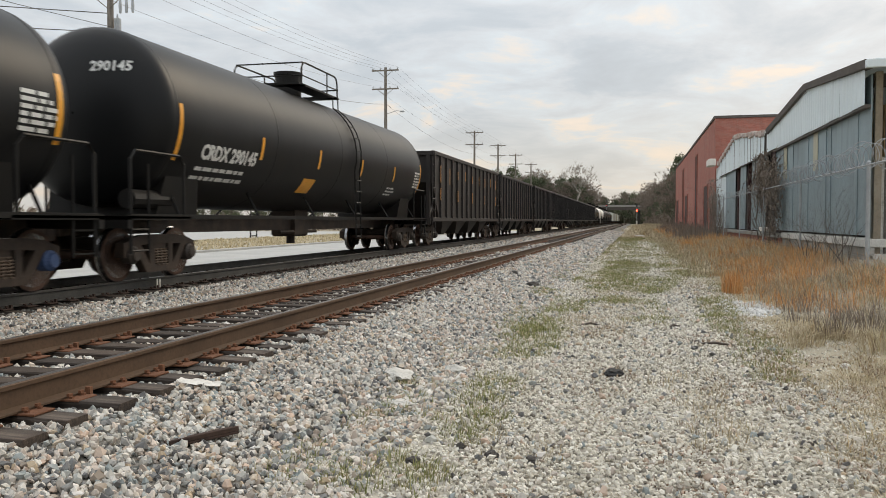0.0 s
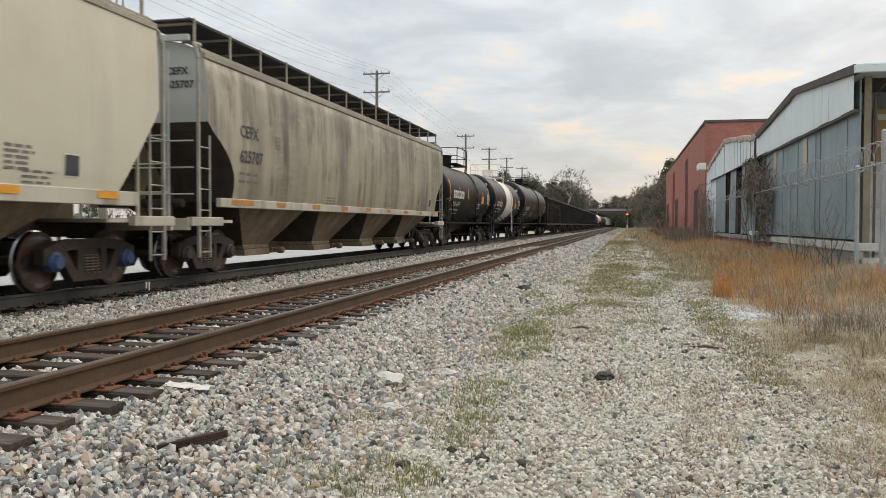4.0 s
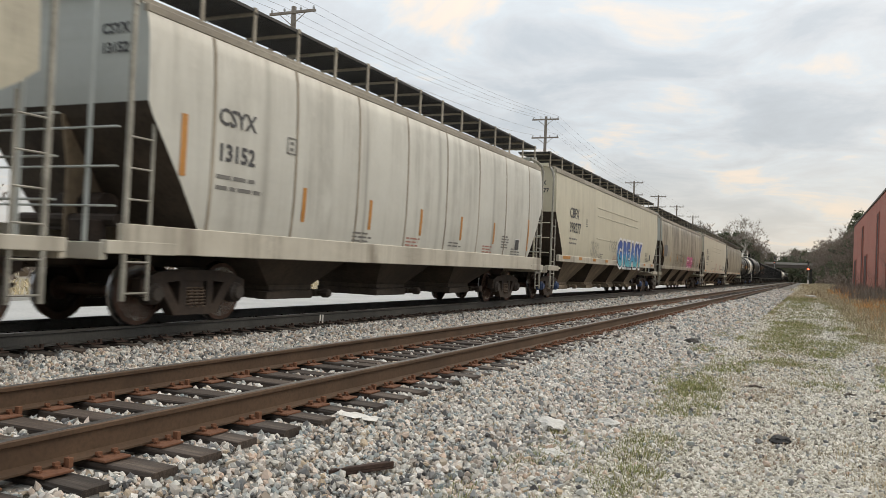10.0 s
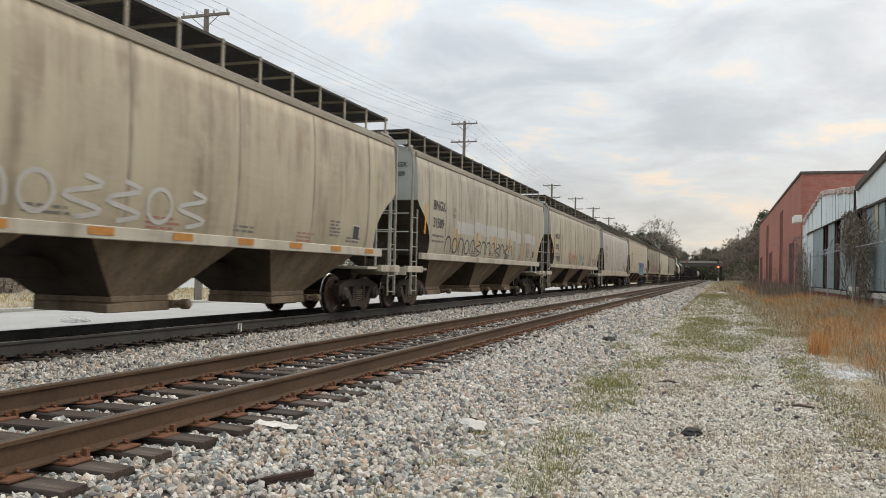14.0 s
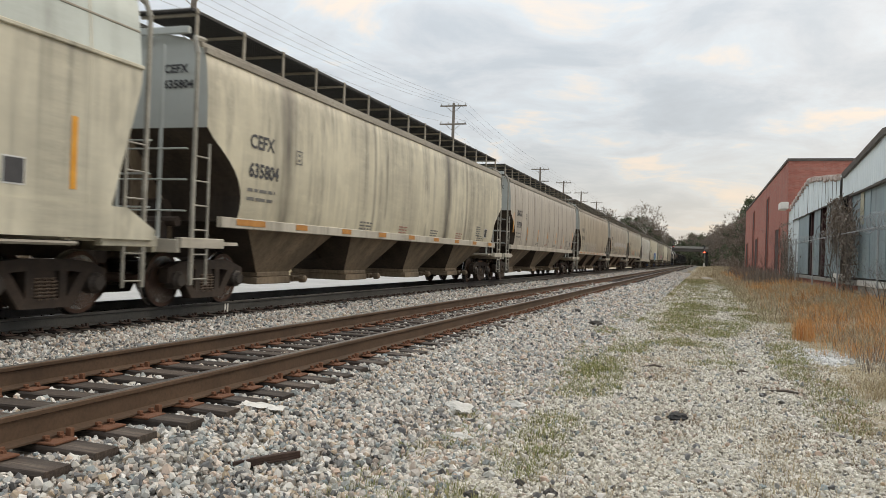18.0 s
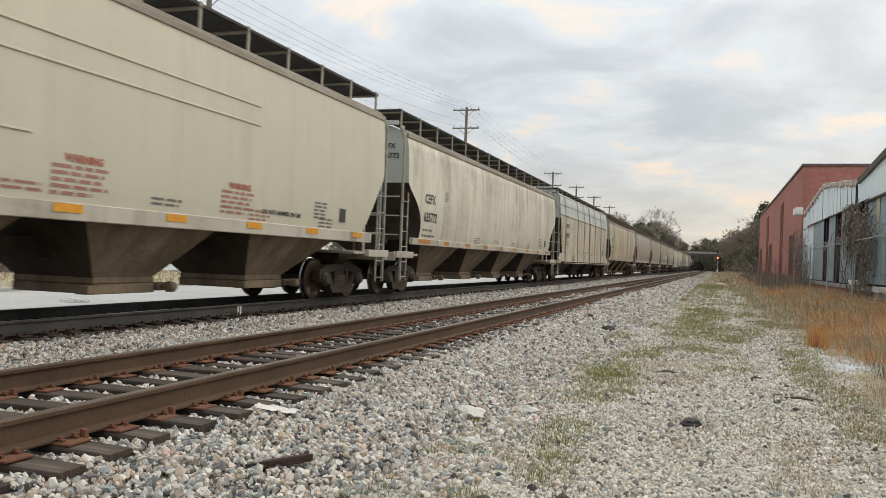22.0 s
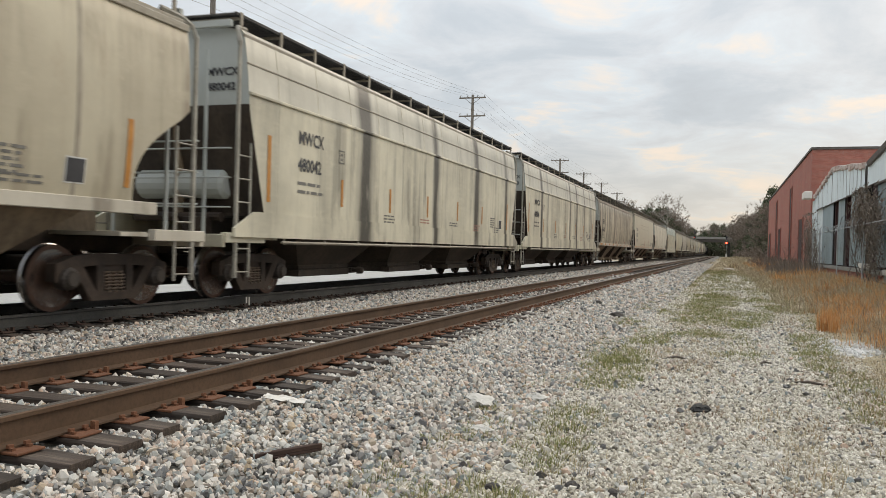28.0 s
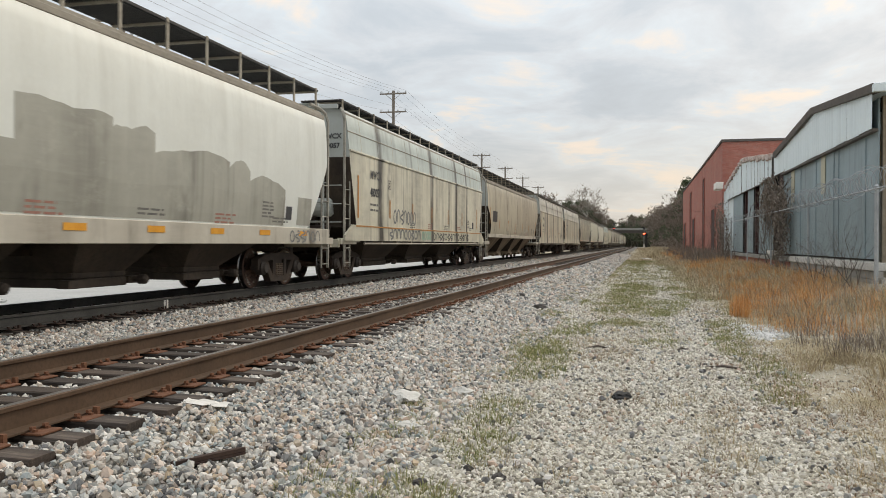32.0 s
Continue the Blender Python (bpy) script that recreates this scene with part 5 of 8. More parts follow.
    if mark:
        ym = -half + 2.1 if body < 8 else -body + 1.65
        if plain_mark:
            for k in range(6):
                q0 = ym + k * mark_size * 0.82
                patch_on(car, q0, q0 + mark_size * 0.68, 2.3, 2.3 + mark_size * 0.72, lettering, skin, "owner_mark", 0.006, 5)
                patch_on(car, q0 + mark_size * 0.22, q0 + mark_size * 0.46, 2.3 + mark_size * 0.24, 2.3 + mark_size * 0.5, paint, skin, "owner_mark", 0.010, 3)
            text_on(car, number, ym, 1.92, 0.32, M_WHITE, skin)
            zz = 1.72
        else:
            text_on(car, mark + " " + number, ym, 2.22, mark_size, lettering, skin, offset=0.016)
            zz = 2.0
        bars_on(car, ym, zz, 2.3, 2, lettering, skin, 0.17, 0.07, rng)
    for yy in np.linspace(-body + 0.75, body - 0.75, 6):
        big = abs(yy) > body - 1
        patch_on(car, yy, yy + 0.12, 2.36 if not big else 2.12, 2.84 if not big else 3.12, M_ORANGE, skin, n=8)
    wy = body - 3.3 if body < 8 else -2.2
    patch_on(car, wy, wy + 0.75, 1.75 if body > 8 else 2.2, 2.1 if body > 8 else 2.6, M_ORANGE, skin, "warning_panel", n=4)
    bars_on(car, body - 1.45, 2.75, 0.75, 6, lettering, skin, 0.1, 0.06, rng)
    bars_on(car, body - 4.3, 2.1, 1.0, 3, lettering, skin, 0.1, 0.05, rng)
    # marks on the head that faces back
    if number:
        p, f = letters(number.split()[-1], 0.24, 0.008)
        q = Shape()
        v = []
        for a in p:
            x, z = 0.30 + a[0], axis + 0.72 + a[1]
            rr = min(0.98, math.hypot(x, z - axis) / radius)
            v.append((x, -body + 0.62 * (1 - math.sqrt(1 - rr * rr)) - 0.012, z))
        q.add(v, f)
        part("end_lettering", q, lettering, car)
    if extras:
        extras(car, skin, half, body)
    CARS.append((car, y0 - half + 0.75))
    return car


def open_hopper(label, length, y0, paint, seed=1, letter=None, turning=False):
    car = thing("open_hopper", label, "open hopper car", "cars of the freight train")
    rng = random.Random(seed)
    half = length / 2
    end = half - 0.55
    side = half - 0.6
    skin = lambda z: 1.52
    for sg in (-1, 1):
        s = Shape()
        s.prism([(-side, 3.75), (side, 3.75), (side, 2.55), (side - 1.0, 1.15), (-side + 1.0, 1.15), (-side, 2.55)], "x", sg * 1.46, sg * 1.52)
        part("side_sheet", s, paint, car)
        t = Shape()
        t.box(min(sg * 1.44, sg * 1.6), max(sg * 1.44, sg * 1.6), -side, side, 3.7, 3.86, 0.02)
        part("top_chord", t, paint, car)
        t = Shape()
        t.box(min(sg * 1.44, sg * 1.58), max(sg * 1.44, sg * 1.58), -half + 0.4, half - 0.4, 1.02, 1.18, 0.01)
        part("side_sill", t, paint, car)
        for i in range(15):
            yy = -side + 0.1 + i * (2 * side - 0.2) / 14
            z0 = 1.15 if abs(yy) < side - 1.0 else 1.15 + (abs(yy) - side + 1.0) * 1.4
            r = Shape()
            r.box(min(sg * 1.51, sg * 1.60), max(sg * 1.51, sg * 1.60), yy - 0.06, yy + 0.06, z0, 3.72, 0.012)
            part("side_post", r, paint, car)
    for sg in (-1, 1):
        e = Shape()
        e.add([(-1.48, sg * side, 3.8), (1.48, sg * side, 3.8), (1.48, sg * side, 2.6), (-1.48, sg * side, 2.6), (1.3, sg * (side - 2.6), 0.8), (-1.3, sg * (side - 2.6), 0.8)], [(0, 1, 2, 3), (3, 2, 4, 5)])
        part("end_sheet", e, paint, car)
        t = Shape()
        t.box(-1.55, 1.55, min(sg * side, sg * (side + 0.1)), max(sg * side, sg * (side + 0.1)), 3.68, 3.84)
        t.box(-1.5, 1.5, sg * half - 0.4 if sg > 0 else -half + 0.2, sg * half - 0.2 if sg > 0 else -half + 0.4, 0.9, 1.14)
        for xs in (-1.35, 1.35):
            t.box(xs - 0.07, xs + 0.07, min(sg * (half - 0.45), sg * (half - 0.62)), max(sg * (half - 0.45), sg * (half - 0.62)), 1.1, 3.7)
            t.tube([(xs, sg * (half - 0.5), 1.1), (xs, sg * (half - 1.9), 2.4)], 0.05, 5)
        part("end_frame", t, paint, car)
        for xs in (-1, 1):
            part("ladder", ladder_mesh(0.5, 3.6, 0.45, 0.45, paint, ("ladder_open", paint.name)), None, car, m=pose(xs * 1.56, sg * (half - 0.62), 0))
    load = Shape()
    v, f = [], []
    ny = 24
    for j in range(ny + 1):
        for i in range(5):
            x, yy = -1.44 + 0.72 * i, -side + 0.05 + j * (2 * side - 0.1) / ny
            v.append((x, yy, 3.45 + 0.25 * noise.noise((x, yy * 0.5, seed)) + 0.2 * (1 - abs(x) / 1.44)))
    for j in range(ny):
        for i in range(4):
            a = j * 5 + i
            f.append((a, a + 1, a + 6, a + 5))
    load.add(v, f)
    part("load", load, M_COAL2, car)
    q = Shape()
    q.box(-0.2, 0.2, -half + 0.3, half - 0.3, 0.82, 1.12)
    part("centre_sill", q, M_STEELDARK, car)
    for i in range(4):
        yc = (-1.5 + i) * (side - 2.0) * 0.5
        b = Shape()
        b.add([(-1.4, yc - 1.2, 1.15), (1.4, yc - 1.2, 1.15), (1.4, yc + 1.2, 1.15), (-1.4, yc + 1.2, 1.15), (-1.1, yc - 0.3, 0.45), (1.1, yc - 0.3, 0.45), (1.1, yc + 0.3, 0.45), (-1.1, yc + 0.3, 0.45)],
              [(0, 1, 5, 4), (1, 2, 6, 5), (2, 3, 7, 6), (3, 0, 4, 7), (4, 5, 6, 7)])
        part("discharge_bay", b, paint, car)
    for yy in (half - 1.8, -half + 1.8):
        add_truck(car, yy, turning)
    add_couplers(car, half)
    if letter:
        for k in range(9):
            yy = -side + 1.0 + k * (2 * side - 2) / 8
            patch_on(car, yy - 0.05, yy + 0.05, 2.6 + 0.3 * rng.random(), 3.2 + 0.2 * rng.random(), letter, lambda z: 1.602, "worn_letter")
            if k % 2 == 0:
                patch_on(car, yy - 0.05, yy + 0.05, 1.9, 2.4, letter, lambda z: 1.602, "worn_letter")
    CARS.append((car, y0 - half + 0.75))
    return car


def box_car(label, length, y0, paint, height=3.9, seed=1):
    car = thing("box_car", label, "box car", "cars of the freight train")
    half = length / 2
    s = Shape()
    s.prism([(-1.5, 1.1), (1.5, 1.1), (1.5, height), (0.8, height + 0.2), (-0.8, height + 0.2), (-1.5, height)], "y", -half + 0.5, half - 0.5)
    part("body", s, paint, car)
    for i in range(12):
        yy = -half + 0.8 + i * (length - 1.6) / 11
        r = Shape()
        r.box(1.5, 1.56, yy - 0.05, yy + 0.05, 1.1, height)
        part("side_post", r, paint, car)
    q = Shape()
    q.box(-1.3, 1.3, -half + 0.3, half - 0.3, 0.8, 1.1)
    part("underframe", q, M_STEELDARK, car)
    for yy in (half - 2, -half + 2):
        add_truck(car, yy, False)
    add_couplers(car, half)
    CARS.append((car, y0 - half + 0.75))
    return car

# ---------------------------------------------------------------- the train, front to back; places are the rear couplings at the start
GREYBEIGE = (0.46, 0.43, 0.37)


RUNS = {}


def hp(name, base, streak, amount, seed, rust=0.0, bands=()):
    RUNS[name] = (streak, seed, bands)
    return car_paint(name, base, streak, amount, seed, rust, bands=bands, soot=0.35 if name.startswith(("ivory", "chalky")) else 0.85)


def upper_of(paint):
    """The cooler coat above the eave line, with the same soot runs as the side below."""
    streak, seed, bands = RUNS[paint.name]
    coat = (0.58, 0.555, 0.47) if paint.name.endswith(("dark_runs", "soot_runs")) else (0.52, 0.58, 0.54)
    return car_paint("upper_side_paint", coat, tuple(1.6 * v for v in streak), 0.4, seed + 50, 0.0, bands=bands)


P_END = car_paint("pale_end_paint", (0.50, 0.53, 0.51), (0.25, 0.24, 0.21), 0.35, 11)
P_SILL = car_paint("pale_sill_paint", (0.60, 0.555, 0.465), (0.20, 0.16, 0.115), 0.7, 12, 0.1)
P_245 = hp("clean_beige_paint", (0.624, 0.585, 0.460), (0.34, 0.29, 0.22), 0.15, 21)
P_CEF1 = hp("streaked_grey_beige_paint", (0.426, 0.380, 0.282), (0.085, 0.07, 0.05), 1.0, 22, 0.1, ((-8.0, 0.5, 0.3), (-2.5, 0.7, 0.35), (3.0, 0.5, 0.3), (7.5, 0.4, 0.4)))
P_PINK = hp("sooty_grey_paint", (0.426, 0.380, 0.287), (0.09, 0.075, 0.058), 0.95, 23, 0.15)
P_GREASY = hp("cream_grey_paint", (0.624, 0.575, 0.442), (0.30, 0.26, 0.20), 0.2, 24)
P_CSYX = hp("light_grey_paint", (0.624, 0.610, 0.549), (0.26, 0.235, 0.195), 0.35, 25, 0.0, ((-6.0, 0.15, 0.3), (-2.8, 0.10, 0.35), (0.6, 0.12, 0.35), (4.2, 0.15, 0.4)))
P_BN1 = hp("warm_grey_paint", (0.566, 0.522, 0.405), (0.17, 0.145, 0.115), 0.65, 26, 0.1)
P_BN2 = hp("grey_paint_with_patches", (0.517, 0.478, 0.373), (0.16, 0.14, 0.12), 0.7, 27, 0.05)
P_FURX = hp("tan_grey_paint", (0.508, 0.453, 0.336), (0.19, 0.13, 0.085), 0.6, 28, 0.45)
P_BN3 = hp("pinkish_grey_paint", (0.538, 0.487, 0.405), (0.24, 0.2, 0.17), 0.5, 29)
P_CEF2 = hp("cream_streaked_paint", (0.714, 0.650, 0.485), (0.12, 0.102, 0.08), 0.6, 30, 0.1, ((-7.5, 0.5, 0.6), (-3.0, 0.15, 0.4), (3.06, 0.45, 0.85), (5.22, 0.2, 0.45)))
P_480A = hp("ivory_paint_with_black_runs", (0.710, 0.660, 0.516), (0.04, 0.035, 0.028), 0.55, 31, 0.0, ((-8.0, 0.35, 0.8), (-3.9, 0.3, 0.95), (-1.4, 0.28, 0.85), (0.8, 0.45, 1.0), (3.3, 0.35, 0.85), (6.2, 0.42, 0.95)))
P_CEF3 = hp("off_white_streaked_paint", (0.794, 0.750, 0.623), (0.27, 0.225, 0.16), 0.65, 32)
P_482 = hp("clean_pale_grey_paint", (0.645, 0.609, 0.483), (0.40, 0.37, 0.30), 0.15, 33)
P_CEF4 = hp("grimy_cream_paint", (0.634, 0.575, 0.436), (0.075, 0.065, 0.05), 1.0, 34, 0.1, ((-8.6, 0.5, 0.4), (-6.2, 0.3, 0.45), (-2.33, 0.8, 0.7), (0.9, 0.5, 0.45), (2.2, 0.25, 0.4), (5.6, 0.6, 0.45)))
P_480B = hp("ivory_paint_with_dark_runs", (0.721, 0.670, 0.526), (0.04, 0.035, 0.028), 0.55, 35, 0.0, ((-6.39, 0.34, 0.95), (-5.06, 0.2, 0.45), (0.66, 0.28, 0.85), (2.72, 0.3, 0.9), (5.3, 0.3, 0.6), (7.4, 0.3, 0.45)))
P_480C = hp("ivory_paint_with_soot_runs", (0.710, 0.660, 0.516), (0.04, 0.035, 0.028), 0.55, 36, 0.0, ((-4.6, 0.6, 1.0), (0.2, 0.38, 0.95), (4.2, 0.42, 0.95), (8.0, 0.32, 0.85)))
P_LABEL = hp("stained_tan_grey_paint", (0.556, 0.502, 0.378), (0.24, 0.18, 0.12), 0.6, 37, 0.3)
P_480D = hp("chalky_ivory_paint", (0.757, 0.711, 0.565), (0.04, 0.035, 0.028), 0.55, 38, 0.0, ((-6.71, 0.42, 1.0), (-3.2, 0.2, 0.4), (-0.47, 0.36, 0.95), (3.72, 0.33, 0.9), (5.82, 0.28, 0.7)))
P_LAST = hp("fresh_white_paint", (0.813, 0.830, 0.772), (0.52, 0.50, 0.43), 0.2, 39)


M_PINKPAINT = plain("pink_spray_paint", (0.58, 0.09, 0.24), (0.66, 0.13, 0.30), 0.5, 0, 2, 30, bump=0)
M_BLACKPAINT = plain("black_spray_paint", (0.02, 0.02, 0.022), (0.04, 0.04, 0.04), 0.5, 0, 4, 30, bump=0)
M_WHITEPAINT = plain("white_spray_paint", (0.68, 0.68, 0.70), (0.8, 0.8, 0.8), 0.5, 0, 4, 30, bump=0)


def fade_paint():
    """Sprayed letters that run from teal at the foot to deep blue at the top."""
    m = bpy.data.materials.new("blue_to_teal_spray_paint")
    nt, b = nodes_of(m)
    tc = nt.nodes.new("ShaderNodeTexCoord")
    sp = nt.nodes.new("ShaderNodeSeparateXYZ")
    mr = nt.nodes.new("ShaderNodeMapRange")
    nt.links.new(tc.outputs["Object"], sp.inputs[0])
    nt.links.new(sp.outputs[2], mr.inputs[0])
    mr.inputs[1].default_value, mr.inputs[2].default_value = 1.35, 2.45
    wob = mix_of(nt, 0.35, mr.outputs[0], noise_tex(nt, 2.2, 4))
    col = ramp_of(nt, wob, [(0.22, (0.10, 0.46, 0.50)), (0.40, (0.04, 0.30, 0.50)), (0.56, (0.02, 0.13, 0.44)), (0.8, (0.02, 0.07, 0.32))])
    nt.links.new(col, b.inputs["Base Color"])
    b.inputs["Roughness"].default_value = 0.5
    return m


M_BLUEPAINT = fade_paint()
M_NAVYPAINT = plain("navy_spray_paint", (0.012, 0.02, 0.09), (0.02, 0.04, 0.14), 0.5, 0, 2, 30, bump=0)
M_TEALPAINT = plain("teal_spray_paint", (0.02, 0.28, 0.36), (0.05, 0.42, 0.42), 0.5, 0, 2, 30, bump=0)
M_REDPAINT = plain("red_spray_paint", (0.5, 0.10, 0.06), (0.58, 0.16, 0.1), 0.5, 0, 2, 30, bump=0)
M_GREYPAINT = plain("grey_spray_paint", (0.17, 0.17, 0.17), (0.27, 0.27, 0.26), 0.55, 0, 2, 30, bump=0)
M_PATCHGREY = car_paint("grey_cover_paint", (0.46, 0.45, 0.385), (0.20, 0.19, 0.155), 0.8, 44)
M_PATCHPALE = car_paint("pale_cover_paint", (0.56, 0.55, 0.52), (0.4, 0.38, 0.34), 0.3, 45)
M_PATCHDARK = plain("dark_cover_paint", (0.10, 0.10, 0.11), (0.17, 0.17, 0.17), 0.6, 0, 2, 30, bump=0)
M_GREENPAINT = plain("mint_spray_paint", (0.25, 0.5, 0.38), (0.34, 0.58, 0.46), 0.5, 0, 2, 30, bump=0)


def pink_marks(car, skin, half, prof):
    rng = random.Random(3)
    n = 40
    out = []
    for i in range(n):
        a = 2 * math.pi * i / n
        sq = max(abs(math.cos(a)), abs(math.sin(a)))
        out.append((2.75 + 1.52 * math.cos(a) / sq * (1 + 0.04 * math.sin(5 * a)), 1.86 + 0.47 * math.sin(a) / sq * (1 + 0.1 * math.sin(7 * a))))
    blob_on(car, skin, out, M_PINKPAINT, "graffiti_block")
    scrawl(car, skin, 1.35, 4.2, 1.85, 2.25, M_BLACKPAINT, 5, 0.035, strokes=5, lift=0.010)
    scrawl(car, skin, 1.35, 4.2, 1.42, 1.8, M_BLACKPAINT, 6, 0.035, strokes=5, lift=0.010)
    for k in range(9):
        y, z = rng.uniform(1.5, 4.0), rng.choice((1.6, 2.1)) + rng.uniform(-0.08, 0.08)
        blob_on(car, skin, [(y + 0.12 * math.cos(a), z + 0.07 * math.sin(a)) for a in np.linspace(0, 5.6, 10)], M_WHITEPAINT, "graffiti_highlight", 0.011)
    scrawl(car, skin, -4.2, 0.4, 1.72, 2.42, M_BLACKPAINT, 9, 0.045, strokes=8)
    patch_on(car, -9.1, -7.75, 2.12, 2.8, M_PATCHDARK, skin, "number_patch")
    scrawl(car, skin, 4.45, 5.6, 1.7, 2.3, M_BLACKPAINT, 12, 0.03, strokes=6)


def greasy_marks(car, skin, half, prof):
    """Six fat sprayed letters, blue running into teal, with a white edge."""
    xs = prof[0][0] + 0.03
    flat = lambda z: max(skin(z), xs)
    y = -0.25
    for ch, w in (("G", 1.25), ("R", 0.85), ("E", 0.9), ("A", 1.0), ("S", 0.8), ("Y", 0.95)):
        text_on(car, ch, y, 1.40, 1.45, M_WHITEPAINT, flat, "graffiti_edge", 0.95, 0.006, 0.22)
        text_on(car, ch, y, 1.40, 1.45, M_NAVYPAINT, flat, "graffiti_outline", 0.95, 0.010, 0.12)
        text_on(car, ch, y, 1.40, 1.45, M_BLUEPAINT, flat, "graffiti_letter", 0.95, 0.014, 0.075)
        y += w
    for k in range(5):
        yy = 0.1 + k * 1.1
        blob_on(car, flat, [(yy + 0.10 * math.cos(a), 1.95 + 0.05 * math.sin(a)) for a in np.linspace(0, 5.6, 12)], M_WHITEPAINT, "graffiti_highlight", 0.018)
    scrawl(car, skin, -1.9, -0.45, 1.9, 2.4, M_BLACKPAINT, 14, 0.03, strokes=4)
    scrawl(car, skin, -5.2, -3.9, 1.55, 2.2, M_GREYPAINT, 15, 0.03, strokes=5)


def side_bars(car, skin, half, prof):
    for z, y0, y1 in ((3.62, -4.2, 4.4), (3.28, -4.2, 4.4), (2.36, -4.2, -0.7)):
        s = Shape()
        x = skin(z)
        s.box(x - 0.01, x + 0.02, y0, y1, z - 0.015, z + 0.015, 0.006)
        part("side_stiffener", s, P_245, car)


def warnings_on(car, skin, half, prof):
    for y in (-0.18, 3.47):
        text_on(car, "WARNING", y + 0.02, 2.08, 0.14, M_STENCILRED, skin, offset=0.006)
        bars_on(car, y - 0.18, 1.99, 1.0, 5, M_REDFADED, skin, 0.085, 0.045, random.Random(2))
    for y in (-2.6, 4.6):
        text_on(car, "DO NOT HAMMER ON CAR", y, 1.72, 0.115, M_LETTERDK, skin, offset=0.004)


def clean_marks(car, skin, half, prof):
    side_bars(car, skin, half, prof)
    warnings_on(car, skin, half, prof)


def greasy_all(car, skin, half, prof):
    side_bars(car, skin, half, prof)
    greasy_marks(car, skin, half, prof)


def bn1_marks(car, skin, half, prof):
    scrawl(car, skin, -7.3, -6.3, 1.72, 1.98, M_BLACKPAINT, 21, 0.06, strokes=4)
    scrawl(car, skin, -3.8, -1.3, 1.68, 2.2, M_REDPAINT, 22, 0.05, strokes=6)
    scrawl(car, skin, 0.1, 1.8, 1.66, 2.2, M_TEALPAINT, 23, 0.05, strokes=5)
    scrawl(car, skin, -2.6, -1.9, 1.7, 2.1, M_ORANGEDIRT, 24, 0.04, strokes=2)


def bn2_marks(car, skin, half, prof):
    scrawl(car, skin, -6.1, 2.5, 1.60, 2.12, M_BLACKPAINT, 31, 0.05, strokes=13)
    rng = random.Random(4)
    y = -5.0
    while y < 6.4:
        w = rng.uniform(0.7, 1.5)
        z0 = 2.3 + rng.uniform(-0.06, 0.06)
        blob_on(car, skin, [(y + w * u, z0 + 0.42 * q) for u, q in ((0, 0.1), (0.3, 0), (0.7, 0.06), (1, 0), (1.0, 0.9), (0.6, 1.0), (0.25, 0.92), (0, 1))], M_PATCHPALE, "cover_patch", 0.004)
        y += w + rng.choice((0.02, 0.02, 0.5))


def furx_marks(car, skin, half, prof):
    scrawl(car, skin, -6.5, 0.5, 1.64, 2.2, M_PATCHPALE, 41, 0.07, strokes=9)
    scrawl(car, skin, -5.5, -4.2, 1.64, 2.0, M_GREYPAINT, 42, 0.04, strokes=4)


def label_marks(car, skin, half, prof):
    patch_on(car, -8.8, -7.4, 2.22, 2.8, M_BLACKPAINT, skin, "number_patch")
    bars_on(car, -8.6, 2.6, 1.0, 1, M_LETTER, skin, 0.2, 0.1)
    bars_on(car, -8.6, 2.36, 1.1, 1, M_LETTER, skin, 0.2, 0.1)
    scrawl(car, skin, 3.0, 5.4, 1.62, 2.0, M_PATCHPALE, 51, 0.05, strokes=5)


def d_marks(car, skin, half, prof):
    xs = prof[0][0] + 0.03
    flat = lambda z: xs
    scrawl(car, skin, -5.4, -2.7, 1.66, 2.12, M_GREYPAINT, 61, 0.07, strokes=7)
    scrawl(car, flat, -5.9, -2.2, 1.16, 1.48, M_GREYPAINT, 62, 0.06, strokes=9)
    scrawl(car, flat, -2.0, -0.7, 1.16, 1.46, M_GREENPAINT, 63, 0.06, strokes=4)
    scrawl(car, flat, -0.4, 6.1, 1.16, 1.42, M_BLACKPAINT, 64, 0.045, strokes=14)
    patch_on(car, -9.0, 9.0, 1.50, 1.535, M_ORANGEDIRT, flat, "paint_line", n=1)


def sill_tag(seed):
    def f(car, skin, half, prof):
        xs = prof[0][0] + 0.03
        scrawl(car, lambda z: xs, -6.0, -4.8, 1.14, 1.46, M_BLACKPAINT, seed, 0.04, strokes=3)
    return f


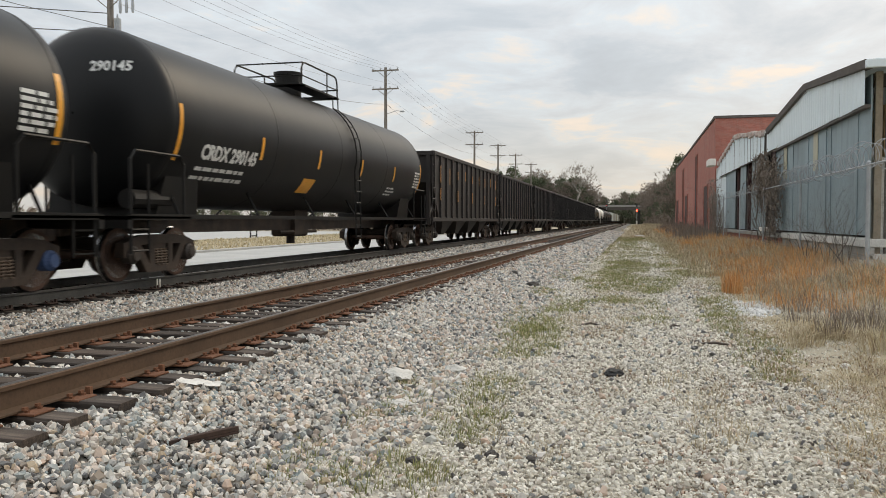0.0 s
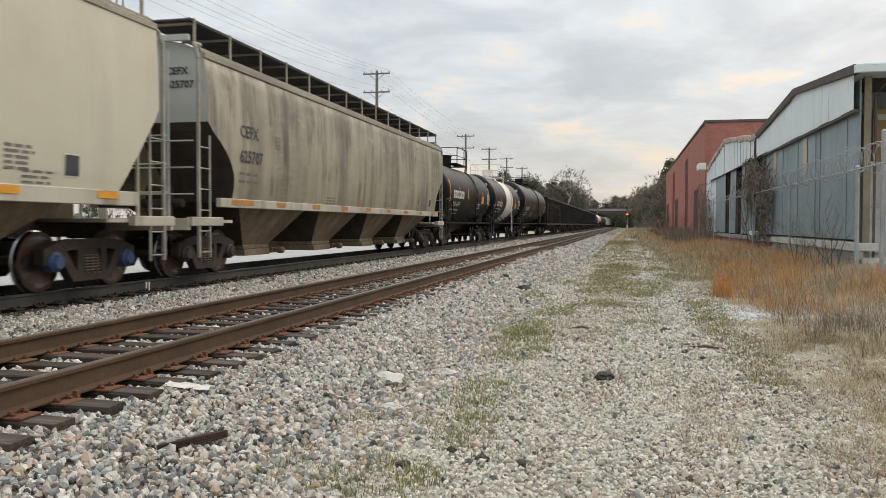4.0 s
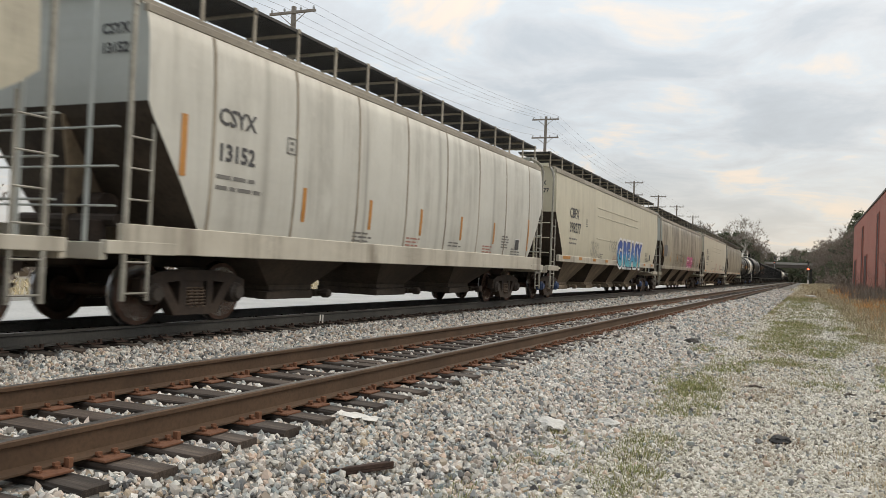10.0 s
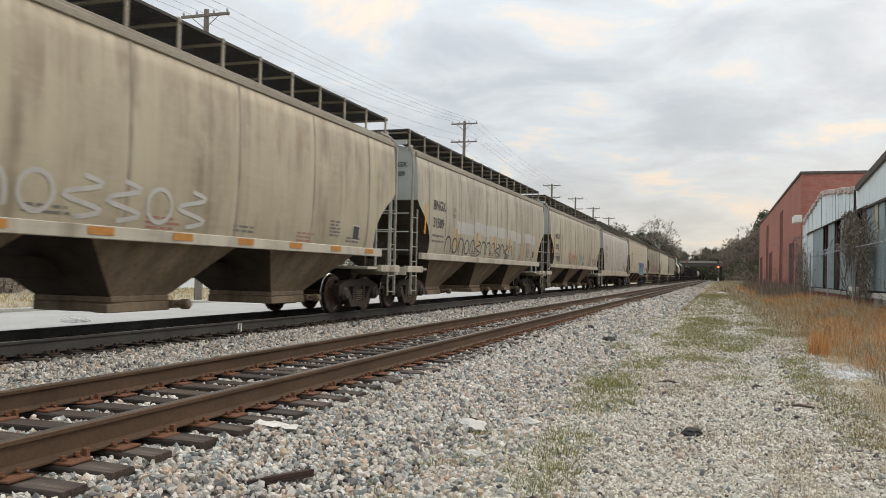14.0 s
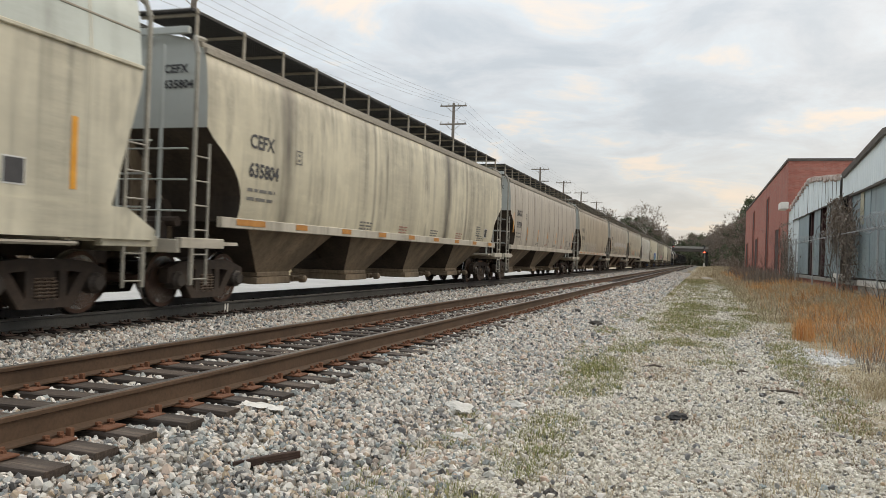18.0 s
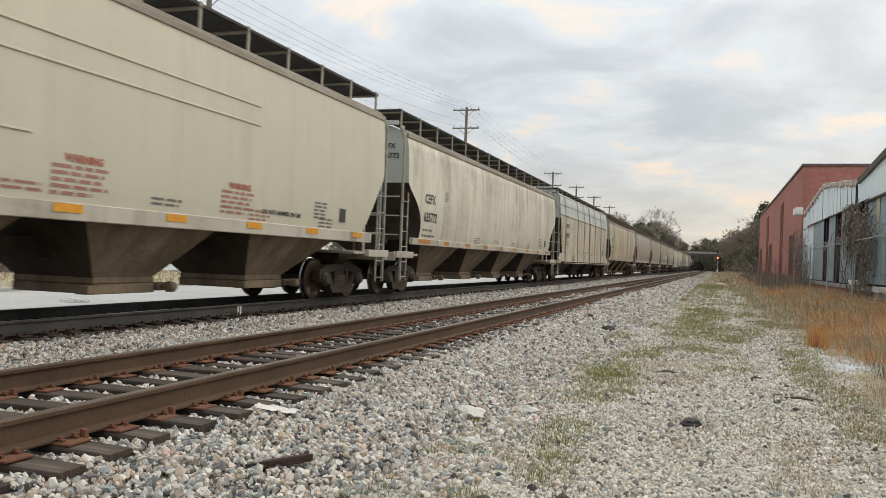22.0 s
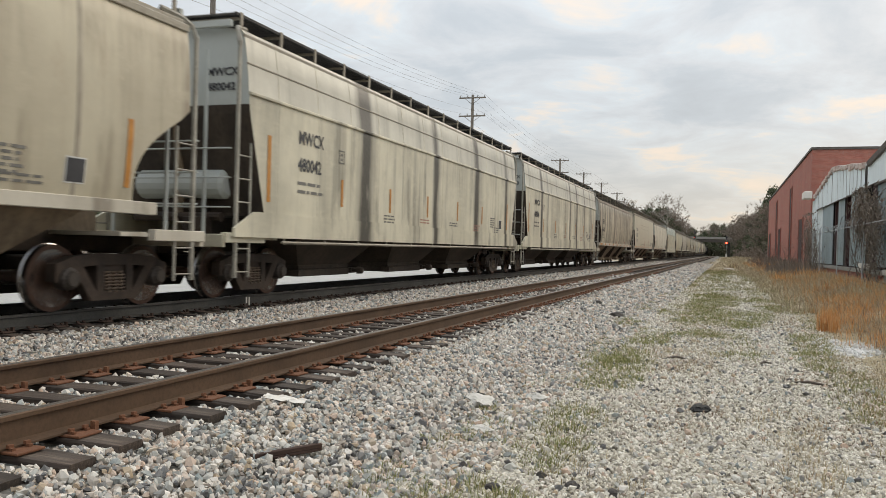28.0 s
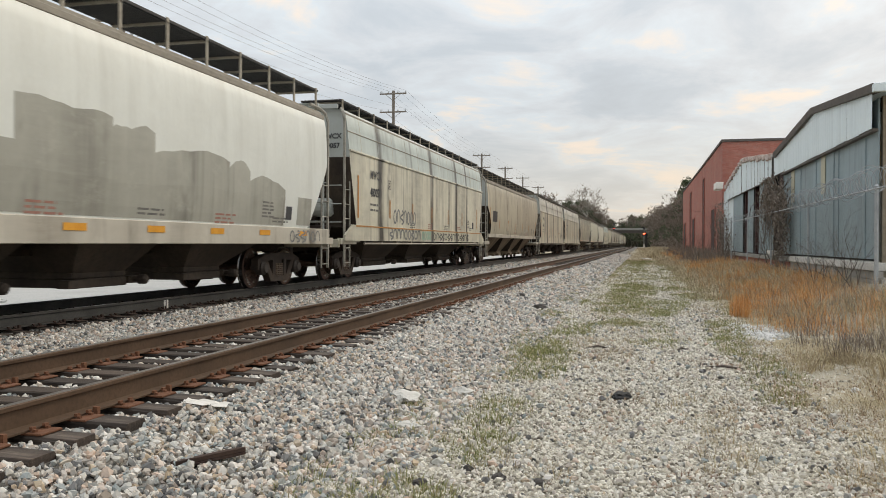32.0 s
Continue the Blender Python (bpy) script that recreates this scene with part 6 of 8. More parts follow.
def last_marks(car, skin, half, prof):
    """Painted-out panels whose tops step down towards the front."""
    steps = ((-9.6, -5.2, 2.2), (-5.25, -1.2, 2.46), (-1.25, 0.75, 3.0), (0.7, 1.85, 2.88), (1.8, 4.35, 2.66), (4.3, 5.2, 2.62), (5.15, 6.9, 2.38))
    rng = random.Random(17)
    for k, (a, b, z1) in enumerate(steps):
        n, rows = 9, 8
        tops = [z1 + 0.06 * math.sin(5 * i / n + k) + rng.uniform(-0.02, 0.02) - 0.10 * abs(2 * i / n - 1) ** 4 for i in range(n + 1)]
        pts = [(a + (b - a) * i / n, 1.42 + (tops[i] - 1.42) * j / rows) for i in range(n + 1) for j in range(rows + 1)]
        faces = [(i * (rows + 1) + j, (i + 1) * (rows + 1) + j, (i + 1) * (rows + 1) + j + 1, i * (rows + 1) + j + 1) for i in range(n) for j in range(rows)]
        decal(car, "cover_patch", pts, faces, M_PATCHGREY, skin, 0.004 + 0.0015 * (k % 2))
    patch_on(car, 7.6, 8.4, 1.45, 2.1, M_PATCHGREY, skin, "cover_patch", 0.004, 5)
    scrawl(car, lambda z: prof[0][0] + 0.03, 7.2, 9.0, 1.05, 1.32, M_GREYPAINT, 71, 0.04, strokes=6)


# cars beyond the black hoppers
y = 163.1
for k, (lab, pt, bd) in enumerate((("dark tank car far ahead", M_BLACKWORN, None), ("black tank car with a wide white band", M_BLACK, (-6.2, 5.8)), ("white tank car far ahead", M_WHITE, None),
                                   ("black tank car far ahead", M_BLACK, None), ("dark tank car far ahead", M_BLACKWORN, None), ("black tank car far ahead", M_BLACK, None), ("dark tank car far ahead", M_BLACKWORN, None))):
    tank_car(lab, 17.2, y + 17.2, pt, 1.5, band=bd, seed=3 + k, turning=False)
    y += 17.2
for k in range(9):
    box_car("grey steel box car far ahead", 18.0, y + 18, (P_LAST, P_BN3, P_CSYX, P_FURX)[k % 4], 3.9, k)
    y += 18
# eight coal hoppers
for k in range(8):
    y = 163.1 - 16.6 * k
    open_hopper("brown-black ribbed open hopper with worn yellow letters" if k == 7 else "black ribbed open-top hopper loaded with coal", 16.6, y,
                M_COAL if k == 7 else M_COAL2, 50 + k, M_ORANGEDIRT if k == 7 else None, turning=(k == 7))
tank_car("long black tank car with white stencils and yellow stripes", 19.80, 30.30, M_BLACK, 1.6, "CRDX", "290145", seed=11, axis=2.9, mark_size=0.375)
tank_car("glossy black tank car with a white middle band", 13.95, 10.50, M_BLACK, 1.5, "TILX", "161727", band=(-1.15, 2.1), seed=12, dome_paint=M_WHITE, mark_size=0.42, axis=2.68)
tank_car("faded black tank car with bold white owner mark", 13.42, -3.45, M_BLACKWORN, 1.5, "mark", "PROX 60149", seed=13, plain_mark=True, mark_size=0.52, axis=2.55)
covered_hopper("grey-beige covered hopper with heavy vertical grime streaks", 22.03, -16.87, P_CEF1, P_END, "round", mark="CEFX", number="625707", tape=M_ORANGEDIRT, tape_rows="sill", ribs=0, seed=21, mark_size=0.36)
covered_hopper("clean beige covered hopper with dark stencils", 21.44, -38.90, P_245, P_END, "flat", mark="CBFX", number="398245", tape_rows="sill", seed=22, mark_size=0.52, extras=clean_marks)
covered_hopper("sooty grey covered hopper with pink graffiti", 21.56, -60.34, P_PINK, P_END, "round", sill=P_PINK, mark="", tape=M_ORANGEDIRT, seed=23, extras=pink_marks)
covered_hopper("cream covered hopper with large blue and white graffiti", 22.08, -81.90, P_GREASY, P_END, "flat", mark="CBFX", number="398277", tape=M_ORANGEDIRT, tape_rows="sill", seed=24, mark_size=0.52, extras=greasy_all)
covered_hopper("light grey covered hopper with a deep white side sill", 18.72, -103.98, P_CSYX, P_END, "deep", mark="CSYX", number="13152", tape=M_ORANGEDIRT, ribs=8, seed=25, mark_size=0.35)
covered_hopper("warm grey covered hopper with small coloured tags", 19.70, -122.70, P_BN1, P_END, "round", mark="BNGX", number="30212", ribs=11, seed=26, mark_size=0.38, extras=bn1_marks)
covered_hopper("grey covered hopper with paint patches and scrawled lettering", 18.90, -142.40, P_BN2, P_END, "round", mark="BNGX", number="31509", ribs=11, seed=27, mark_size=0.40, extras=bn2_marks)
covered_hopper("tan-grey covered hopper with rusty top edge", 18.70, -161.30, P_FURX, P_END, "round", mark="FURX", number="854168", tape_rows="sill", tape=M_ORANGEDIRT, seed=28, ribs=6, extras=furx_marks)
covered_hopper("pinkish grey covered hopper with seam ribs", 20.20, -180.00, P_BN3, P_END, "round", mark="BNGX", number="31739", ribs=13, seed=29, mark_size=0.38)
covered_hopper("cream covered hopper with black vertical stains", 22.10, -200.20, P_CEF2, P_END, "round", mark="CEFX", number="635804", tape_rows="sill", tape=M_ORANGEDIRT, seed=30, mark_size=0.36)
covered_hopper("ivory ribbed covered hopper with black runs", 20.65, -222.30, P_480A, P_END, "ribbed", mark="MWCX", number="480037", ribs=12, seed=31, bays=3, extras=sill_tag(81))
covered_hopper("off-white covered hopper with faint streaks", 22.33, -242.95, P_CEF3, P_END, "round", mark="CEFX", number="635772", tape_rows="sill", tape=M_ORANGEDIRT, seed=32, mark_size=0.37, drop=0.28)
covered_hopper("clean pale grey covered hopper with yellow sill tape", 21.97, -265.28, P_482, P_END, "flat", mark="MWCX", number="482072", tape_rows="sill", seed=33, mark_size=0.44, extras=clean_marks)
covered_hopper("grimy cream covered hopper with dark stains", 21.95, -287.25, P_CEF4, P_END, "round", mark="CEFX", number="626606", tape_rows="sill", tape=M_ORANGEDIRT, seed=34)
covered_hopper("ivory ribbed covered hopper with black runs and orange tape", 20.90, -309.20, P_480B, P_END, "ribbed", mark="MWCX", number="480040", ribs=12, seed=35, bays=3, tape=M_ORANGEDIRT)
covered_hopper("ivory ribbed covered hopper with soot bands", 20.55, -330.10, P_480C, P_END, "ribbed", mark="MWCX", number="480042", ribs=12, seed=36, bays=3, tape=M_ORANGEDIRT)
covered_hopper("stained tan-grey covered hopper with a black number patch", 22.17, -350.65, P_LABEL, P_END, "round", mark="", tape=M_ORANGEDIRT, seed=37, ribs=5, extras=label_marks)
covered_hopper("chalky ivory ribbed covered hopper with graffiti along the sill", 20.48, -372.82, P_480D, P_END, "ribbed", mark="MWCX", number="480057", ribs=12, seed=38, bays=3, tape=M_ORANGEDIRT, extras=d_marks)
covered_hopper("fresh white covered hopper with grey painted-out panels", 20.40, -393.30, P_LAST, P_END, "deep", mark="", tape_rows="sill", tape=M_ORANGE, seed=39, extras=last_marks)
covered_hopper("grey covered hopper at the rear", 20.90, -413.70, P_BN3, P_END, "round", mark="", seed=40)


# ---------------------------------------------------------------- buildings on the right
WALL_X = 5.2
shed = thing("metal_warehouse", "weathered blue-grey corrugated metal warehouse with an open bay", "warehouse")
Y0, YM, Y1, ZE, ZM = 20.0, 26.75, 34.1, 4.94, 5.51
Z0 = 1.10
rng = random.Random(61)


def gable_top(y, y0, ym, y1, ze, zm):
    return ze + (zm - ze) * (1 - abs(y - ym) / ((ym - y0) if y < ym else (y1 - ym)))


def fascia(parent, y0, ym, y1, ze, zm, za, zb, count, waves, depth, gap, material):
    """Sheets under a gable, folded in trapezoid waves, each hung by itself."""
    for k in range(count):
        a, b = y0 + (y1 - y0) * k / count, y0 + (y1 - y0) * (k + 1) / count - gap
        n = waves * 4
        s = Shape()
        v = []
        tilt = rng.uniform(-0.012, 0.012)
        drop = rng.uniform(-0.02, 0.02)
        for i in range(n + 1):
            yy = a + (b - a) * i / n
            zt = gable_top(yy, y0, ym, y1, ze, zm)
            x = WALL_X - 0.14 - (depth if (i // 2) % 2 else 0.0) + tilt
            zl = za + (zb - za) * (yy - y0) / (y1 - y0) + drop
            v += [(x, yy, zl), (x, yy, zt)]
        s.add(v, [(2 * i, 2 * i + 2, 2 * i + 3, 2 * i + 1) for i in range(n)])
        part("corrugated_sheet", s, material, parent)


fascia(shed, Y0 + 0.38, YM + 0.2, Y1 + 0.5, ZE, ZM, 4.15, 4.20, 12, 4, 0.025, 0.012, M_METAL)
# big flat sheets of the wall, lapped at uneven seams
seams = (20.4, 21.5, 24.3, 24.85, 27.2, 29.8, 31.6, 33.15)
for a, b in zip(seams, seams[1:]):
    s = Shape()
    dx = rng.uniform(-0.018, 0.018)
    s.box(WALL_X + dx, WALL_X + 0.03 + dx, a + 0.012, b - 0.012, Z0 + 0.06, 4.85)
    part("wall_sheet", s, M_METALDARK, shed)
    s = Shape()
    s.box(WALL_X + dx - 0.024, WALL_X + dx - 0.003, b - 0.07, b - 0.03, Z0 + 0.06, 4.85)
    part("seam_batten", s, M_METALDARK, shed)
for a, b in ((30.8, 31.45), (25.8, 26.4)):
    s = Shape()
    s.box(WALL_X - 0.034, WALL_X - 0.026, a, b, 3.0, 4.6)
    part("yellowed_strip", s, M_YELLOWED, shed)
s = Shape()
s.box(WALL_X + 0.25, WALL_X + 0.35, 33.0, 57.9, 0.6, 5.2)
part("inner_wall", s, M_INSIDE, shed)
s = Shape()
s.box(WALL_X - 0.03, WALL_X + 0.2, 33.2, 34.1, Z0, 5.0)
part("corner_post", s, M_MAROON, shed)
# second bay: loose sheets that lean, dark gaps between them
for a, b, lean in ((35.5, 37.4, 0.0), (37.45, 39.9, 0.3), (42.0, 44.2, 0.25), (45.9, 48.3, 0.0), (48.4, 51.0, 0.15), (51.2, 54.0, 0.0), (54.2, 57.4, 0.0)):
    s = Shape()
    dx = rng.uniform(-0.03, 0.03)
    v = []
    for z in (Z0, 5.0):
        o = lean * (z - Z0) / 3.9
        n = 10
        for i in range(n + 1):
            v.append((WALL_X + dx - (0.02 if i % 2 else 0), a - o + (b - a) * i / n, z))
    s.add(v, [(i, i + 1, i + 12, i + 11) for i in range(10)])
    part("loose_sheet", s, M_METALDARK if a < 50 else M_METAL, shed)
for a in (39.95, 41.5, 44.4, 45.5):
    s = Shape()
    s.box(WALL_X + 0.05, WALL_X + 0.2, a, a + 0.35, 0.9, 5.0)
    part("steel_stud", s, M_MAROON, shed)
# base wall: a concrete cap over stained block, brick further on
s = Shape()
s.box(WALL_X - 0.12, WALL_X + 0.4, Y0 + 0.3, 31.2, 0.90, 1.09, 0.015)
part("base_cap", s, M_CONCRETE, shed)
s = Shape()
s.box(WALL_X - 0.12, WALL_X + 0.4, 31.25, 57.9, 0.88, 1.04, 0.015)
part("base_cap", s, M_BLOCK, shed)
for row in range(3):
    for k in range(27):
        a = Y0 + 0.3 + k * 0.41 + (0.2 if row % 2 else 0)
        s = Shape()
        s.box(WALL_X - 0.05, WALL_X + 0.1, a, a + 0.398, 0.30 + row * 0.2, 0.30 + row * 0.2 + 0.19, 0.008)
        part("concrete_block", s, M_BASEBLOCK, shed)
for row in range(8):
    for k in range(22):
        a = 31.6 + k * 0.22 + (0.11 if row % 2 else 0)
        s = Shape()
        s.box(WALL_X - 0.05, WALL_X + 0.05, a, a + 0.205, 0.3 + row * 0.073, 0.3 + row * 0.073 + 0.062)
        part("brick", s, M_BRICK, shed)
s = Shape()
s.box(WALL_X + 0.02, WALL_X + 0.35, 31.4, 57.9, 0.2, 0.88)
part("base_wall", s, M_BRICK, shed)
s = Shape()
s.box(WALL_X - 0.3, WALL_X - 0.08, 34.0, 35.4, 1.08, 1.26, 0.02)
part("meter_box", s, M_WHITE, shed)
# roof slopes with a thick brown trim along the gable
for a, b, za, zb in ((Y0 - 0.15, YM, ZE, ZM), (YM, Y1 + 0.05, ZM, ZE)):
    s = Shape()
    s.add([(WALL_X - 0.05, a, za + 0.1), (30, a, za + 0.1), (30, b, zb + 0.1), (WALL_X - 0.05, b, zb + 0.1), (WALL_X - 0.05, a, za + 0.16), (30, a, za + 0.16), (30, b, zb + 0.16), (WALL_X - 0.05, b, zb + 0.16)],
          [(0, 1, 2, 3), (4, 5, 6, 7), (0, 1, 5, 4), (1, 2, 6, 5), (2, 3, 7, 6), (3, 0, 4, 7)])
    part("roof", s, M_METAL, shed)
    s = Shape()
    s.add([(WALL_X - 0.25, a, za - 0.03), (WALL_X - 0.02, a, za - 0.03), (WALL_X - 0.02, b, zb - 0.03), (WALL_X - 0.25, b, zb - 0.03),
           (WALL_X - 0.28, a, za + 0.15), (WALL_X - 0.02, a, za + 0.15), (WALL_X - 0.02, b, zb + 0.15), (WALL_X - 0.28, b, zb + 0.15)],
          [(0, 1, 2, 3), (4, 5, 6, 7), (0, 1, 5, 4), (1, 2, 6, 5), (2, 3, 7, 6), (3, 0, 4, 7)])
    part("rake_trim", s, M_TRIM, shed)
# dark strip put in as the shadow under the fascia, and the eave of the open bay
s = Shape()
s.add([(WALL_X - 0.13, 20.4, 4.09), (WALL_X - 0.13, 33.2, 4.13), (WALL_X - 0.13, 33.2, 4.20), (WALL_X - 0.13, 20.4, 4.16), (WALL_X, 20.4, 4.09), (WALL_X, 33.2, 4.13), (WALL_X, 33.2, 4.20), (WALL_X, 20.4, 4.16)],
      [(0, 1, 2, 3), (4, 5, 6, 7), (0, 1, 5, 4), (1, 2, 6, 5), (2, 3, 7, 6), (3, 0, 4, 7)])
part("lower_trim", s, M_TRIM, shed)
s = Shape()
s.box(WALL_X - 0.28, 30, Y0 - 0.32, Y0 - 0.16, ZE - 0.06, ZE + 0.12, 0.01)
part("eave_gutter", s, M_METAL, shed)
s = Shape()
s.box(WALL_X + 0.06, 30, Y0 + 0.62, Y0 + 0.8, ZE - 0.35, ZE - 0.05)
part("header_beam", s, M_INSIDE, shed)
s = Shape()
s.box(WALL_X + 0.11, WALL_X + 0.26, 20.45, 20.6, 0.4, ZE - 0.03, 0.01)
part("corner_column", s, plain("worn_concrete_column", (0.22, 0.18, 0.13), (0.34, 0.29, 0.22), 0.9, 0, 1.5, 15), shed)
s = Shape()
s.tube([(WALL_X + 0.36, 20.5, 0.6), (WALL_X + 0.36, 20.5, 4.45), (WALL_X + 0.55, 20.5, 4.75)], 0.03, 6)
part("conduit", s, M_TRIM, shed)
s = Shape()
s.box(WALL_X + 0.1, 30, Y0 + 0.4, 34.0, 0.55, 0.75)
part("floor_slab", s, M_CONCRETE, shed)
s = Shape()
s.box(WALL_X + 0.3, 30, 33.8, 34.0, 0.7, ZE)
part("back_wall", s, M_INSIDE, shed)
# second gable: broad ribbed sheets with dark joints and rusty upper ends
s = Shape()
s.prism([(35.25, 4.15), (54.1, 4.25), (54.1, 5.0), (45.2, 5.85), (35.25, 5.05)], "x", WALL_X - 0.10, WALL_X - 0.06)
part("fascia_backing", s, M_TRIM, shed)
fascia(shed, 35.3, 45.2, 54.2, 5.12, 5.96, 4.20, 4.24, 18, 1, 0.05, 0.32, M_METAL)
for k in range(18):
    a = 35.4 + k * 1.04
    zt = gable_top(a + 0.45, 35.3, 45.2, 54.2, 5.10, 5.94)
    s = Shape()
    s.box(WALL_X - 0.26, WALL_X + 0.05, a, a + rng.uniform(0.7, 0.95), zt - rng.uniform(0.10, 0.2), zt + rng.uniform(0.04, 0.09), 0.02)
    part("ridge_cap", s, M_RUSTWHITE, shed)
for a, b, za, zb in ((35.0, 45.2, 5.05, 5.88), (45.2, 54.3, 5.88, 5.0)):
    s = Shape()
    s.add([(WALL_X - 0.1, a, za), (30, a, za), (30, b, zb), (WALL_X - 0.1, b, zb), (WALL_X - 0.1, a, za + 0.06), (30, a, za + 0.06), (30, b, zb + 0.06), (WALL_X - 0.1, b, zb + 0.06)],
          [(0, 1, 2, 3), (4, 5, 6, 7), (0, 1, 5, 4), (1, 2, 6, 5), (2, 3, 7, 6), (3, 0, 4, 7)])
    part("roof", s, M_METAL, shed)
s = Shape()
s.box(WALL_X - 0.62, WALL_X - 0.16, 55.6, 57.4, 5.1, 5.55, 0.03)
part("wall_lamp_box", s, M_WHITE, shed, "white box light high on the wall")

# goods stacked in the open bay
for cx, cy, w, z, h, mat, lab in ((7.0, 24.2, 1.5, 0.75, 1.2, M_FILM, "pale cartons wrapped in cloudy film"), (6.98, 24.22, 1.5, 1.95, 1.25, M_FILM, "pale cartons wrapped in cloudy film"),
                                  (7.1, 24.2, 1.5, 3.2, 1.38, M_CARTON, "plain tan cardboard carton on the stack"), (8.8, 24.6, 1.5, 0.75, 2.3, M_CARTON, "tall tan cardboard carton")):
    c = thing("carton", lab, "carton", "cartons in the open bay", m=pose(cx, cy, z))
    s = Shape()
    s.box(-w / 2, w / 2, -0.6, 0.6, 0, h, 0.03)
    part("box", s, mat, c)
    s = Shape()
    s.box(-w / 2 - 0.004, w / 2 + 0.004, -0.05, 0.05, 0.0, h + 0.005)
    part("tape", s, M_FILM, c)
    s = Shape()
    s.box(-w / 2 + 0.1, -w / 2 + 0.4, -0.606, -0.598, h - 0.3, h - 0.15)
    part("label", s, M_LETTER, c)

# red brick building: courses are given by the material at this distance, slots and coping are built
brick = thing("brick_building", "tall red brick industrial building with narrow dark slots", "brick building")
s = Shape()
s.box(WALL_X, 40, 58.2, 114, 0.2, 8.45)
part("wall", s, M_BRICKWALL, brick)
s = Shape()
s.box(WALL_X - 0.08, 40.1, 58.1, 114.1, 8.45, 8.62, 0.01)
part("coping", s, M_TRIM, brick)
for ya, yb, z1, nm in ((63.2, 66.4, 4.15, "doorway"), (74.2, 76.2, 7.2, "window_slot"), (94.3, 96.4, 7.25, "window_slot"), (87.6, 91.4, 4.15, "doorway"), (106.3, 110.3, 4.1, "doorway")):
    s = Shape()
    s.box(WALL_X - 0.05, WALL_X - 0.01, ya, yb, 0.6, z1)
    d = part(nm, s, M_BRICKDARK, brick)
    f = Shape()
    f.box(WALL_X - 0.09, WALL_X - 0.01, ya - 0.12, ya, 0.6, z1 + 0.1)
    f.box(WALL_X - 0.09, WALL_X - 0.01, yb, yb + 0.12, 0.6, z1 + 0.1)
    f.box(WALL_X - 0.09, WALL_X - 0.01, ya, yb, z1, z1 + 0.1)
    part("jamb", f, M_BRICKWALL, d)

# ---------------------------------------------------------------- fence with razor wire
FENCE_X = 4.72
fence = thing("chain_link_fence", "galvanised chain-link fence topped with coiled razor wire", "fence")
for k, (yy, tall) in enumerate(((16.85, 3.27), (18.6, 2.72), (25.8, 2.75), (33.0, 2.75), (40.2, 2.8), (47.4, 2.8), (51.0, 2.8))):
    s = Shape()
    r = 0.045 if k < 2 else 0.03
    s.tube([(FENCE_X, yy, 0.3), (FENCE_X, yy, tall)], r, 8)
    s.tube([(FENCE_X, yy, tall), (FENCE_X, yy, tall + 0.04)], [r + 0.01, 0.02], 8)
    part("post", s, M_GALV, fence)
s = Shape()
s.tube([(FENCE_X, 12.6, 2.66), (FENCE_X, 51.0, 2.74)], 0.02, 6)
part("rail", s, M_GALV, fence)
s = Shape()
step = 0.075
yy = 12.6
while yy < 51.0 + 2.3:
    z0, z1 = 0.5, 2.66
    s.add([(FENCE_X, yy, z0), (FENCE_X, yy + 0.0035, z0), (FENCE_X, yy - 2.16 + 0.0035, z1), (FENCE_X, yy - 2.16, z1)], [(0, 1, 2, 3)])
    s.add([(FENCE_X + 0.003, yy - 2.16, z0), (FENCE_X + 0.003, yy - 2.1565, z0), (FENCE_X + 0.003, yy + 0.0035, z1), (FENCE_X + 0.003, yy, z1)], [(0, 1, 2, 3)])
    yy += step
part("wire_mesh", s, M_MESHWIRE, fence)
for k, (ya, yb, turns, rad) in enumerate(((13.0, 19.0, 12, 0.27), (19.0, 24.0, 17, 0.24), (24.0, 28.6, 20, 0.23), (33.4, 40.5, 12, 0.13), (40.5, 50.5, 12, 0.16))):
    s = Shape()
    pts = []
    for i in range(turns * 14):
        t = i / 14
        r = rad * (1 + 0.18 * math.sin(t * 1.7 + k) + 0.10 * math.sin(t * 4.3))
        pts.append((FENCE_X + r * 0.7 * math.cos(t * 2 * math.pi), ya + t * (yb - ya) / turns + 0.07 * math.sin(3.1 * t), (2.86 if k < 3 else 2.8) + r * math.sin(t * 2 * math.pi) + 0.05 * math.sin(t * 0.6 + k)))
    s.tube(pts, 0.008, 4)
    part("razor_coil", s, M_GALV, fence)

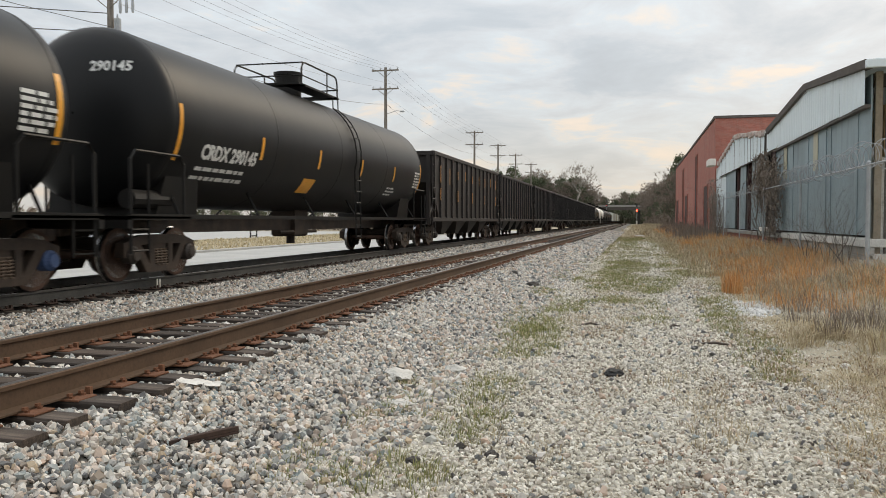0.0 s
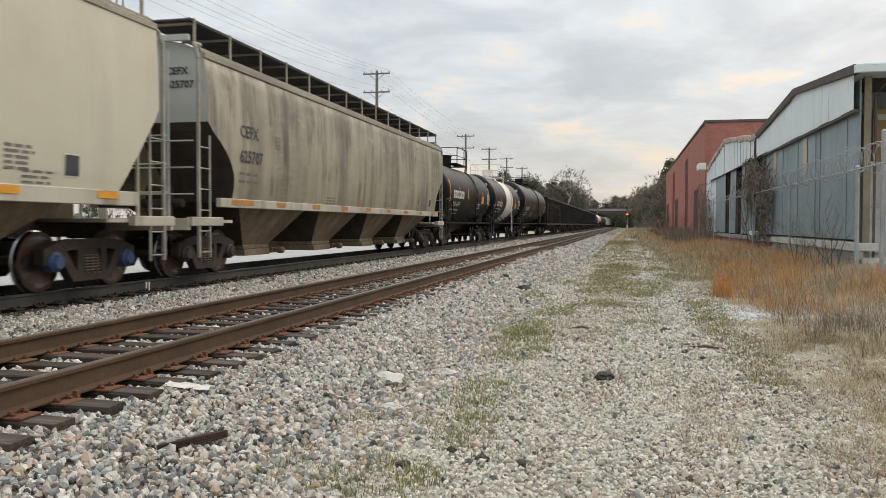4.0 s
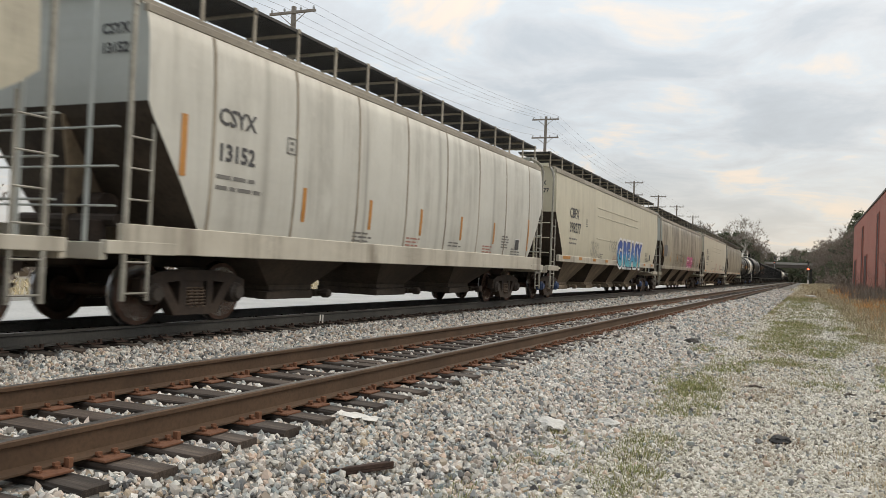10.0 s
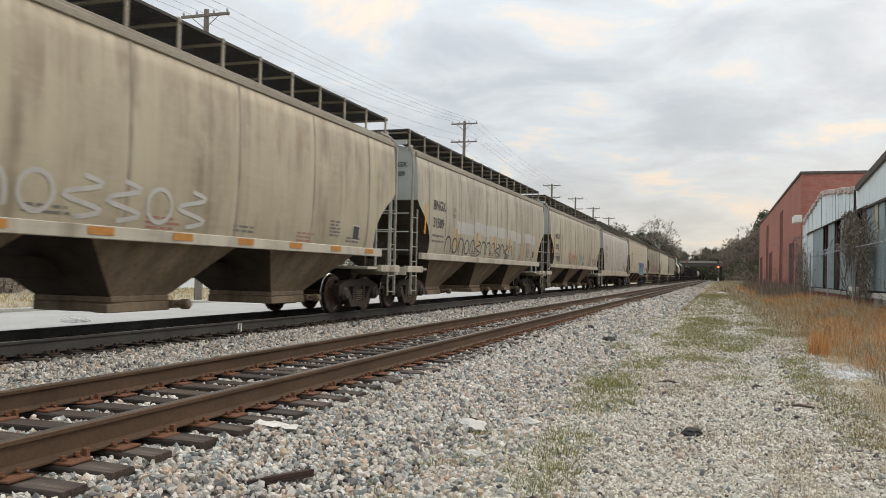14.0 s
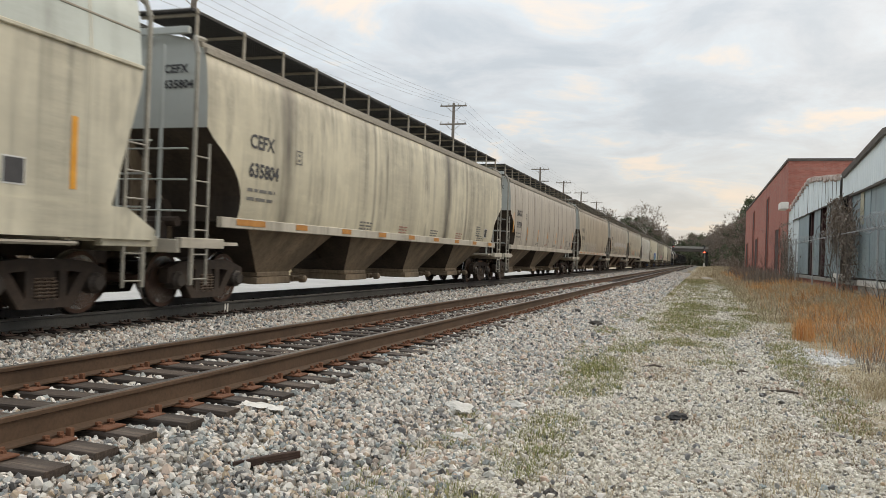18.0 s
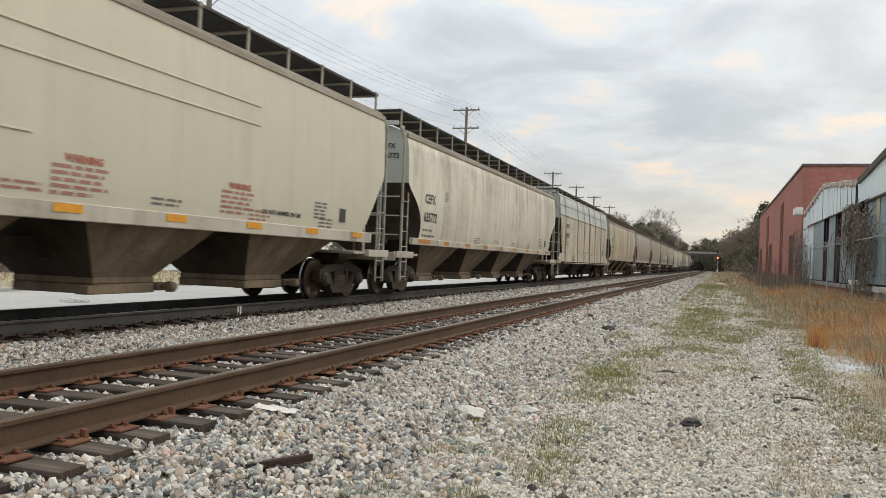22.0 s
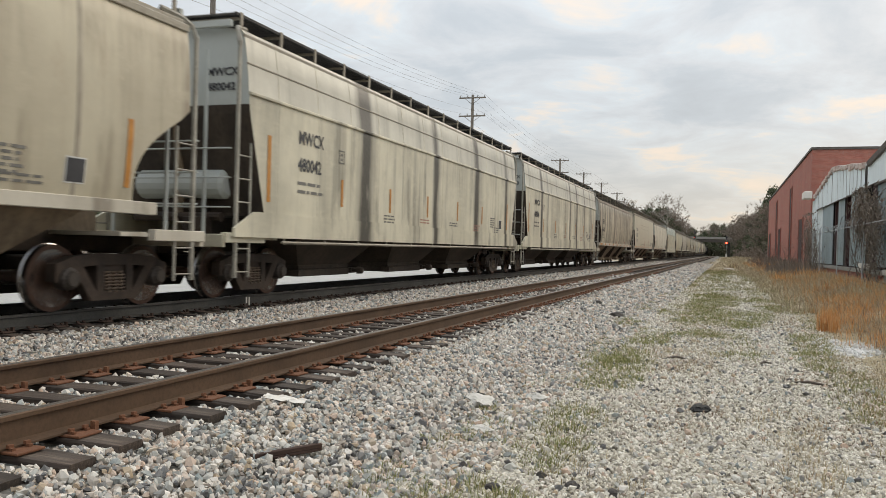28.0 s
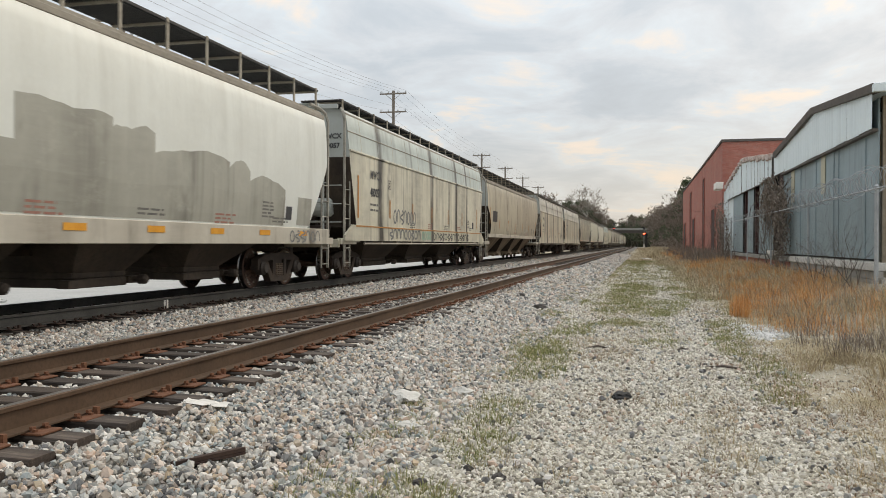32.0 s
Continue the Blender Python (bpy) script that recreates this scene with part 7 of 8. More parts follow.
# ---------------------------------------------------------------- poles, wires, bridge, signals
POLES = [(-22.0, 31.0, 13.2), (-22.0, 70.5, 15.4), (-22.0, 112.0, 14.2), (-22.0, 132.0, 14.2), (-22.0, 152.0, 14.2), (-22.0, 175.0, 14.0)]
for k, (px, py, h) in enumerate(POLES):
    p = thing("utility_pole", "weathered wooden utility pole with a transformer" if k == 0 else "weathered wooden utility pole with two crossarms", "utility pole", "poles along the road", m=pose(px, py, -0.1))
    s = Shape()
    s.tube([(0, 0, 0), (0, 0, h * 0.5), (0, 0, h)], [0.19, 0.16, 0.12], 10)
    part("shaft", s, M_POLE, p)
    for z in (h - 0.35, h - 2.0):
        a = Shape()
        a.box(-1.25, 1.25, -0.16, -0.05, z, z + 0.12, 0.01)
        a.tube([(-0.7, -0.1, z), (0, -0.12, z - 0.55)], 0.02, 5)
        a.tube([(0.7, -0.1, z), (0, -0.12, z - 0.55)], 0.02, 5)
        arm = part("crossarm", a, M_POLE, p)
        for x in (-1.15, -0.45, 0.45, 1.15):
            i = Shape()
            i.tube([(x, -0.1, z + 0.12), (x, -0.1, z + 0.2), (x, -0.1, z + 0.28)], [0.03, 0.06, 0.04], 8)
            part("insulator", i, M_GALV, arm)
    if k == 0:
        t = Shape()
        t.tube([(0.34, 0.0, h - 3.7), (0.34, 0.0, h - 2.95)], 0.15, 12)
        t.tube([(0.34, 0.0, h - 2.95), (0.34, 0.0, h - 2.75)], [0.05, 0.03], 8)
        part("transformer", t, M_GALV, p)
        for dx in (0.55, 0.85, 1.15):
            t = Shape()
            t.tube([(dx, -0.1, h - 2.75), (dx, -0.1, h - 2.45), (dx, -0.1, h - 2.05)], [0.05, 0.07, 0.03], 8)
            part("fuse_cutout", t, M_GALV, p)
        t = Shape()
        t.tube([(0, 0, h - 4.0), (0.7, 0, h - 3.9), (1.1, 0, h - 3.95)], 0.03, 6)
        t.box(1.0, 1.5, -0.1, 0.1, h - 4.05, h - 3.92, 0.02)
        part("lamp_arm", t, M_GALV, p)
    if k == 1:
        t = Shape()
        t.tube([(0, 0, h - 4.2), (1.0, 0, h - 3.9), (1.4, 0, h - 3.95)], 0.03, 6)
        t.box(1.35, 1.75, -0.09, 0.09, h - 4.05, h - 3.92, 0.02)
        part("lamp_arm", t, M_GALV, p)
ends = [(-22.0, -25.0, 13.5)] + POLES
wires = thing("overhead_wires", "thin dark sagging overhead power lines", "power line")
for (xa, ya, ha), (xb, yb, hb) in zip(ends, ends[1:]):
    for dx, dz in ((-1.15, -0.1), (-0.45, -0.1), (0.45, -0.1), (1.15, -0.1), (-1.15, -1.75), (1.15, -1.75), (0.1, -3.4)):
        s = Shape()
        sag = 0.00032 * (yb - ya) ** 2 + (0.3 if dz < -3 else 0)
        pts = [(xa + dx, ya + (yb - ya) * t, ha + dz + (hb - ha) * t - 4 * sag * t * (1 - t)) for t in np.linspace(0, 1, 11)]
        s.tube(pts, 0.007 if dz > -3 else 0.012, 4)
        part("wire", s, M_WIRE, wires)
s = Shape()
s.tube([(-22, 31, 9.6), (-38, 20, 9.0), (-60, 5, 9.4)], 0.02, 4)
part("wire", s, M_WIRE, wires)
s = Shape()
s.tube([(-22, 31, 10.4), (-38, 20, 10.0), (-60, 5, 10.6)], 0.02, 4)
part("wire", s, M_WIRE, wires)

bridge = thing("road_bridge", "grey concrete road bridge over the tracks", "bridge")
BY = 385
s = Shape()
s.box(-60, 45, BY, BY + 9, 6.6, 8.0, 0.05)
part("deck_girder", s, M_TRIM, bridge)
s = Shape()
s.box(-60, 45, BY - 0.3, BY, 7.9, 8.9, 0.05)
part("parapet", s, M_BLOCK, bridge)
for xx in (-16.0, 1.5):
    s = Shape()
    s.box(xx - 0.5, xx + 0.5, BY + 1, BY + 8, -0.2, 6.7, 0.05)
    part("pier", s, M_INSIDE, bridge)
for xa, xb in ((-60, -24), (9, 45)):
    s = Shape()
    s.prism([(xa, -0.3), (xb, -0.3), (xb + (4 if xb < 0 else 0), 0.0), (xb - (3 if xb < 0 else 0), 6.6), (xa + (0 if xb < 0 else 4), 6.6), (xa - (0 if xb < 0 else 4), -0.3)], "y", BY - 2, BY + 12)
    part("embankment", s, M_GROUND, bridge)

for sx, sy, zl, face in ((0.35, 335, 5.7, 1), (-12.9, 378, 8.6, 0)):
    sg = thing("rail_signal", "black railway signal mast showing a red light", "rail signal", m=pose(sx, sy, 0))
    s = Shape()
    s.tube([(0, 0, 0), (0, 0, zl + 2.2)], 0.09, 8)
    part("mast", s, M_GALV, sg)
    s = Shape()
    s.box(-0.35, 0.35, -0.16, 0.16, zl + 1.2, zl + 2.6, 0.05)
    part("upper_head", s, M_LETTERDK, sg)
    s = Shape()
    s.box(-0.4, 0.4, -0.16, 0.16, zl - 0.7, zl + 0.7, 0.05)
    part("lower_head", s, M_LETTERDK, sg)
    s = Shape()
    s.tube([(0, -0.2, zl), (0, -0.18, zl)], 0.30 if face else 0.12, 12)
    part("red_lamp", s, M_REDLAMP, sg)
    s = Shape()
    s.box(-0.3, 0.3, -0.3, 0.3, -0.1, 1.5, 0.03)
    part("base_cabinet", s, M_WHITE, sg)

# ---------------------------------------------------------------- trees


def grow(s, tips, p, d, length, r, depth, rng):
    """A branch that forks; the ends of the last forks are kept for twigs."""
    pts, rs = [p], [r]
    steps = 3
    for i in range(steps):
        d = (d + Vector((rng.gauss(0, 0.12), rng.gauss(0, 0.12), rng.gauss(0.04, 0.08)))).normalized()
        p = p + d * length / steps
        pts.append(p)
        rs.append(r * (1 - 0.4 * (i + 1) / steps))
    s.tube(pts, rs, 5 if depth > 2 else 3)
    if depth == 0:
        tips.append((p, d))
        return
    for k in range(rng.choice((2, 3, 3))):
        a = Vector((rng.gauss(0, 1), rng.gauss(0, 1), rng.gauss(0.25, 0.6))).normalized()
        grow(s, tips, pts[-1 - (k == 2)], (d * 0.75 + a * 0.62).normalized(), length * rng.uniform(0.62, 0.85), rs[-1] * 0.75, depth - 1, rng)


def bare_tree(height, seed, bark, twig, name="bare_tree", twigs=16, label="leafless grey-brown tree at the line"):
    rng = random.Random(seed)
    t = thing(name, label, "tree", "lineside trees")
    s = Shape()
    tips = []
    grow(s, tips, Vector((0, 0, -0.2)), Vector((rng.gauss(0, 0.04), rng.gauss(0, 0.04), 1)), height * 0.34, height * 0.019, 5, rng)
    part("trunk", s, bark, t)
    v, f = [], []
    for p, d in tips:
        for k in range(twigs):
            e = (d + Vector((rng.gauss(0, 0.6), rng.gauss(0, 0.6), rng.gauss(0.1, 0.5)))).normalized() * height * rng.uniform(0.04, 0.10)
            w = Vector((rng.gauss(0, 1), rng.gauss(0, 1), rng.gauss(0, 1))).normalized() * 0.03 * height / 14
            n = len(v)
            v += [p - w, p + w, p + e]
            f.append((n, n + 1, n + 2))
    me = quick_mesh("crown", np.array([tuple(a) for a in v]), np.array(f), twig)
    c = new("crown", me)
    c.parent = t
    return t


def leafy_tree(height, seed, mat, name="evergreen_tree", label="dark green pine with ragged crown", base=0.3, spread=0.28):
    rng = random.Random(seed)
    t = thing(name, label, "tree", "lineside trees")
    s = Shape()
    s.tube([(0, 0, -0.2), (rng.gauss(0, 0.2), rng.gauss(0, 0.2), height * 0.5), (0, 0, height * 0.95)], [height * 0.02, height * 0.014, 0.03], 6)
    clumps = []
    for k in range(26):
        z = height * (base + (1 - base) * rng.random() ** 0.8)
        r = height * spread * (1.1 - (z / height) ** 2 * 0.85) * rng.uniform(0.35, 1.0)
        a = rng.uniform(0, 2 * math.pi)
        c = Vector((r * math.cos(a), r * math.sin(a), z))
        s.tube([(0, 0, z - r * 0.4), tuple(c)], [height * 0.006, 0.02], 4)
        clumps.append((c, height * rng.uniform(0.05, 0.11)))
    part("trunk", s, M_SHRUB, t)
    v, f = [], []
    for c, r in clumps:
        for k in range(95):
            d = Vector((rng.gauss(0, 1), rng.gauss(0, 1), rng.gauss(0, 0.75)))
            p = c + d.normalized() * r * rng.uniform(0.3, 1.15)
            u = Vector((rng.gauss(0, 1), rng.gauss(0, 1), rng.gauss(0, 1))).normalized() * 0.22 * height / 12
            w = u.cross(Vector((rng.gauss(0, 1), rng.gauss(0, 1), rng.gauss(0, 1)))).normalized() * 0.12 * height / 12
            n = len(v)
            v += [p - u, p + w, p + u, p - w]
            f += [(n, n + 1, n + 2), (n, n + 2, n + 3)]
    me = quick_mesh("crown", np.array([tuple(a) for a in v]), np.array(f), mat)
    c = new("crown", me)
    c.parent = t
    return t


rng = random.Random(5)
protos = [bare_tree(14, 1, M_SHRUB, M_TWIG), bare_tree(13, 2, M_SHRUB, M_TWIG), bare_tree(12, 3, M_SHRUB, M_TWIG),
          leafy_tree(14, 4, M_PINE), leafy_tree(12, 5, M_PINE), leafy_tree(10, 6, M_EVERGREEN, "broadleaf_evergreen", "dark evergreen tree with a dense uneven crown", 0.12, 0.36)]
for p, (xx, yy) in zip(protos, ((7.5, 123), (5.9, 140), (6.6, 160), (11.5, 150), (-42, 262), (-38, 258))):
    p.matrix_basis = pose(xx, yy, 0) @ Matrix.Scale(0.62 if yy < 200 else 0.9, 4)
pale = bare_tree(19.5, 9, M_PALEBARK, M_PALETWIG, "bare_tree", 9, "tall bare tree with pale sunlit bark")
pale.matrix_basis = pose(-17.8, 248, 0)


def plant(k, x, y, h):
    ob = copy_thing(protos[k], Matrix.Identity(4))
    ob.matrix_basis = pose(x, y, -0.1, 0, 0, rng.uniform(0, 360)) @ Matrix.Scale(h, 4)
    return ob


# edge of the wood on the right, thinning towards the bridge
for k in range(150):
    yy = 117 + 252 * (k / 150) ** 1.15
    edge = 6.2 - 2.4 * (yy - 116) / 255
    plant(rng.choice((0, 1, 2, 0, 1, 2, 3, 5)), edge + rng.uniform(0.0, 6), yy + rng.uniform(-3, 3), rng.uniform(0.5, 0.72) * (1 + 0.5 * (yy - 116) / 255))
for k in range(70):
    yy = rng.uniform(122, 400)
    plant(rng.choice((3, 4, 5, 3)), rng.uniform(8, 26) - 2 * (yy > 250), yy, rng.uniform(0.72, 1.0))
# left wood beyond the train
for k in range(250):
    yy = rng.uniform(215, 372)
    xx = -15.5 - (yy - 215) * 0.02 - rng.random() ** 1.5 * 45
    if yy < 256 and xx > -26:
        xx -= 12
    plant(rng.choice((0, 1, 2, 3, 3, 4, 5, 5)), xx, yy, rng.uniform(0.85, 1.15))
# behind the bridge
for k in range(110):
    plant(rng.choice((3, 4, 5, 5, 5, 1)), rng.uniform(-55, 35), rng.uniform(402, 500), rng.uniform(0.9, 1.3))
for xx, yy, h in ((-6, 500, 1.75), (-2.0, 510, 1.85), (2, 505, 1.7), (6, 470, 1.4)):
    plant(5, xx, yy, h)
# low woods along the far side of the road
for k in range(90):
    plant(rng.choice((0, 1, 2, 4, 5)), rng.uniform(-85, -68), rng.uniform(-20, 230), rng.uniform(0.35, 0.6))


def thicket(name, label, n, x0, x1, y0, y1, z1, leaf, material, seed, lean=0.0):
    """Undergrowth that nobody could count: loose slivers filling a strip, thinner towards the top."""
    g = np.random.default_rng(seed)
    y = g.uniform(y0, y1, n)
    x = g.uniform(x0, x1, n) + lean * (y - y0) / (y1 - y0)
    top = z1 * (0.65 + 0.35 * np.sin(y * 0.31 + 1.7 * np.sin(x * 0.4 + y * 0.07)))
    z = top * g.random(n) ** 1.25
    c = np.stack([x, y, z], 1)
    u = g.normal(0, 1, (n, 3)) * leaf * np.array([1, 1, 1.4])
    w = g.normal(0, 1, (n, 3)) * leaf * 0.55
    v = np.stack([c - u, c + w, c + u], 1).reshape(-1, 3)
    v[:, 2] = np.maximum(v[:, 2], -0.1)
    tagged(new(name, quick_mesh(name, v, np.arange(3 * n).reshape(-1, 3), material)), label, "thicket", "", "stuff")


thicket("far_woods", "dense dark wood beyond the bridge", 16000, -90, 70, 405, 520, 12.0, 1.0, M_FARWOOD, 1)
thicket("far_woods", "dense dark wood seen under the bridge", 9000, -30, 20, 520, 560, 16.0, 1.1, M_FARWOOD, 5)
thicket("undergrowth", "tangled brown undergrowth at the wood's edge", 26000, 5.6, 11.0, 116, 372, 5.5, 0.30, M_TWIG, 2, -2.4)
thicket("undergrowth", "dark undergrowth behind the train", 16000, -55, -15.5, 212, 374, 8.0, 0.55, M_FARWOOD, 3)
thicket("undergrowth", "low brown brush beyond the road", 9000, -60, -33, -10, 42, 2.6, 0.28, M_TWIG, 4)
thicket("undergrowth", "low brown brush beyond the lot", 9000, -75, -34, 120, 215, 2.6, 0.28, M_TWIG, 6)
thicket("undergrowth", "low brown brush behind the lot", 7000, -80, -67, 42, 125, 3.0, 0.28, M_TWIG, 7)

# ---------------------------------------------------------------- small things on the ground


def lump(name, label, category, material, x, y, size, flat=0.5, seed=1, z=None):
    rng = random.Random(seed)
    bm = bmesh.new()
    bmesh.ops.create_icosphere(bm, subdivisions=3, radius=1)
    for v in bm.verts:
        n = noise.noise(v.co * 1.3 + Vector((seed * 3.7, 0, 0))) + 0.5 * noise.noise(v.co * 3.1 + Vector((0, seed * 2.2, 0)))
        v.co *= 1 + 0.45 * n
        v.co = Vector((v.co.x * size[0], v.co.y * size[1], v.co.z * size[2]))
    me = bpy.data.meshes.new(name)
    bm.to_mesh(me)
    bm.free()
    me.materials.append(material)
    ob = tagged(new(name, me), label, category)
    ob.matrix_basis = pose(x, y, (bed_height(x) if z is None else z) + size[2] * 0.55, 0, 0, rng.uniform(0, 360))
    return ob


M_TAR = plain("shiny_black_lump", (0.006, 0.006, 0.007), (0.013, 0.013, 0.013), 0.75, 0, 8, 40, bump=0.6)
M_DARKSTONE = plain("dark_stone", (0.04, 0.036, 0.033), (0.09, 0.08, 0.072), 0.8, 0, 8, 40, bump=0.4)
M_PALESTONE = plain("pale_limestone", (0.50, 0.48, 0.44), (0.66, 0.64, 0.59), 0.85, 0, 6, 40, bump=0.4)
lump("black_lump", "shiny black lump of torn rubber on the gravel", "debris", M_TAR, -0.20, 8.05, (0.125, 0.09, 0.045), seed=4)
lump("dark_lump", "dark charred lump at the foot of the ballast", "debris", M_DARKSTONE, -2.20, 17.75, (0.20, 0.11, 0.08), seed=5)
lump("dark_lump", "small dark lump at the foot of the ballast", "debris", M_DARKSTONE, -2.95, 20.2, (0.15, 0.10, 0.075), seed=6)
lump("grey_stone", "large flat grey-white stone among the ballast", "stone", M_PALESTONE, -2.13, 7.25, (0.23, 0.13, 0.05), seed=7)
lump("pale_stone", "rounded pale stone among the ballast", "stone", M_PALESTONE, -1.72, 7.75, (0.11, 0.09, 0.05), seed=8)
lump("pale_stone", "flat pale stone half sunk in gravel", "stone", M_PALESTONE, -1.83, 6.25, (0.12, 0.08, 0.03), seed=9)
for k, (xx, yy) in enumerate(((-1.21, 4.05), (-1.33, 4.8), (-0.88, 5.05), (-0.62, 5.0))):
    lump("dark_stone", "dark stone lying on the pale gravel", "stone", M_DARKSTONE, xx, yy, (0.045, 0.04, 0.03), seed=20 + k)

pl = thing("steel_tie_plate", "rusty brown steel plate lying on the ballast", "steel plate", m=pose(-2.65, 4.6, bed_height(-2.65) + 0.03, 4, -4, 48))
s = Shape()
s.box(-0.22, 0.22, -0.06, 0.06, 0, 0.018, 0.004)
s.box(-0.22, 0.22, -0.06, -0.045, 0.018, 0.05, 0.004)
part("plate", s, M_RUSTDARK, pl)
pp = thing("paper_scrap", "crumpled off-white paper scrap on the ballast", "litter", m=pose(-3.32, 5.72, bed_height(-3.32) + 0.045, 3, 6, 10))
v, f = [], []
for j in range(6):
    for i in range(9):
        v.append((-0.17 + 0.0425 * i, -0.07 + 0.028 * j, 0.02 * noise.noise((i * 0.7, j * 0.7, 2)) + 0.008))
for j in range(5):
    for i in range(8):
        a = j * 9 + i
        f.append((a, a + 1, a + 10, a + 9))
part("sheet", Shape().add(v, f), M_FILM, pp)
for xx, yy, l, a in ((-0.61, 11.75, 0.28, 15), (0.95, 10.3, 0.45, 170), (0.55, 11.9, 0.2, 40)):
    s = Shape()
    s.tube([(-l / 2, 0, 0.02), (0, 0.03, 0.045), (l / 2, 0, 0.015)], [0.012, 0.016, 0.01], 6)
    st = thing("stick", "short dark broken stick on the gravel", "stick", m=pose(xx, yy, bed_height(xx), 0, 0, a))
    part("wood", s, M_SHRUB, st)
wm = thing("rail_marker", "short white painted marker on the rail web", "rail marker", m=pose(TRACK_FAR + 0.84, 13.4, 0.27))
s = Shape()
s.box(0.0, 0.012, -0.06, -0.02, 0, 0.16)
part("stripe", s, M_WHITE, wm)
s = Shape()
s.box(0.0, 0.012, 0.03, 0.07, 0, 0.16)
part("stripe", s, M_WHITE, wm)
for k, (xx, yy) in enumerate(((-16.6, 17.7), (-16.9, 18.2), (-17.0, 17.9), (-16.4, 17.95), (-17.2, 18.4))):
    lump("crushed_bottle", "crushed white plastic bottle on the road's edge", "litter", M_SAND, xx, yy, (0.17, 0.07, 0.06), seed=50 + k, z=-0.1)
# pale lime spill beside the lane
v, f = [], []
for j in range(13):
    for k in range(40):
        a = 2 * math.pi * k / 40
        r = j / 12 * (1 + 0.35 * noise.noise((math.cos(a) * 1.5, math.sin(a) * 1.5, 3)) + 0.12 * noise.noise((math.cos(a) * 5, math.sin(a) * 5, 9)))
        x, y = 1.85 + 0.42 * r * math.cos(a), 14.75 + 1.15 * r * math.sin(a)
        v.append((x, y, bed_height(x) + 0.02 * (1 - r) + 0.008 + 0.03 * noise.noise((x * 9, y * 6, 0))))
for j in range(12):
    for k in range(40):
        f.append((j * 40 + k, j * 40 + (k + 1) % 40, (j + 1) * 40 + (k + 1) % 40, (j + 1) * 40 + k))
sp = Shape().add(v, f)
tagged(new("lime_spill", sp.mesh("lime_spill", M_SAND, True)), "patch of white lime spilled beside the lane", "lime", "", "structure")
lump("white_litter", "white scrap of litter far down the lane", "litter", M_SAND, 0.35, 82.0, (0.45, 0.35, 0.09), seed=31)
lump("pale_stone", "white stone lying in dry grass", "stone", M_SAND, 2.10, 9.0, (0.055, 0.045, 0.035), seed=32)

# ---------------------------------------------------------------- grass


def tufts(name, spots, per, height, width, spread, material, label, seed, lean=0.35, droop=0.3):
    """Blades in tufts: each blade is a bent sliver of three triangles."""
    g = np.random.default_rng(seed)
    spots = np.asarray(spots)
    n = len(spots) * per
    base = np.repeat(spots, per, axis=0)
    a = g.uniform(0, 2 * np.pi, n)
    r = spread * np.sqrt(g.random(n))
    p = base[:, :3].copy()
    p[:, 0] += r * np.cos(a)
    p[:, 1] += r * np.sin(a)
    h = height * base[:, 3] * g.uniform(0.45, 1.1, n)
    la = a + g.normal(0, 0.7, n)
    lx, ly = np.cos(la) * lean * h * g.random(n), np.sin(la) * lean * h * g.random(n)
    wa = g.uniform(0, np.pi, n)
    w = width * g.uniform(0.6, 1.3, n)
    wx, wy = np.cos(wa) * w, np.sin(wa) * w
    v = np.empty((n, 5, 3))
    v[:, 0] = p - np.stack([wx, wy, 0 * w + 0.02], 1)
    v[:, 1] = p + np.stack([wx, wy, 0 * w - 0.02], 1)
    mid = p + np.stack([lx * 0.4, ly * 0.4, h * 0.6], 1)
    v[:, 2] = mid + np.stack([wx, wy, 0 * w], 1) * 0.7
    v[:, 3] = mid - np.stack([wx, wy, 0 * w], 1) * 0.7
    v[:, 4] = p + np.stack([lx * (1 + droop), ly * (1 + droop), h * (1 - 0.25 * droop * g.random(n))], 1)
    t = np.array([[0, 1, 2], [0, 2, 3], [3, 2, 4]])
    tri = (np.arange(n)[:, None, None] * 5 + t[None]).reshape(-1, 3)
    me = quick_mesh(name, v.reshape(-1, 3), tri, material)
    return tagged(new(name, me), label, "grass", "", "stuff")


def spots_in(n, x0, x1, y0, y1, seed, keep=None, hvar=(0.6, 1.2), bias=1.0):
    rng = random.Random(seed)
    out = []
    while len(out) < n:
        x, y = rng.uniform(x0, x1), y0 + (y1 - y0) * rng.random() ** bias
        if keep is None or keep(x, y, rng):
            out.append((x, y, bed_height(x), rng.uniform(*hvar)))
    return out


def verge_edge(y):
    return 1.75 + 0.35 * noise.noise((0.25 * y, 1.0, 0))


def orange_edge(y):
    return float(np.interp(y, (8.5, 9.5, 10.4, 11.3, 12.3, 13.2, 15.8, 18, 22, 30, 60, 120), (2.45, 2.5, 3.0, 3.5, 3.3, 2.6, 2.1, 2.0, 2.3, 2.5, 2.7, 3.0)))


def orange_patch(x, y, r):
    return x > orange_edge(y) + 0.22 * r.gauss(0, 1) and noise.noise((x * 1.3, y * 0.7, 4)) > -0.05 + 0.15 * r.gauss(0, 1)


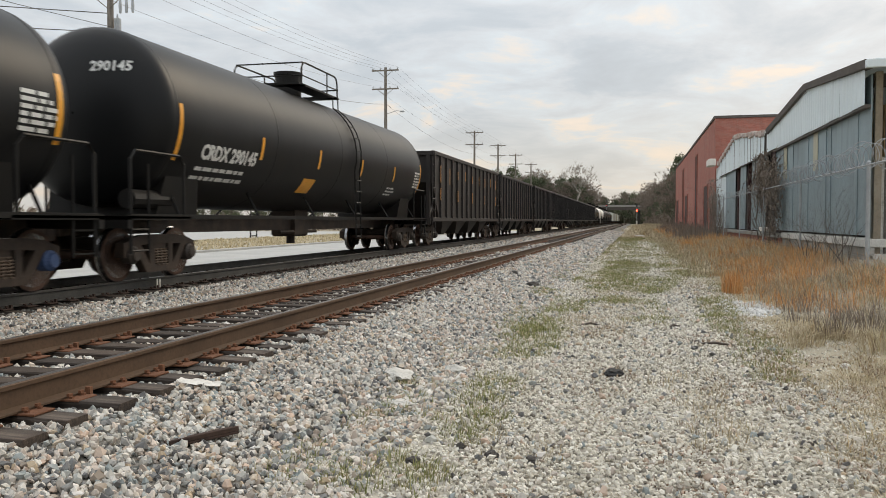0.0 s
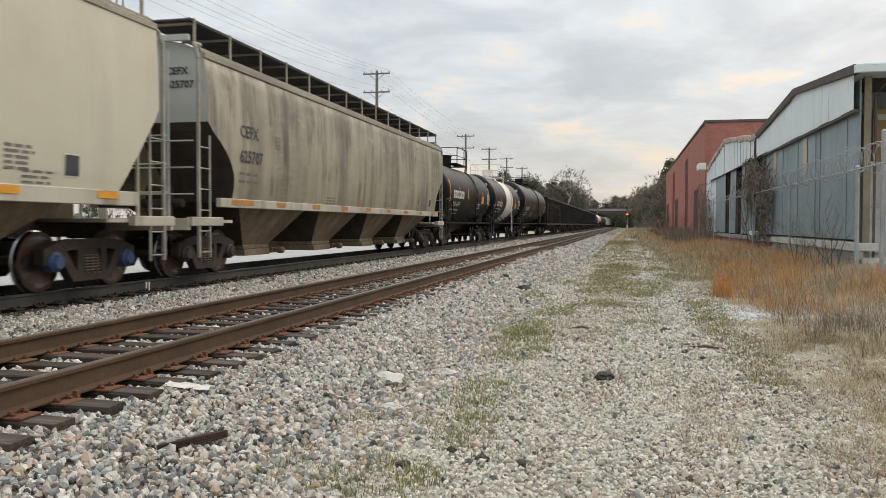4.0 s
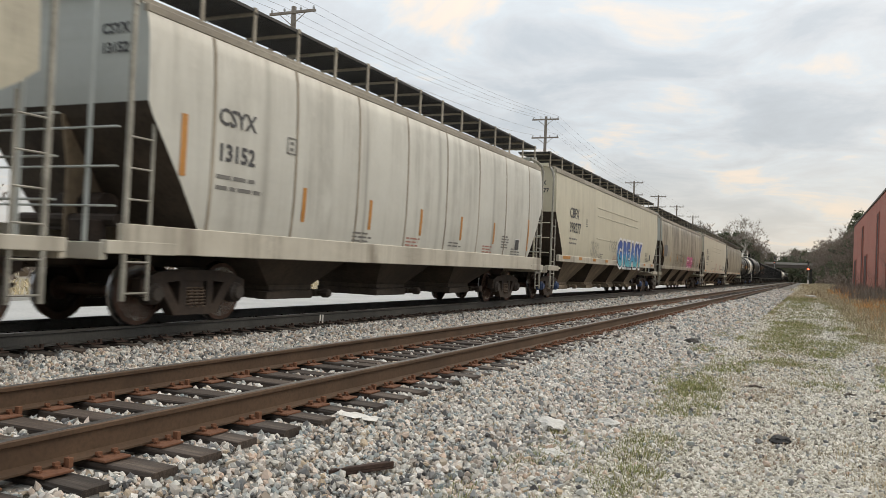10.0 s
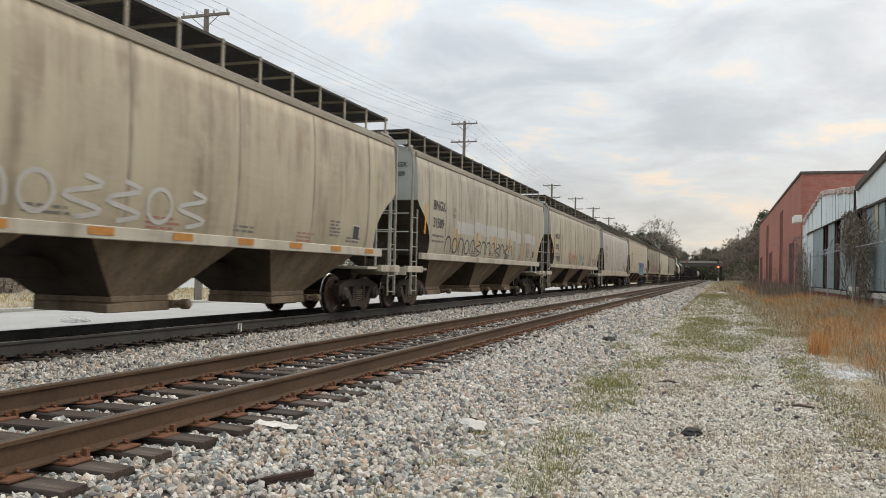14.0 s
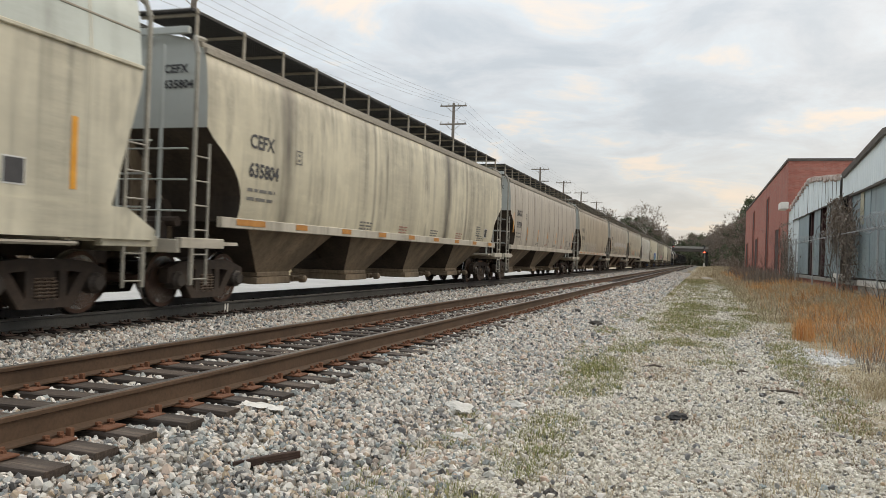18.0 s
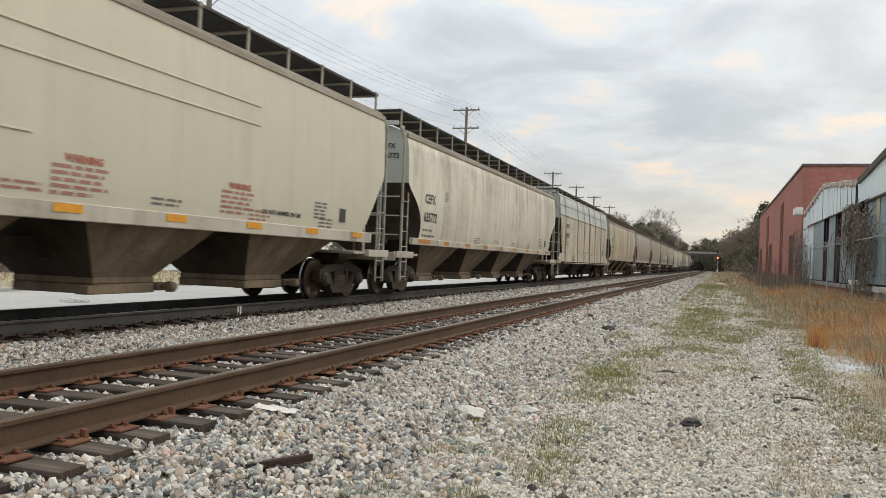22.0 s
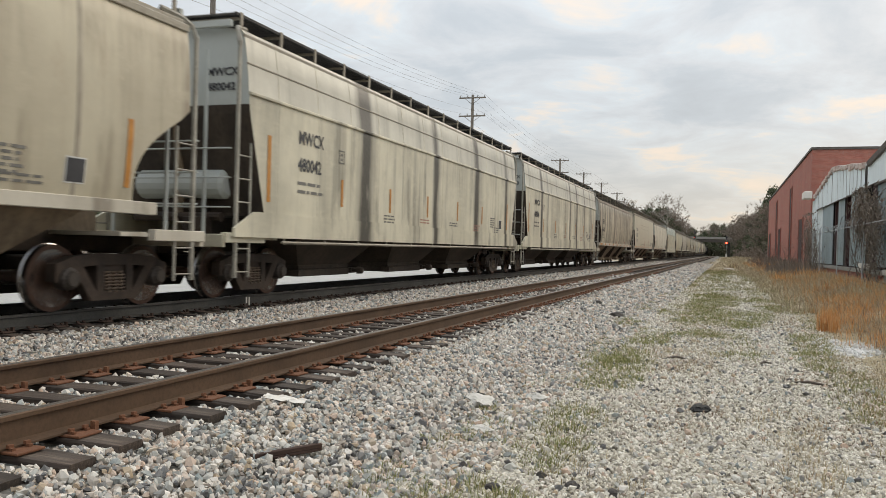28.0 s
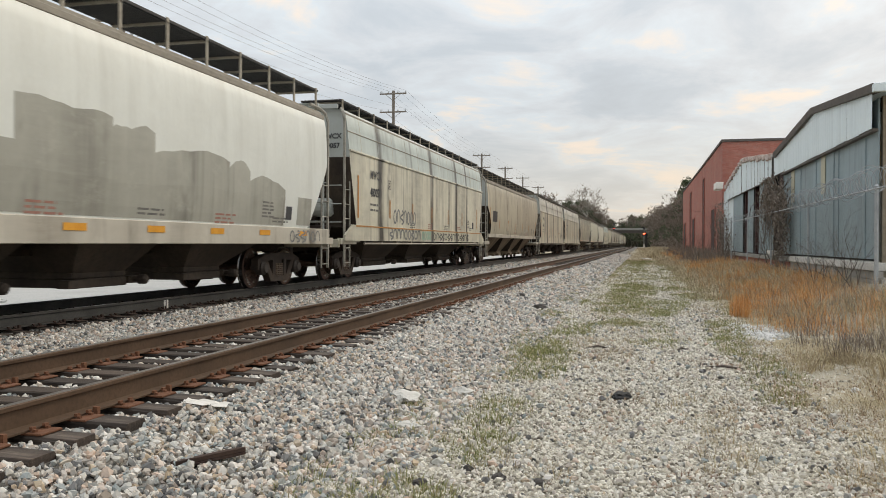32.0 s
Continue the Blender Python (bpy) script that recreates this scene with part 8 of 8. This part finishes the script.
tufts("dry_broomsedge", spots_in(190, 2.0, 4.7, 9.5, 25, 1, orange_patch, (0.35, 1.15), bias=0.8), 26, 0.50, 0.0036, 0.24, M_STRAW, "tall orange dry grass beside the fence", 1, 0.6, 0.5)
tufts("dry_broomsedge", spots_in(150, 2.1, 4.7, 22, 50, 12, orange_patch, (0.35, 1.1)), 26, 0.55, 0.006, 0.38, M_STRAW, "orange dry grass along the fence", 12, 0.6, 0.5)
tufts("tangled_stems", spots_in(110, 2.3, 4.8, 10, 30, 14, lambda x, y, r: x > orange_edge(y) - 0.1, (0.4, 1.1)), 22, 0.5, 0.0035, 0.35, M_TWIG, "dark dead stems mixed into the orange grass", 14, 1.0, 0.7)
tufts("dry_broomsedge", [(1.98 + random.gauss(0, 0.07), 17.9 + random.gauss(0, 0.12), 0.0, random.uniform(0.6, 1.0)) for _ in range(7)], 60, 0.66, 0.004, 0.10, M_STRAW, "lone upright clump of orange grass", 13, 0.2, 0.3)
tufts("dry_broomsedge", spots_in(120, 2.6, 5.0, 46, 120, 2, lambda x, y, r: noise.noise((x * 0.4, y * 0.12, 4)) > -0.05, (0.5, 1.1)), 30, 0.62, 0.012, 0.6, M_STRAW, "tall orange dry grass along the wall", 2, 0.6, 0.5)
tufts("dry_thatch", spots_in(1900, 1.25, 4.8, 4.6, 24, 3, lambda x, y, r: x > verge_edge(y) - 0.35 + 0.22 * r.gauss(0, 1) and noise.noise((x * 0.8, y * 0.7, 31)) > -0.28 and math.hypot((x - 1.85) / 0.6, (y - 14.8) / 1.5) > 1, (0.25, 1.3), bias=1.2), 30, 0.085, 0.0034, 0.22, M_THATCH, "short grey-brown dead grass on the verge", 3, 1.9, 0.9)
tufts("tall_dead_grass", spots_in(420, 2.3, 4.9, 9, 45, 33, lambda x, y, r: x > verge_edge(y) + 0.7 and noise.noise((x * 0.9, y * 0.5, 14)) > 0.0, (0.5, 1.2)), 34, 0.34, 0.0045, 0.28, M_THATCH, "knee-high grey dead grass near the fence", 33, 0.9, 0.6)
tufts("tall_dead_grass", [(2.95 + random.gauss(0, 0.35), 11.9 + random.gauss(0, 0.8), 0.15, random.uniform(0.5, 1.1)) for _ in range(22)], 30, 0.42, 0.003, 0.2, M_TWIG, "clump of dark dead brush in the grass", 34, 1.0, 0.7)
tufts("tall_dead_grass", [(2.3 + random.gauss(0, 0.28), 11.0 + random.gauss(0, 0.3), 0.03, random.uniform(0.4, 0.9)) for _ in range(26)], 45, 0.26, 0.004, 0.16, M_THATCH, "dark mound of dead stems", 35, 1.3, 0.8)
tufts("dry_thatch", spots_in(800, 1.3, 4.9, 22, 90, 4, lambda x, y, r: x > verge_edge(y) - 0.3), 26, 0.30, 0.010, 0.45, M_THATCH, "dead grass on the far verge", 4, 1.2, 0.7)
tufts("dry_thatch", spots_in(500, 0.4, 5.5, 80, 330, 41), 14, 0.5, 0.04, 0.9, M_THATCH, "dead grass on the distant verge", 41, 1.0, 0.6)
tufts("dark_brush", spots_in(110, 3.3, 5.0, 48, 118, 42), 34, 1.0, 0.014, 0.7, M_TWIG, "dark bare brush against the brick wall", 42, 0.5, 0.3)


def mid_strip(x, y, r):
    """Grass between the wheel tracks: a long band, a shorter one beside it, weeds at the ballast's foot."""
    n = noise.noise((x * 1.1, y * 0.45, 7)) + r.uniform(-0.25, 0.25)
    if abs(x + 0.3) < 0.62 and y > 15:
        return n > -0.12
    if abs(x - 1.35) < 0.5 and 19 < y < 60:
        return n > -0.05
    if abs(x + 1.65) < 0.4 and y > 17:
        return n > 0.12
    return n > 0.3


def foot_strip(x, y, r):
    n = noise.noise((x * 1.4, y * 0.8, 11))
    c = -1.55 + (0.02 * (y - 6))
    return abs(x - c) < 0.55 and n > 0.05 + r.uniform(-0.25, 0.2)


tufts("short_green_grass", spots_in(1300, -2.1, 1.9, 12, 30, 5, mid_strip), 34, 0.085, 0.005, 0.17, M_GREEN, "short green grass between the wheel tracks", 5, 0.9)
tufts("short_green_grass", spots_in(1300, -2.1, 1.9, 28, 75, 6, mid_strip), 28, 0.10, 0.012, 0.36, M_GREEN, "green grass strip along the lane", 6, 0.9)
tufts("short_green_grass", spots_in(560, -2.6, -0.6, 4.2, 16, 7, foot_strip), 20, 0.075, 0.0035, 0.13, M_GREEN, "sparse green weeds at the ballast's foot", 7, 1.0)
tufts("short_green_grass", spots_in(160, 1.0, 2.2, 8, 14, 71, lambda x, y, r: abs(x - verge_edge(y) + 0.45) < 0.25), 20, 0.085, 0.0035, 0.15, M_GREEN, "olive grass along the verge's edge", 71, 1.0)
tufts("short_green_grass", [(-1.45 + random.gauss(0, 0.16), 10.8 + random.gauss(0, 0.55), 0.0, random.uniform(0.7, 1.3)) for _ in range(60)], 26, 0.10, 0.004, 0.12, M_GREEN, "clump of olive grass on the gravel", 8, 0.9)
tufts("dry_weeds", spots_in(170, -1.0, 1.5, 5, 20, 9, lambda x, y, r: noise.noise((x * 0.8, y * 0.5, 21)) > 0.18 or (abs(x + 0.25) < 0.35 and 12 < y < 19)), 22, 0.09, 0.003, 0.16, M_THATCH, "brown dead weeds scattered on the gravel", 9, 1.2, 0.8)
tufts("lane_grass", spots_in(700, -1.2, 2.0, 15, 45, 53, lambda x, y, r: abs(x - 0.55) > 0.3 and noise.noise((x, y * 0.4, 17)) > -0.15, (0.4, 1.1)), 22, 0.09, 0.006, 0.3, M_THATCH, "dead grass mixed into the green strips", 53, 1.2, 0.7)
tufts("lane_grass", spots_in(900, -1.4, 1.9, 30, 120, 51, None, (0.4, 1.1)), 22, 0.12, 0.011, 0.5, M_THATCH, "thin dead grass on the overgrown lane", 51, 1.2, 0.7)
tufts("lane_grass", spots_in(300, -1.6, 1.9, 110, 330, 52, None, (0.5, 1.2)), 16, 0.25, 0.03, 1.0, M_THATCH, "dead grass on the far lane", 52, 1.2, 0.7)
tufts("roadside_grass", spots_in(1300, -36, -22.5, -10, 190, 10), 14, 0.22, 0.05, 1.1, M_FIELD, "dry field grass beyond the road", 10, 0.8)

tufts("leaf_litter", spots_in(150, -0.7, 1.1, 3.8, 12, 91, lambda x, y, r: noise.noise((x * 1.3, y * 0.6, 44)) > 0.12), 26, 0.035, 0.006, 0.16, M_LITTER, "brown dead leaf crumbs on the gravel", 91, 2.0, 0.9)
tufts("leaf_litter", spots_in(140, 1.2, 2.6, 5, 13, 92, lambda x, y, r: noise.noise((x * 1.1, y * 0.7, 45)) > 0.0), 26, 0.05, 0.006, 0.18, M_LITTER, "brown dead leaf crumbs in the verge", 92, 2.0, 0.9)

# brush and vines against the warehouse


def brush(name, label, spots, seed, height, mat):
    rng = random.Random(seed)
    for (x, y, z, h) in spots:
        b = thing(name, label, "shrub", "brush along the wall", m=pose(x, y, z))
        s = Shape()
        tips = []
        for k in range(5):
            grow(s, tips, Vector((rng.gauss(0, 0.12), rng.gauss(0, 0.2), 0)), Vector((rng.gauss(0, 0.25), rng.gauss(0, 0.3), 1)).normalized(), height * h * 0.36, 0.012, 3, rng)
        part("bush", s, mat, b)


brush("leafless_shrub", "leafless brown shrub grown against the wall", [(4.57, 19.9, 0.45, 1.1), (4.95, 31.6, 0.5, 1.6), (4.9, 33.3, 0.5, 1.7), (4.95, 34.6, 0.5, 1.5), (4.9, 52.5, 0.5, 2.0), (4.8, 55.2, 0.5, 2.3), (4.6, 24.4, 0.45, 0.8), (4.3, 22.4, 0.4, 0.9), (4.5, 20.8, 0.4, 0.7), (4.4, 46, 0.5, 1.0),
                                                                          (4.3, 60, 0.4, 1.2), (4.4, 68, 0.4, 1.4), (4.2, 77, 0.4, 1.3), (4.4, 88, 0.4, 1.5), (4.2, 99, 0.4, 1.6)], 3, 1.9, M_SHRUB)
vv = thing("hanging_vine", "tangle of dead brown vines hanging on the fence and wall", "vine")
rng = random.Random(8)
for k in range(44):
    s = Shape()
    c = Vector((4.85 + rng.gauss(0, 0.12), rng.choice((31.6, 34.2, 35.6, 53.5, 56.0)) + rng.gauss(0, 0.55), rng.uniform(2.2, 3.7)))
    pts = [c]
    d = Vector((rng.gauss(0, 0.3), rng.gauss(0, 1), rng.gauss(-0.6, 0.6))).normalized()
    for i in range(9):
        d = (d + Vector((rng.gauss(0, 0.25), rng.gauss(0, 0.55), rng.gauss(-0.18, 0.45)))).normalized()
        c = c + d * 0.22
        pts.append(Vector((max(4.6, min(5.0, c.x)), c.y, max(0.7, c.z))))
    s.tube(pts, 0.012, 3)
    part("vine_stem", s, M_SHRUB, vv)
v, f = [], []
for k in range(8000):
    cy, cz, sy, sz = rng.choice(((34.4, 3.2, 0.9, 0.5), (34.4, 3.2, 0.9, 0.5), (32.0, 2.9, 0.9, 0.35), (31.6, 1.9, 0.3, 0.8), (55.5, 2.6, 1.5, 1.0), (52.5, 1.6, 1.2, 0.7)))
    p = Vector((4.85 + rng.gauss(0, 0.12), cy + rng.gauss(0, sy), max(0.7, min(4.1, cz + rng.gauss(0, sz)))))
    u = Vector((rng.gauss(0, 0.3), rng.gauss(0, 1), rng.gauss(0, 1))).normalized() * rng.uniform(0.06, 0.2)
    w = Vector((rng.gauss(0, 1), rng.gauss(0, 1), rng.gauss(0, 1))).normalized() * 0.03
    n = len(v)
    v += [p - w, p + w, p + u]
    f.append((n, n + 1, n + 2))
part("vine_leaves", quick_mesh("vine_leaves", np.array([tuple(a) for a in v]), np.array(f), M_TWIG), None, vv)

# ---------------------------------------------------------------- loose stone


def stones(name, x0, x1, y0, y1, per_m2, size, material, label, seed, skip=None, sink=0.25, falloff=14.0):
    """Angular crushed stones as one mesh, thinning with distance."""
    g = np.random.default_rng(seed)
    n = int((x1 - x0) * (y1 - y0) * per_m2)
    x, y = g.uniform(x0, x1, n), g.uniform(y0, y1, n)
    keep = g.random(n) < np.clip(falloff / np.maximum(y, 0.1), 0.0, 1.0)
    if skip is not None:
        keep &= ~skip(x, y)
    x, y = x[keep], y[keep]
    n = len(x)
    grid = np.linspace(-14, 6, 401)
    hz = np.array([bed_height(float(q)) for q in grid])
    z = np.interp(x, grid, hz)
    # a rough block with its corners knocked off: a ring of five between two caps
    cube = np.array([(0.45, 0.3, -1), (-0.5, 0.35, -1), (0.0, -0.5, -1)] + [(math.cos(a), math.sin(a), 0.1) for a in np.arange(5) * 2 * math.pi / 5] + [(0.4, -0.35, 0.95), (-0.1, 0.5, 0.95), (-0.45, -0.3, 0.95)])
    tri = np.array([(0, 2, 1), (0, 1, 4), (1, 5, 4), (1, 6, 5), (1, 2, 6), (2, 7, 6), (2, 3, 7), (2, 0, 3), (0, 4, 3), (3, 4, 9), (4, 5, 9), (5, 10, 9), (5, 6, 10), (6, 7, 10), (7, 8, 10), (7, 3, 8), (3, 9, 8), (8, 9, 10)])
    cube *= 0.95
    s = size * np.exp(np.clip(g.normal(0, 0.26, n), -0.6, 0.55)) * np.clip(1 + 0.035 * (y - 8), 1, 2.0)
    v = cube[None] * (0.42 + 0.68 * g.random((n, 11, 3)))
    v *= (s[:, None] * g.uniform(0.6, 1.2, (n, 3)))[:, None, :]
    ax = g.normal(0, 1, (n, 3))
    ax /= np.linalg.norm(ax, axis=1, keepdims=True)
    th = g.uniform(0, 2 * np.pi, n)[:, None, None]
    k1 = np.cross(ax[:, None, :], v)
    k2 = ax[:, None, :] * np.sum(ax[:, None, :] * v, axis=2, keepdims=True)
    v = v * np.cos(th) + k1 * np.sin(th) + k2 * (1 - np.cos(th))
    v[:, :, 0] += x[:, None]
    v[:, :, 1] += y[:, None]
    v[:, :, 2] += (z + s * (0.45 - sink) + g.random(n) * s * 0.6)[:, None]
    t = (np.arange(n)[:, None, None] * 11 + tri[None]).reshape(-1, 3)
    me = quick_mesh(name, v.reshape(-1, 3), t, material)
    return tagged(new(name, me), label, "gravel", "", "stuff")


def on_ties(first):
    def f(x, y):
        ph = np.mod(y - first + TIE_STEP / 2, TIE_STEP) - TIE_STEP / 2
        return np.abs(ph) < 0.13
    return f


stones("ballast_shoulder", -3.5, -1.5, 2.6, 40, 1050, 0.0265, M_BALLAST, "mixed grey, pink and white crushed rock on the shoulder", 1, lambda x, y: on_ties(-3.12)(x, y) & (x < -3.36), falloff=9.0)
stones("ballast_cribs", -6.05, -3.42, 2.0, 45, 900, 0.0265, M_BALLAST, "crushed rock between the near track's ties", 2, lambda x, y: on_ties(-3.12)(x, y) | (np.abs(np.abs(x - TRACK_NEAR) - 0.752) < 0.1), 0.42, 9.0)
stones("ballast_shoulder", -3.4, -1.5, 34, 110, 260, 0.034, M_BALLAST, "crushed rock along the line further on", 11, falloff=30.0)
stones("ballast_middle", -8.2, -6.0, 50, 120, 120, 0.036, M_BALLAST, "crushed rock between the tracks further on", 12, falloff=30.0)
stones("ballast_shoulder", -3.4, -1.6, -4, 2.6, 380, 0.028, M_BALLAST, "crushed rock beside the near track", 21)
stones("ballast_cribs", -6.05, -3.42, -4, 2.0, 380, 0.027, M_BALLAST, "crushed rock between the first ties", 22, lambda x, y: on_ties(-3.12)(x, y) | (np.abs(np.abs(x - TRACK_NEAR) - 0.752) < 0.1), 0.42)
stones("lane_gravel", -1.9, 1.8, -4, 3.0, 260, 0.018, M_LANE, "pale crushed limestone underfoot", 23, sink=0.32)
stones("ballast_middle", -8.3, -6.0, 2.0, 60, 700, 0.028, M_BALLAST, "crushed rock between the two tracks", 3, lambda x, y: on_ties(-2.0)(x, y) & (x < -8.12), falloff=11.0)
stones("ballast_far", -10.8, -8.1, 3.0, 40, 300, 0.028, M_SHADESTONE, "crushed rock under the train", 5, lambda x, y: on_ties(-2.0)(x, y) | (np.abs(np.abs(x - TRACK_FAR) - 0.752) < 0.1), 0.42)
stones("lane_gravel", -1.95, 1.9, 3.0, 34, 1500, 0.016, M_LANE, "pale crushed limestone on the lane", 4, sink=0.32, falloff=7.0)
stones("lane_gravel", -1.8, 1.7, 3.0, 20, 120, 0.026, M_BALLAST, "larger stones strayed onto the lane", 7, sink=0.3, falloff=7.0)
stones("lime_lumps", 1.4, 2.3, 13.5, 16.0, 220, 0.022, M_SAND, "white lumps in the lime spill", 13, lambda x, y: ((x - 1.85) / 0.5) ** 2 + ((y - 14.75) / 1.35) ** 2 > 1.1, 0.1, 30.0)
stones("lane_gravel", -1.2, 1.5, 30, 60, 120, 0.022, M_LANE, "pale gravel on the lane further on", 14, sink=0.3, falloff=25.0)
stones("verge_gravel", 1.6, 3.2, 3.5, 16, 300, 0.014, M_LANE, "stray gravel in the dry verge", 6, sink=0.3, falloff=8.0)

# ---------------------------------------------------------------- motion


def motions():
    zr = RAIL_Z
    start = {}
    for car, y0 in CARS:
        start[car.name] = y0
        walk(car, [(t, pose(TRACK_FAR, y0 + SPEED * t, zr)) for t in (0.0, 8.0, 16.0, 24.0, 32.0)])

    # wheels roll while their car passes the camera; between rows they turn well under a quarter
    per = SPEED / 0.46 / FPS
    for w, a in WHEELS:
        truck = w.parent
        y0 = start[truck.parent.name] + truck.location.y + a
        f0, f1 = max(0, int((1.0 - y0) / SPEED * FPS)), min(960, int((36.0 - y0) / SPEED * FPS))
        if f1 <= f0:
            continue
        rows = [(f / FPS, pose(0, a, 0.46, -math.degrees(per * (f - f0)) % 360)) for f in range(f0, f1 + 1)]
        if f0 > 0:
            rows.insert(0, (0.0, rows[0][1]))
        if f1 < 960:
            rows.append((32.0, rows[-1][1]))
        walk(w, rows)


motions()
